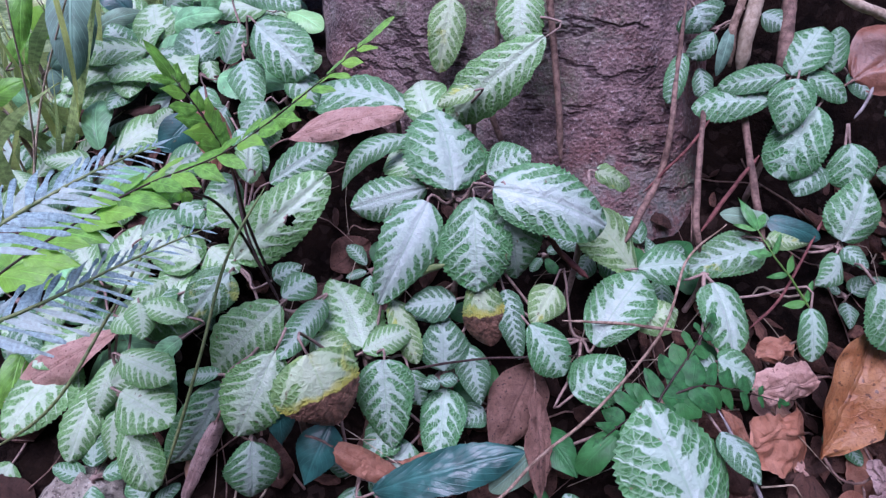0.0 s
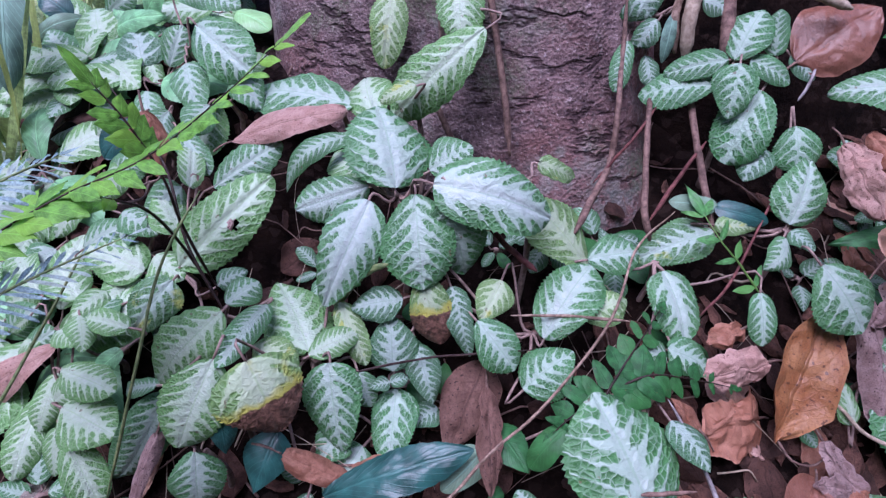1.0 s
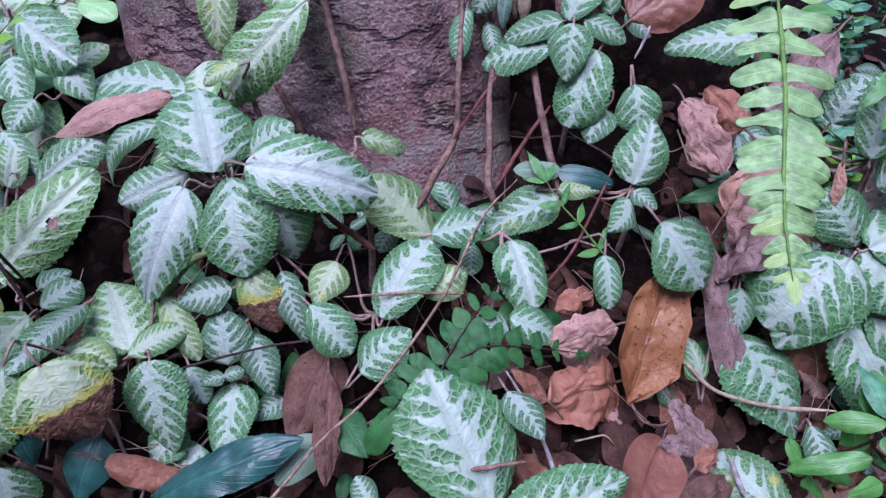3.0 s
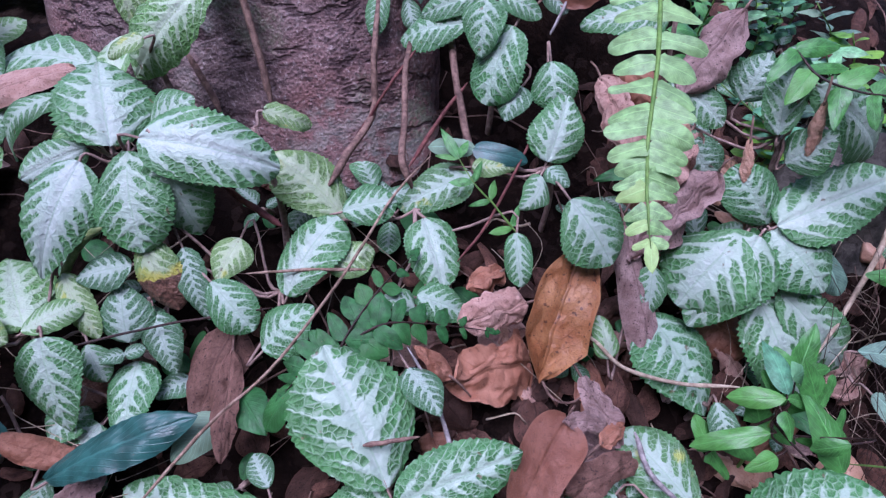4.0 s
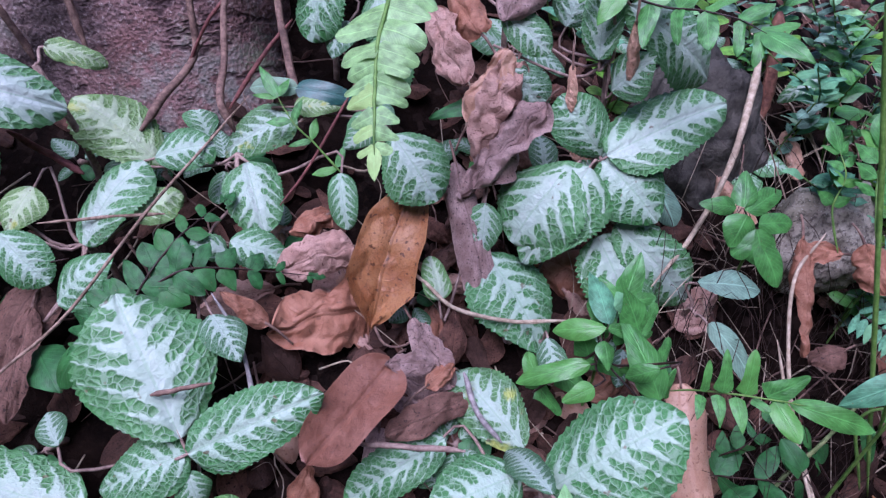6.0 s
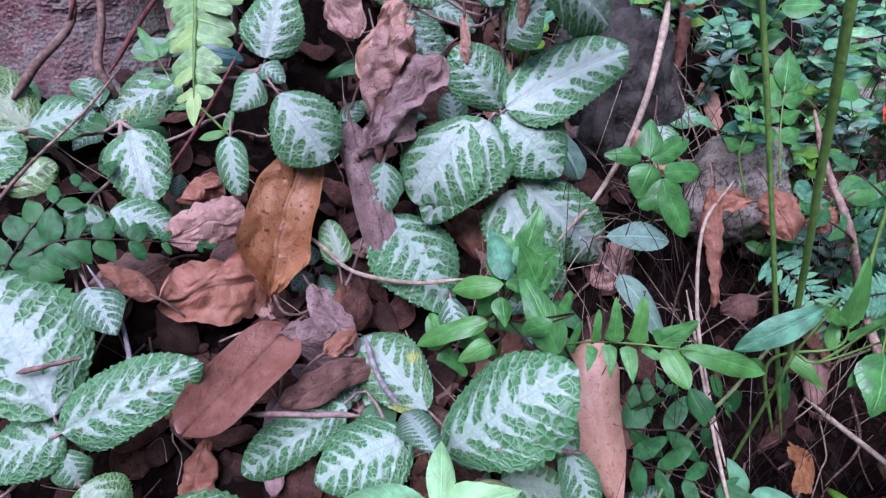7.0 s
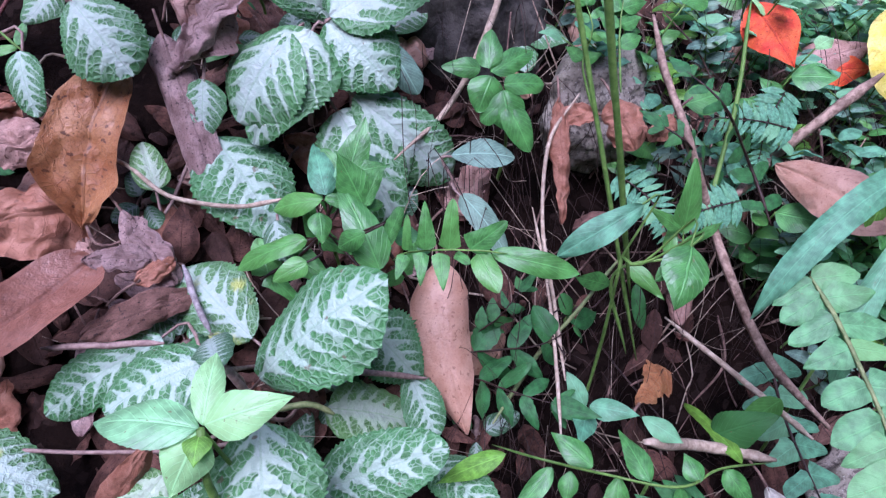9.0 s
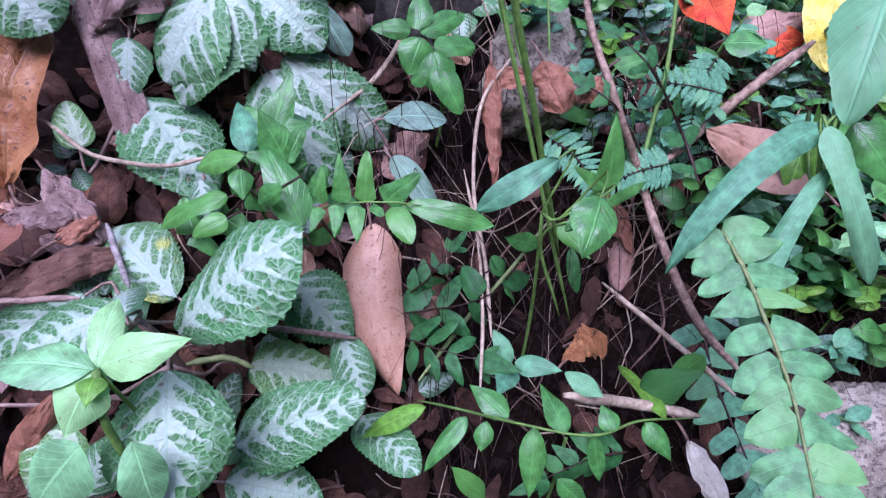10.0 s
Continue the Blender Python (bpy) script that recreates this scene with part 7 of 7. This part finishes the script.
rod("root", [(0.318, 0.489, 0.763), (0.313, 0.463, 0.722), (0.312, 0.446, 0.685)], 0.006, 0.007, "root", "brown root behind the rosette", "root", rough=0.06)
rod("root", [(0.039, 0.482, 0.649), (0.050, 0.473, 0.626), (0.062, 0.462, 0.596)], 0.003, 0.0034, "root", "short root on the trunk", "root")
rod("root", [(0.082, 0.328, 0.580), (0.101, 0.332, 0.556), (0.121, 0.325, 0.541)], 0.0026, 0.003, "redroot", "red-brown root end on the bank", "root")
rod("twig", [(0.262, 0.301, 0.503), (0.292, 0.316, 0.530), (0.336, 0.361, 0.574), (0.354, 0.376, 0.593)], 0.0013, 0.0011, "redroot", "thin dark reddish stem", "twig")
rod("twig", [(0.338, 0.441, 0.756), (0.373, 0.433, 0.744), (0.402, 0.426, 0.734)], 0.004, 0.0045, "straw", "pale stick above the litter", "twig")
rod("twig", [(0.367, 0.410, 0.659), (0.374, 0.413, 0.670), (0.386, 0.426, 0.684)], 0.0012, 0.0016, "greywood", "grey twig end on the bank", "twig")
rod("twig", [(0.385, 0.187, 0.397), (0.389, 0.161, 0.379), (0.398, 0.127, 0.383)], 0.0024, 0.002, "greywood", "grey-mauve stalk over a leaf", "twig")
rod("twig", [(0.296, 0.148, 0.387), (0.330, 0.137, 0.387), (0.371, 0.124, 0.386)], 0.002, 0.0022, "pinkstem", "pale mauve stalk on the bank", "twig")
rod("twig", [(0.425, 0.070, 0.358), (0.448, 0.069, 0.355), (0.462, 0.065, 0.343)], 0.0022, 0.0018, "stem", "pale green leaf stalk", "leaf stalk")
rod("twig", [(0.440, 0.081, 0.361), (0.473, 0.094, 0.347), (0.536, 0.106, 0.297)], 0.002, 0.0022, "pinkstem", "mauve runner between plants", "runner")
rod("twig", [(-0.140, 0.299, 0.527), (-0.168, 0.328, 0.577), (-0.191, 0.374, 0.634), (-0.238, 0.417, 0.685)], 0.0016, 0.001, "darkstem", "dark wiry fern stem", "fern stem")
rod("twig", [(-0.402, 0.261, 0.398), (-0.292, 0.216, 0.498), (-0.257, 0.257, 0.549), (-0.233, 0.304, 0.591)], 0.0014, 0.001, "stem", "thin green climbing stem", "plant stem")
rod("twig", [(-0.229, 0.211, 0.417), (-0.186, 0.229, 0.525), (-0.169, 0.276, 0.587), (-0.146, 0.322, 0.627)], 0.0014, 0.001, "stem", "thin green climbing stem", "plant stem")
rod("dry_splinter", [(0.172, 0.168, 0.449), (0.194, 0.166, 0.452), (0.212, 0.166, 0.452)], 0.0022, 0.001, "root", "thin dry brown splinter on a leaf", "twig")

boulder("stone", (-0.318, 0.235, 0.350), (0.042, 0.040, 0.044), "pale weathered stone low on the bank", 8.0)

rod("root", [(0.755, 0.390, 0.593), (0.750, 0.374, 0.545), (0.737, 0.353, 0.498)], 0.0075, 0.0055, "redbark", "flat strip of reddish-brown bark on the stump", "bark", n=24, rough=0.10)
p = herb("episcia_plant", (0.813, 0.358, 0.480), "pale silver leaf curled over beside the stump", "plant", "silver-leaved plants")
n = (0.813, 0.358, 0.480)
leaf(p, n, (0.804, 0.371, 0.528), (0.765, 0.369, 0.510), 0.031, (-0.3, -0.75, 0.6), "silver", arch=0.25, curl=0.5)

# ---- bare twigs tangled over the far side of the hollow ----
tangle = random.Random(41)
for k in range(22):
    x, y = tangle.uniform(0.66, 1.02), tangle.uniform(0.10, 0.34)
    turn, reach = tangle.uniform(0, math.tau), tangle.uniform(0.06, 0.16)
    foot = on_ground(x, y, 0.002)
    end = on_ground(x + math.cos(turn) * reach, y + math.sin(turn) * reach * 0.6, tangle.uniform(0.01, 0.10))
    knee = (foot + end) / 2 + Vector((tangle.uniform(-0.02, 0.02), tangle.uniform(-0.02, 0.01), tangle.uniform(0.0, 0.03)))
    wide = tangle.uniform(0.0007, 0.0019)
    rod("twig", [foot, knee, end], wide, wide * 0.6, tangle.choice(["twig", "straw", "root"]), "thin bare brown twig tangled over the bank", "twig", group="twigs in the hollow")

# ---- stones ----
boulder("stump", (0.665, 0.375, 0.44), (0.085, 0.06, 0.13), "old grey-brown stump overgrown by roots", 2.0, "oldwood")
boulder("stone", (0.755, 0.262, 0.41), (0.052, 0.04, 0.055), "rough grey stone under roots", 5.0)
boulder("stone", (1.18, 0.42, 0.38), (0.16, 0.12, 0.08), "pale grey stone beside the bank", 11.0)
boulder("stone", (0.93, -0.06, 0.13), (0.09, 0.08, 0.07), "grey-white lichened stone in the hollow", 14.0)


# ---- leaf litter, rootlets, grass ----
def joined(name, pieces, mat, label, category):
    """Many small blades or stems, too many to count, as one mesh."""
    verts, faces, uv1, uv2, at = [], [], [], [], 0
    for v, f, l, q in pieces:
        verts.append(v)
        faces += [tuple(i + at for i in g) for g in f]
        uv1.append(l)
        uv2.append(q)
        at += len(v)
    me = mesh_of(name, np.concatenate(verts), faces, mat, True, (("leaf", np.concatenate(uv1)), ("plan", np.concatenate(uv2))))
    return single(name, me, label, category, kind="stuff")


rnd = random.Random(11)


def spot(x0, x1, y0, y1):
    return rnd.uniform(x0, x1), rnd.uniform(y0, y1)


SLOPE = Vector((0.0, -0.59, 0.81))
pieces = []
for k in range(1500):
    x, y = spot(-0.75, 1.25, -0.22, 0.62) if k < 1000 else spot(0.18, 0.62, 0.05, 0.5)
    size = rnd.uniform(0.012, 0.05)
    if 0.12 < x < 0.42 and y > 0.35 and k % 6:
        continue
    b = on_ground(x, y, rnd.uniform(0.002, 0.016))
    d = Vector((rnd.uniform(-1, 1), rnd.uniform(-1, 1), 0))
    d.z = d.y * 0.73 + rnd.uniform(-0.3, 0.3)
    d.normalize()
    f = SLOPE + Vector((rnd.uniform(-0.6, 0.6), rnd.uniform(-0.6, 0.6), rnd.uniform(-0.2, 0.4)))
    pieces.append(blade(b, b + d * size, size * rnd.uniform(0.35, 0.8), f, rnd.uniform(-0.05, 0.15), rnd.uniform(0.2, 1.6), rnd.choice(["oval", "ovate", "lance"]), 0.0, 0.01, 0.14, rnd.uniform(-0.8, 0.8), 11, 7, 5000 + k, raw=True))
joined("leaf_litter", pieces, "litter", "brown crumbled leaf litter over the soil", "leaf litter")

pieces = []
for k in range(420):
    x, y = spot(-0.6, 1.15, -0.2, 0.6)
    size = rnd.uniform(0.03, 0.13)
    a = rnd.uniform(0, math.tau)
    line = []
    for i in range(4):
        q = on_ground(x + math.cos(a) * size * i / 3, y + math.sin(a) * size * i / 3, rnd.uniform(0.003, 0.02))
        line.append(q + Vector((rnd.uniform(-0.1, 0.1), rnd.uniform(-0.1, 0.1), 0)) * size)
    r = rnd.uniform(0.0004, 0.0014)
    pieces.append(tube(line, r, r * 0.6, "twig", 9, 5, 0.15, k, raw=True))
joined("rootlets", pieces[:260], "root", "tangle of thin brown rootlets on the soil", "roots")
joined_pieces = pieces[260:]
joined("dry_stalks", joined_pieces, "straw", "scattered thin straw-coloured dry stalks", "dry stalks")

pieces = []
for k in range(330):
    x, y = rnd.uniform(0.56, 1.05), rnd.uniform(0.0, 0.3)
    top = on_ground(x, y, rnd.uniform(0.03, 0.13))
    foot = on_ground(x + rnd.uniform(-0.05, 0.05), y - rnd.uniform(0.01, 0.06), -0.003)
    mid = (top + foot) / 2 + Vector((rnd.uniform(-0.03, 0.03), rnd.uniform(-0.04, 0.0), rnd.uniform(-0.01, 0.03)))
    r = rnd.uniform(0.0002, 0.00042)
    pieces.append(tube([on_ground(x, y + 0.02, -0.003), top, mid, foot], r, r * 0.7, "twig", 12, 5, 0.15, k, raw=True))
joined("fine_roots", pieces, "darkroot", "fine hanging roots in the hollow", "roots")


pieces = []
for k in range(310):
    x, y = (rnd.uniform(0.58, 0.90), rnd.uniform(0.10, 0.27)) if k < 30 else (rnd.uniform(0.62, 1.1), rnd.uniform(0.18, 0.45)) if k < 150 else (rnd.uniform(-0.5, 1.1), rnd.uniform(-0.1, 0.45))
    a = rnd.uniform(0, math.tau)
    s = rnd.uniform(0.03, 0.10)
    p0 = on_ground(x, y, rnd.uniform(-0.003, 0.02))
    p2 = on_ground(x + math.cos(a) * s, y + math.sin(a) * s, rnd.uniform(0.005, 0.06))
    p1 = (p0 + p2) / 2 + Vector((rnd.uniform(-0.02, 0.02), rnd.uniform(-0.02, 0.01), rnd.uniform(0.0, 0.025)))
    w = rnd.uniform(0.0002, 0.0005)
    pieces.append(tube([p0, p1, p2], w, w * 0.7, "straw", 9, 5, 0.1, k, raw=True))
joined("dry_stems", pieces, "straw", "thin pale dry stems tangled over the soil", "dry stems")


# ---- loose dead leaves on the soil ----
dead_kinds = [("rust", "dry rust-brown leaf on the soil"), ("pink", "pale pinkish dry leaf on the soil"), ("umber", "dark brown rotting leaf on the soil"), ("mauve", "grey-mauve brittle leaf on the soil"), ("tan", "tan dry leaf on the soil")]
for k in range(130):
    x, y = spot(0.22, 0.60, 0.10, 0.46) if k < 50 else spot(-0.45, 0.95, 0.0, 0.5) if k < 84 else spot(0.66, 1.10, 0.05, 0.40)
    mat, text = rnd.choice(dead_kinds) if k < 84 else dead_kinds[(0, 2, 1, 2, 4)[k % 5]]
    if 0.10 < x < 0.42 and y > 0.34:
        continue
    size = rnd.uniform(0.035, 0.075)
    b = on_ground(x, y, rnd.uniform(0.006, 0.022))
    a = rnd.uniform(0, math.tau)
    d = Vector((math.cos(a), math.sin(a), math.sin(a) * 0.73 + rnd.uniform(-0.15, 0.2))).normalized()
    f = SLOPE + Vector((rnd.uniform(-0.4, 0.4), rnd.uniform(-0.4, 0.4), rnd.uniform(-0.1, 0.3)))
    wide, roll, rumple, form = size * rnd.uniform(0.4, 0.75), rnd.uniform(0.3, 1.6), rnd.uniform(0.08, 0.2), rnd.choice(["blunt", "ovate", "oval"])
    if 0.58 < x < 0.88 and y < 0.17:
        continue
    dry("dead_leaf", b, b + d * size, wide, f, mat, text, roll, rumple, 0.06, form)


# ---- small seedlings under the larger leaves ----
def seedling_plant(x, y, count, size, mats):
    c = on_ground(x, y, rnd.uniform(0.012, 0.03))
    p = herb("episcia_plant", c, "small young silver-veined seedling low on the soil", "plant", "silver-leaved plants")
    a0 = rnd.uniform(0, math.tau)
    for i in range(count):
        a = a0 + math.tau * i / count + rnd.uniform(-0.3, 0.3)
        d = Vector((math.cos(a), math.sin(a), math.sin(a) * 0.6 + rnd.uniform(-0.1, 0.35))).normalized()
        s = size * rnd.uniform(0.7, 1.2)
        b = c + d * s * 0.25
        leaf(p, c, b, b + d * s, s * rnd.uniform(0.6, 0.75), (rnd.uniform(-0.2, 0.2), -0.5, 0.85), rnd.choice(mats), rnd.uniform(0.03, 0.12), rnd.uniform(0.2, 0.5), thick=0.0009)


for k in range(34):
    x, y = spot(-0.45, 0.62, 0.05, 0.42)
    seedling_plant(x, y, rnd.randint(3, 5), rnd.uniform(0.02, 0.04), ["young", "feather", "young", "deep"])
for k in range(10):
    x, y = spot(0.45, 0.72, 0.33, 0.58)
    seedling_plant(x, y, rnd.randint(4, 6), rnd.uniform(0.03, 0.055), ["silver", "silver", "young", "plain"])
for k in range(34):
    x, y = spot(-0.78, -0.16, 0.27, 0.78)
    seedling_plant(x, y, rnd.randint(3, 5), rnd.uniform(0.05, 0.085), ["pale", "silver", "pale", "young", "mint"])


# ---- small herbs in the hollow ----
def herb_sprig(mat, n, height, size, shape, label, wide):
    """An upright sprig with leaves in pairs, standing at the origin."""
    p = thing("herb", (0, 0, 0), label, "herb", "small herbs in the hollow")
    line = [(0, 0, -0.008), (rnd.uniform(-0.2, 0.2) * height, -0.15 * height, height * 0.5), (rnd.uniform(-0.4, 0.4) * height, -0.4 * height, height)]
    part("stem", tube(line, 0.0011, 0.0007, "greenstem", 10, 5, 0.1, tick()), p)
    pts = smooth_line(line, 20)
    for i in range(n):
        f = 0.3 + 0.7 * i / max(1, n - 1)
        at = pts[int(f * 19)]
        a = i * 2.4 + rnd.uniform(-0.4, 0.4)
        d = Vector((math.cos(a), math.sin(a) * 0.8 - 0.25, rnd.uniform(-0.1, 0.5))).normalized()
        s = size * rnd.uniform(0.7, 1.25)
        part("leaf", blade(at, at + d * s, s * wide * rnd.uniform(0.85, 1.15), (d.x * -0.3, -0.45, 0.9), rnd.uniform(0.02, 0.12), rnd.uniform(0.1, 0.5), shape, 0.08, 0.01, 0.03, rnd.uniform(-0.3, 0.3), 13, 7, tick(), mat), p)
    return p


kinds = [
    herb_sprig("plain", 9, 0.10, 0.026, "ovate", "small herb with rounded bright green leaves", 0.62),
    herb_sprig("plain", 10, 0.11, 0.027, "lance", "small herb with green toothed pointed leaves", 0.5),
    herb_sprig("dull", 12, 0.09, 0.024, "lance", "small herb with grey-green narrow leaves", 0.45),
    herb_sprig("mint", 9, 0.12, 0.032, "lance", "soft herb with pale green pointed leaves", 0.42),
    herb_sprig("deep", 14, 0.12, 0.020, "ovate", "sprig with many tiny dark leaves", 0.7),
    herb_sprig("lime", 7, 0.07, 0.024, "ovate", "small herb with yellow-green leaves", 0.6),
    herb_sprig("sage", 13, 0.12, 0.026, "lance", "small herb with grey-green leaflets", 0.55),
]
spread = [0, 1, 6, 2, 6, 3, 4, 6, 2, 5, 2, 3]
for k in range(300):
    if k < 210:
        x, y = spot(0.74, 1.25, 0.06, 0.45)
    elif k < 265:
        x, y = spot(0.92, 1.20, -0.16, 0.10)
    elif k < 280:
        x, y = spot(0.54, 0.74, -0.12, -0.02)
    elif k < 288:
        x, y = spot(0.50, 0.75, 0.40, 0.62)
    else:
        x, y = spot(0.50, 0.75, 0.40, 0.62)
    if x < 0.88 and y < 0.19 and 7 <= k < 265:
        continue
    src = kinds[spread[rnd.randrange(len(spread))]]
    g = on_ground(x, y)
    m = Matrix.Translation(g) @ Matrix.Rotation(rnd.uniform(-0.9, 0.9), 4, "Z") @ Matrix.Scale(rnd.uniform(0.7, 1.25), 4)
    if k < 7:
        src = kinds[k]
        src.matrix_basis = m
    else:
        made = copy_thing(src, Matrix.Translation(g) @ Matrix.Rotation(rnd.uniform(-0.9, 0.9), 4, "Z"))


# ---- grass and distant greenery beyond the bank ----
pieces = []
for k in range(420):
    x, y = spot(-1.15, -0.42, 0.45, 1.3)
    b = on_ground(x, y, -0.004)
    h = rnd.uniform(0.08, 0.30)
    d = Vector((rnd.uniform(-0.6, 0.6), rnd.uniform(-0.7, 0.2), 1.0)).normalized()
    pieces.append(blade(b, b + d * h, rnd.uniform(0.004, 0.012), (rnd.uniform(-1, 1), -0.8, 0.3), rnd.uniform(0.05, 0.2), 0.3, "lance", 0.0, 0.0, 0.0, rnd.uniform(-1, 1), 10, 3, 9000 + k, raw=True))
joined("grass", pieces, "grass", "tuft of bright green grass beyond the bank", "grass")
stems = random.Random(23)
pieces = []
for k in range(70):
    x, y = stems.uniform(-0.95, -0.42), stems.uniform(0.42, 0.95)
    foot = on_ground(x, y, -0.003)
    tall = stems.uniform(0.10, 0.32)
    end = foot + Vector((stems.uniform(-0.5, 0.5), stems.uniform(-0.4, 0.3), 1.0)) * tall
    bow = (foot + end) / 2 + Vector((stems.uniform(-0.03, 0.03), stems.uniform(-0.03, 0.03), 0.0))
    wide = stems.uniform(0.0006, 0.0016)
    pieces.append(tube([foot, bow, end], wide, wide * 0.6, "straw", 9, 5, 0.1, k, raw=True))
joined("dry_grass", pieces, "straw", "pale brown dry stems standing in the grass", "dry grass")
pieces = []
for k in range(2600):
    if k < 1900:
        x, y = rnd.uniform(-5.0, -0.7), rnd.uniform(1.2, 5.0)
    else:
        x, y = rnd.uniform(1.2, 4.0), rnd.uniform(0.6, 4.0)
    b = on_ground(x, y, rnd.uniform(0.0, 0.5) * rnd.random())
    s = rnd.uniform(0.05, 0.16)
    d = Vector((rnd.uniform(-1, 1), rnd.uniform(-1, 0.4), rnd.uniform(-0.3, 0.8))).normalized()
    pieces.append(blade(b, b + d * s, s * rnd.uniform(0.3, 0.6), (rnd.uniform(-0.5, 0.5), -0.5, 0.8), 0.08, 0.4, "ovate", 0.0, 0.0, 0.0, 0.0, 7, 5, 20000 + k, raw=True))
joined("undergrowth", pieces, "far", "green undergrowth further off, paled to look brightly lit", "undergrowth")


# ---- an unseen dark wall added behind the path to block low sky light ----
hv = []
for j in range(14):
    for i in range(60):
        a = radians(-205 + 230 * i / 59)
        q = Vector((math.cos(a) * 2.2, math.sin(a) * 2.2, j * 0.45))
        rad = 1.75 + 0.30 * noise.noise(q) + 0.12 * noise.noise(q * 3.1)
        hv.append((0.3 + rad * 1.3 * math.cos(a), 0.1 + rad * math.sin(a), -0.6 + 2.9 * j / 13))
single("backdrop_hedge", mesh_of("sky_screen", hv, grid_faces(14, 60), "sky_screen"), "unseen dark green wall behind the path, blocking low sky light", "backdrop", kind="structure")
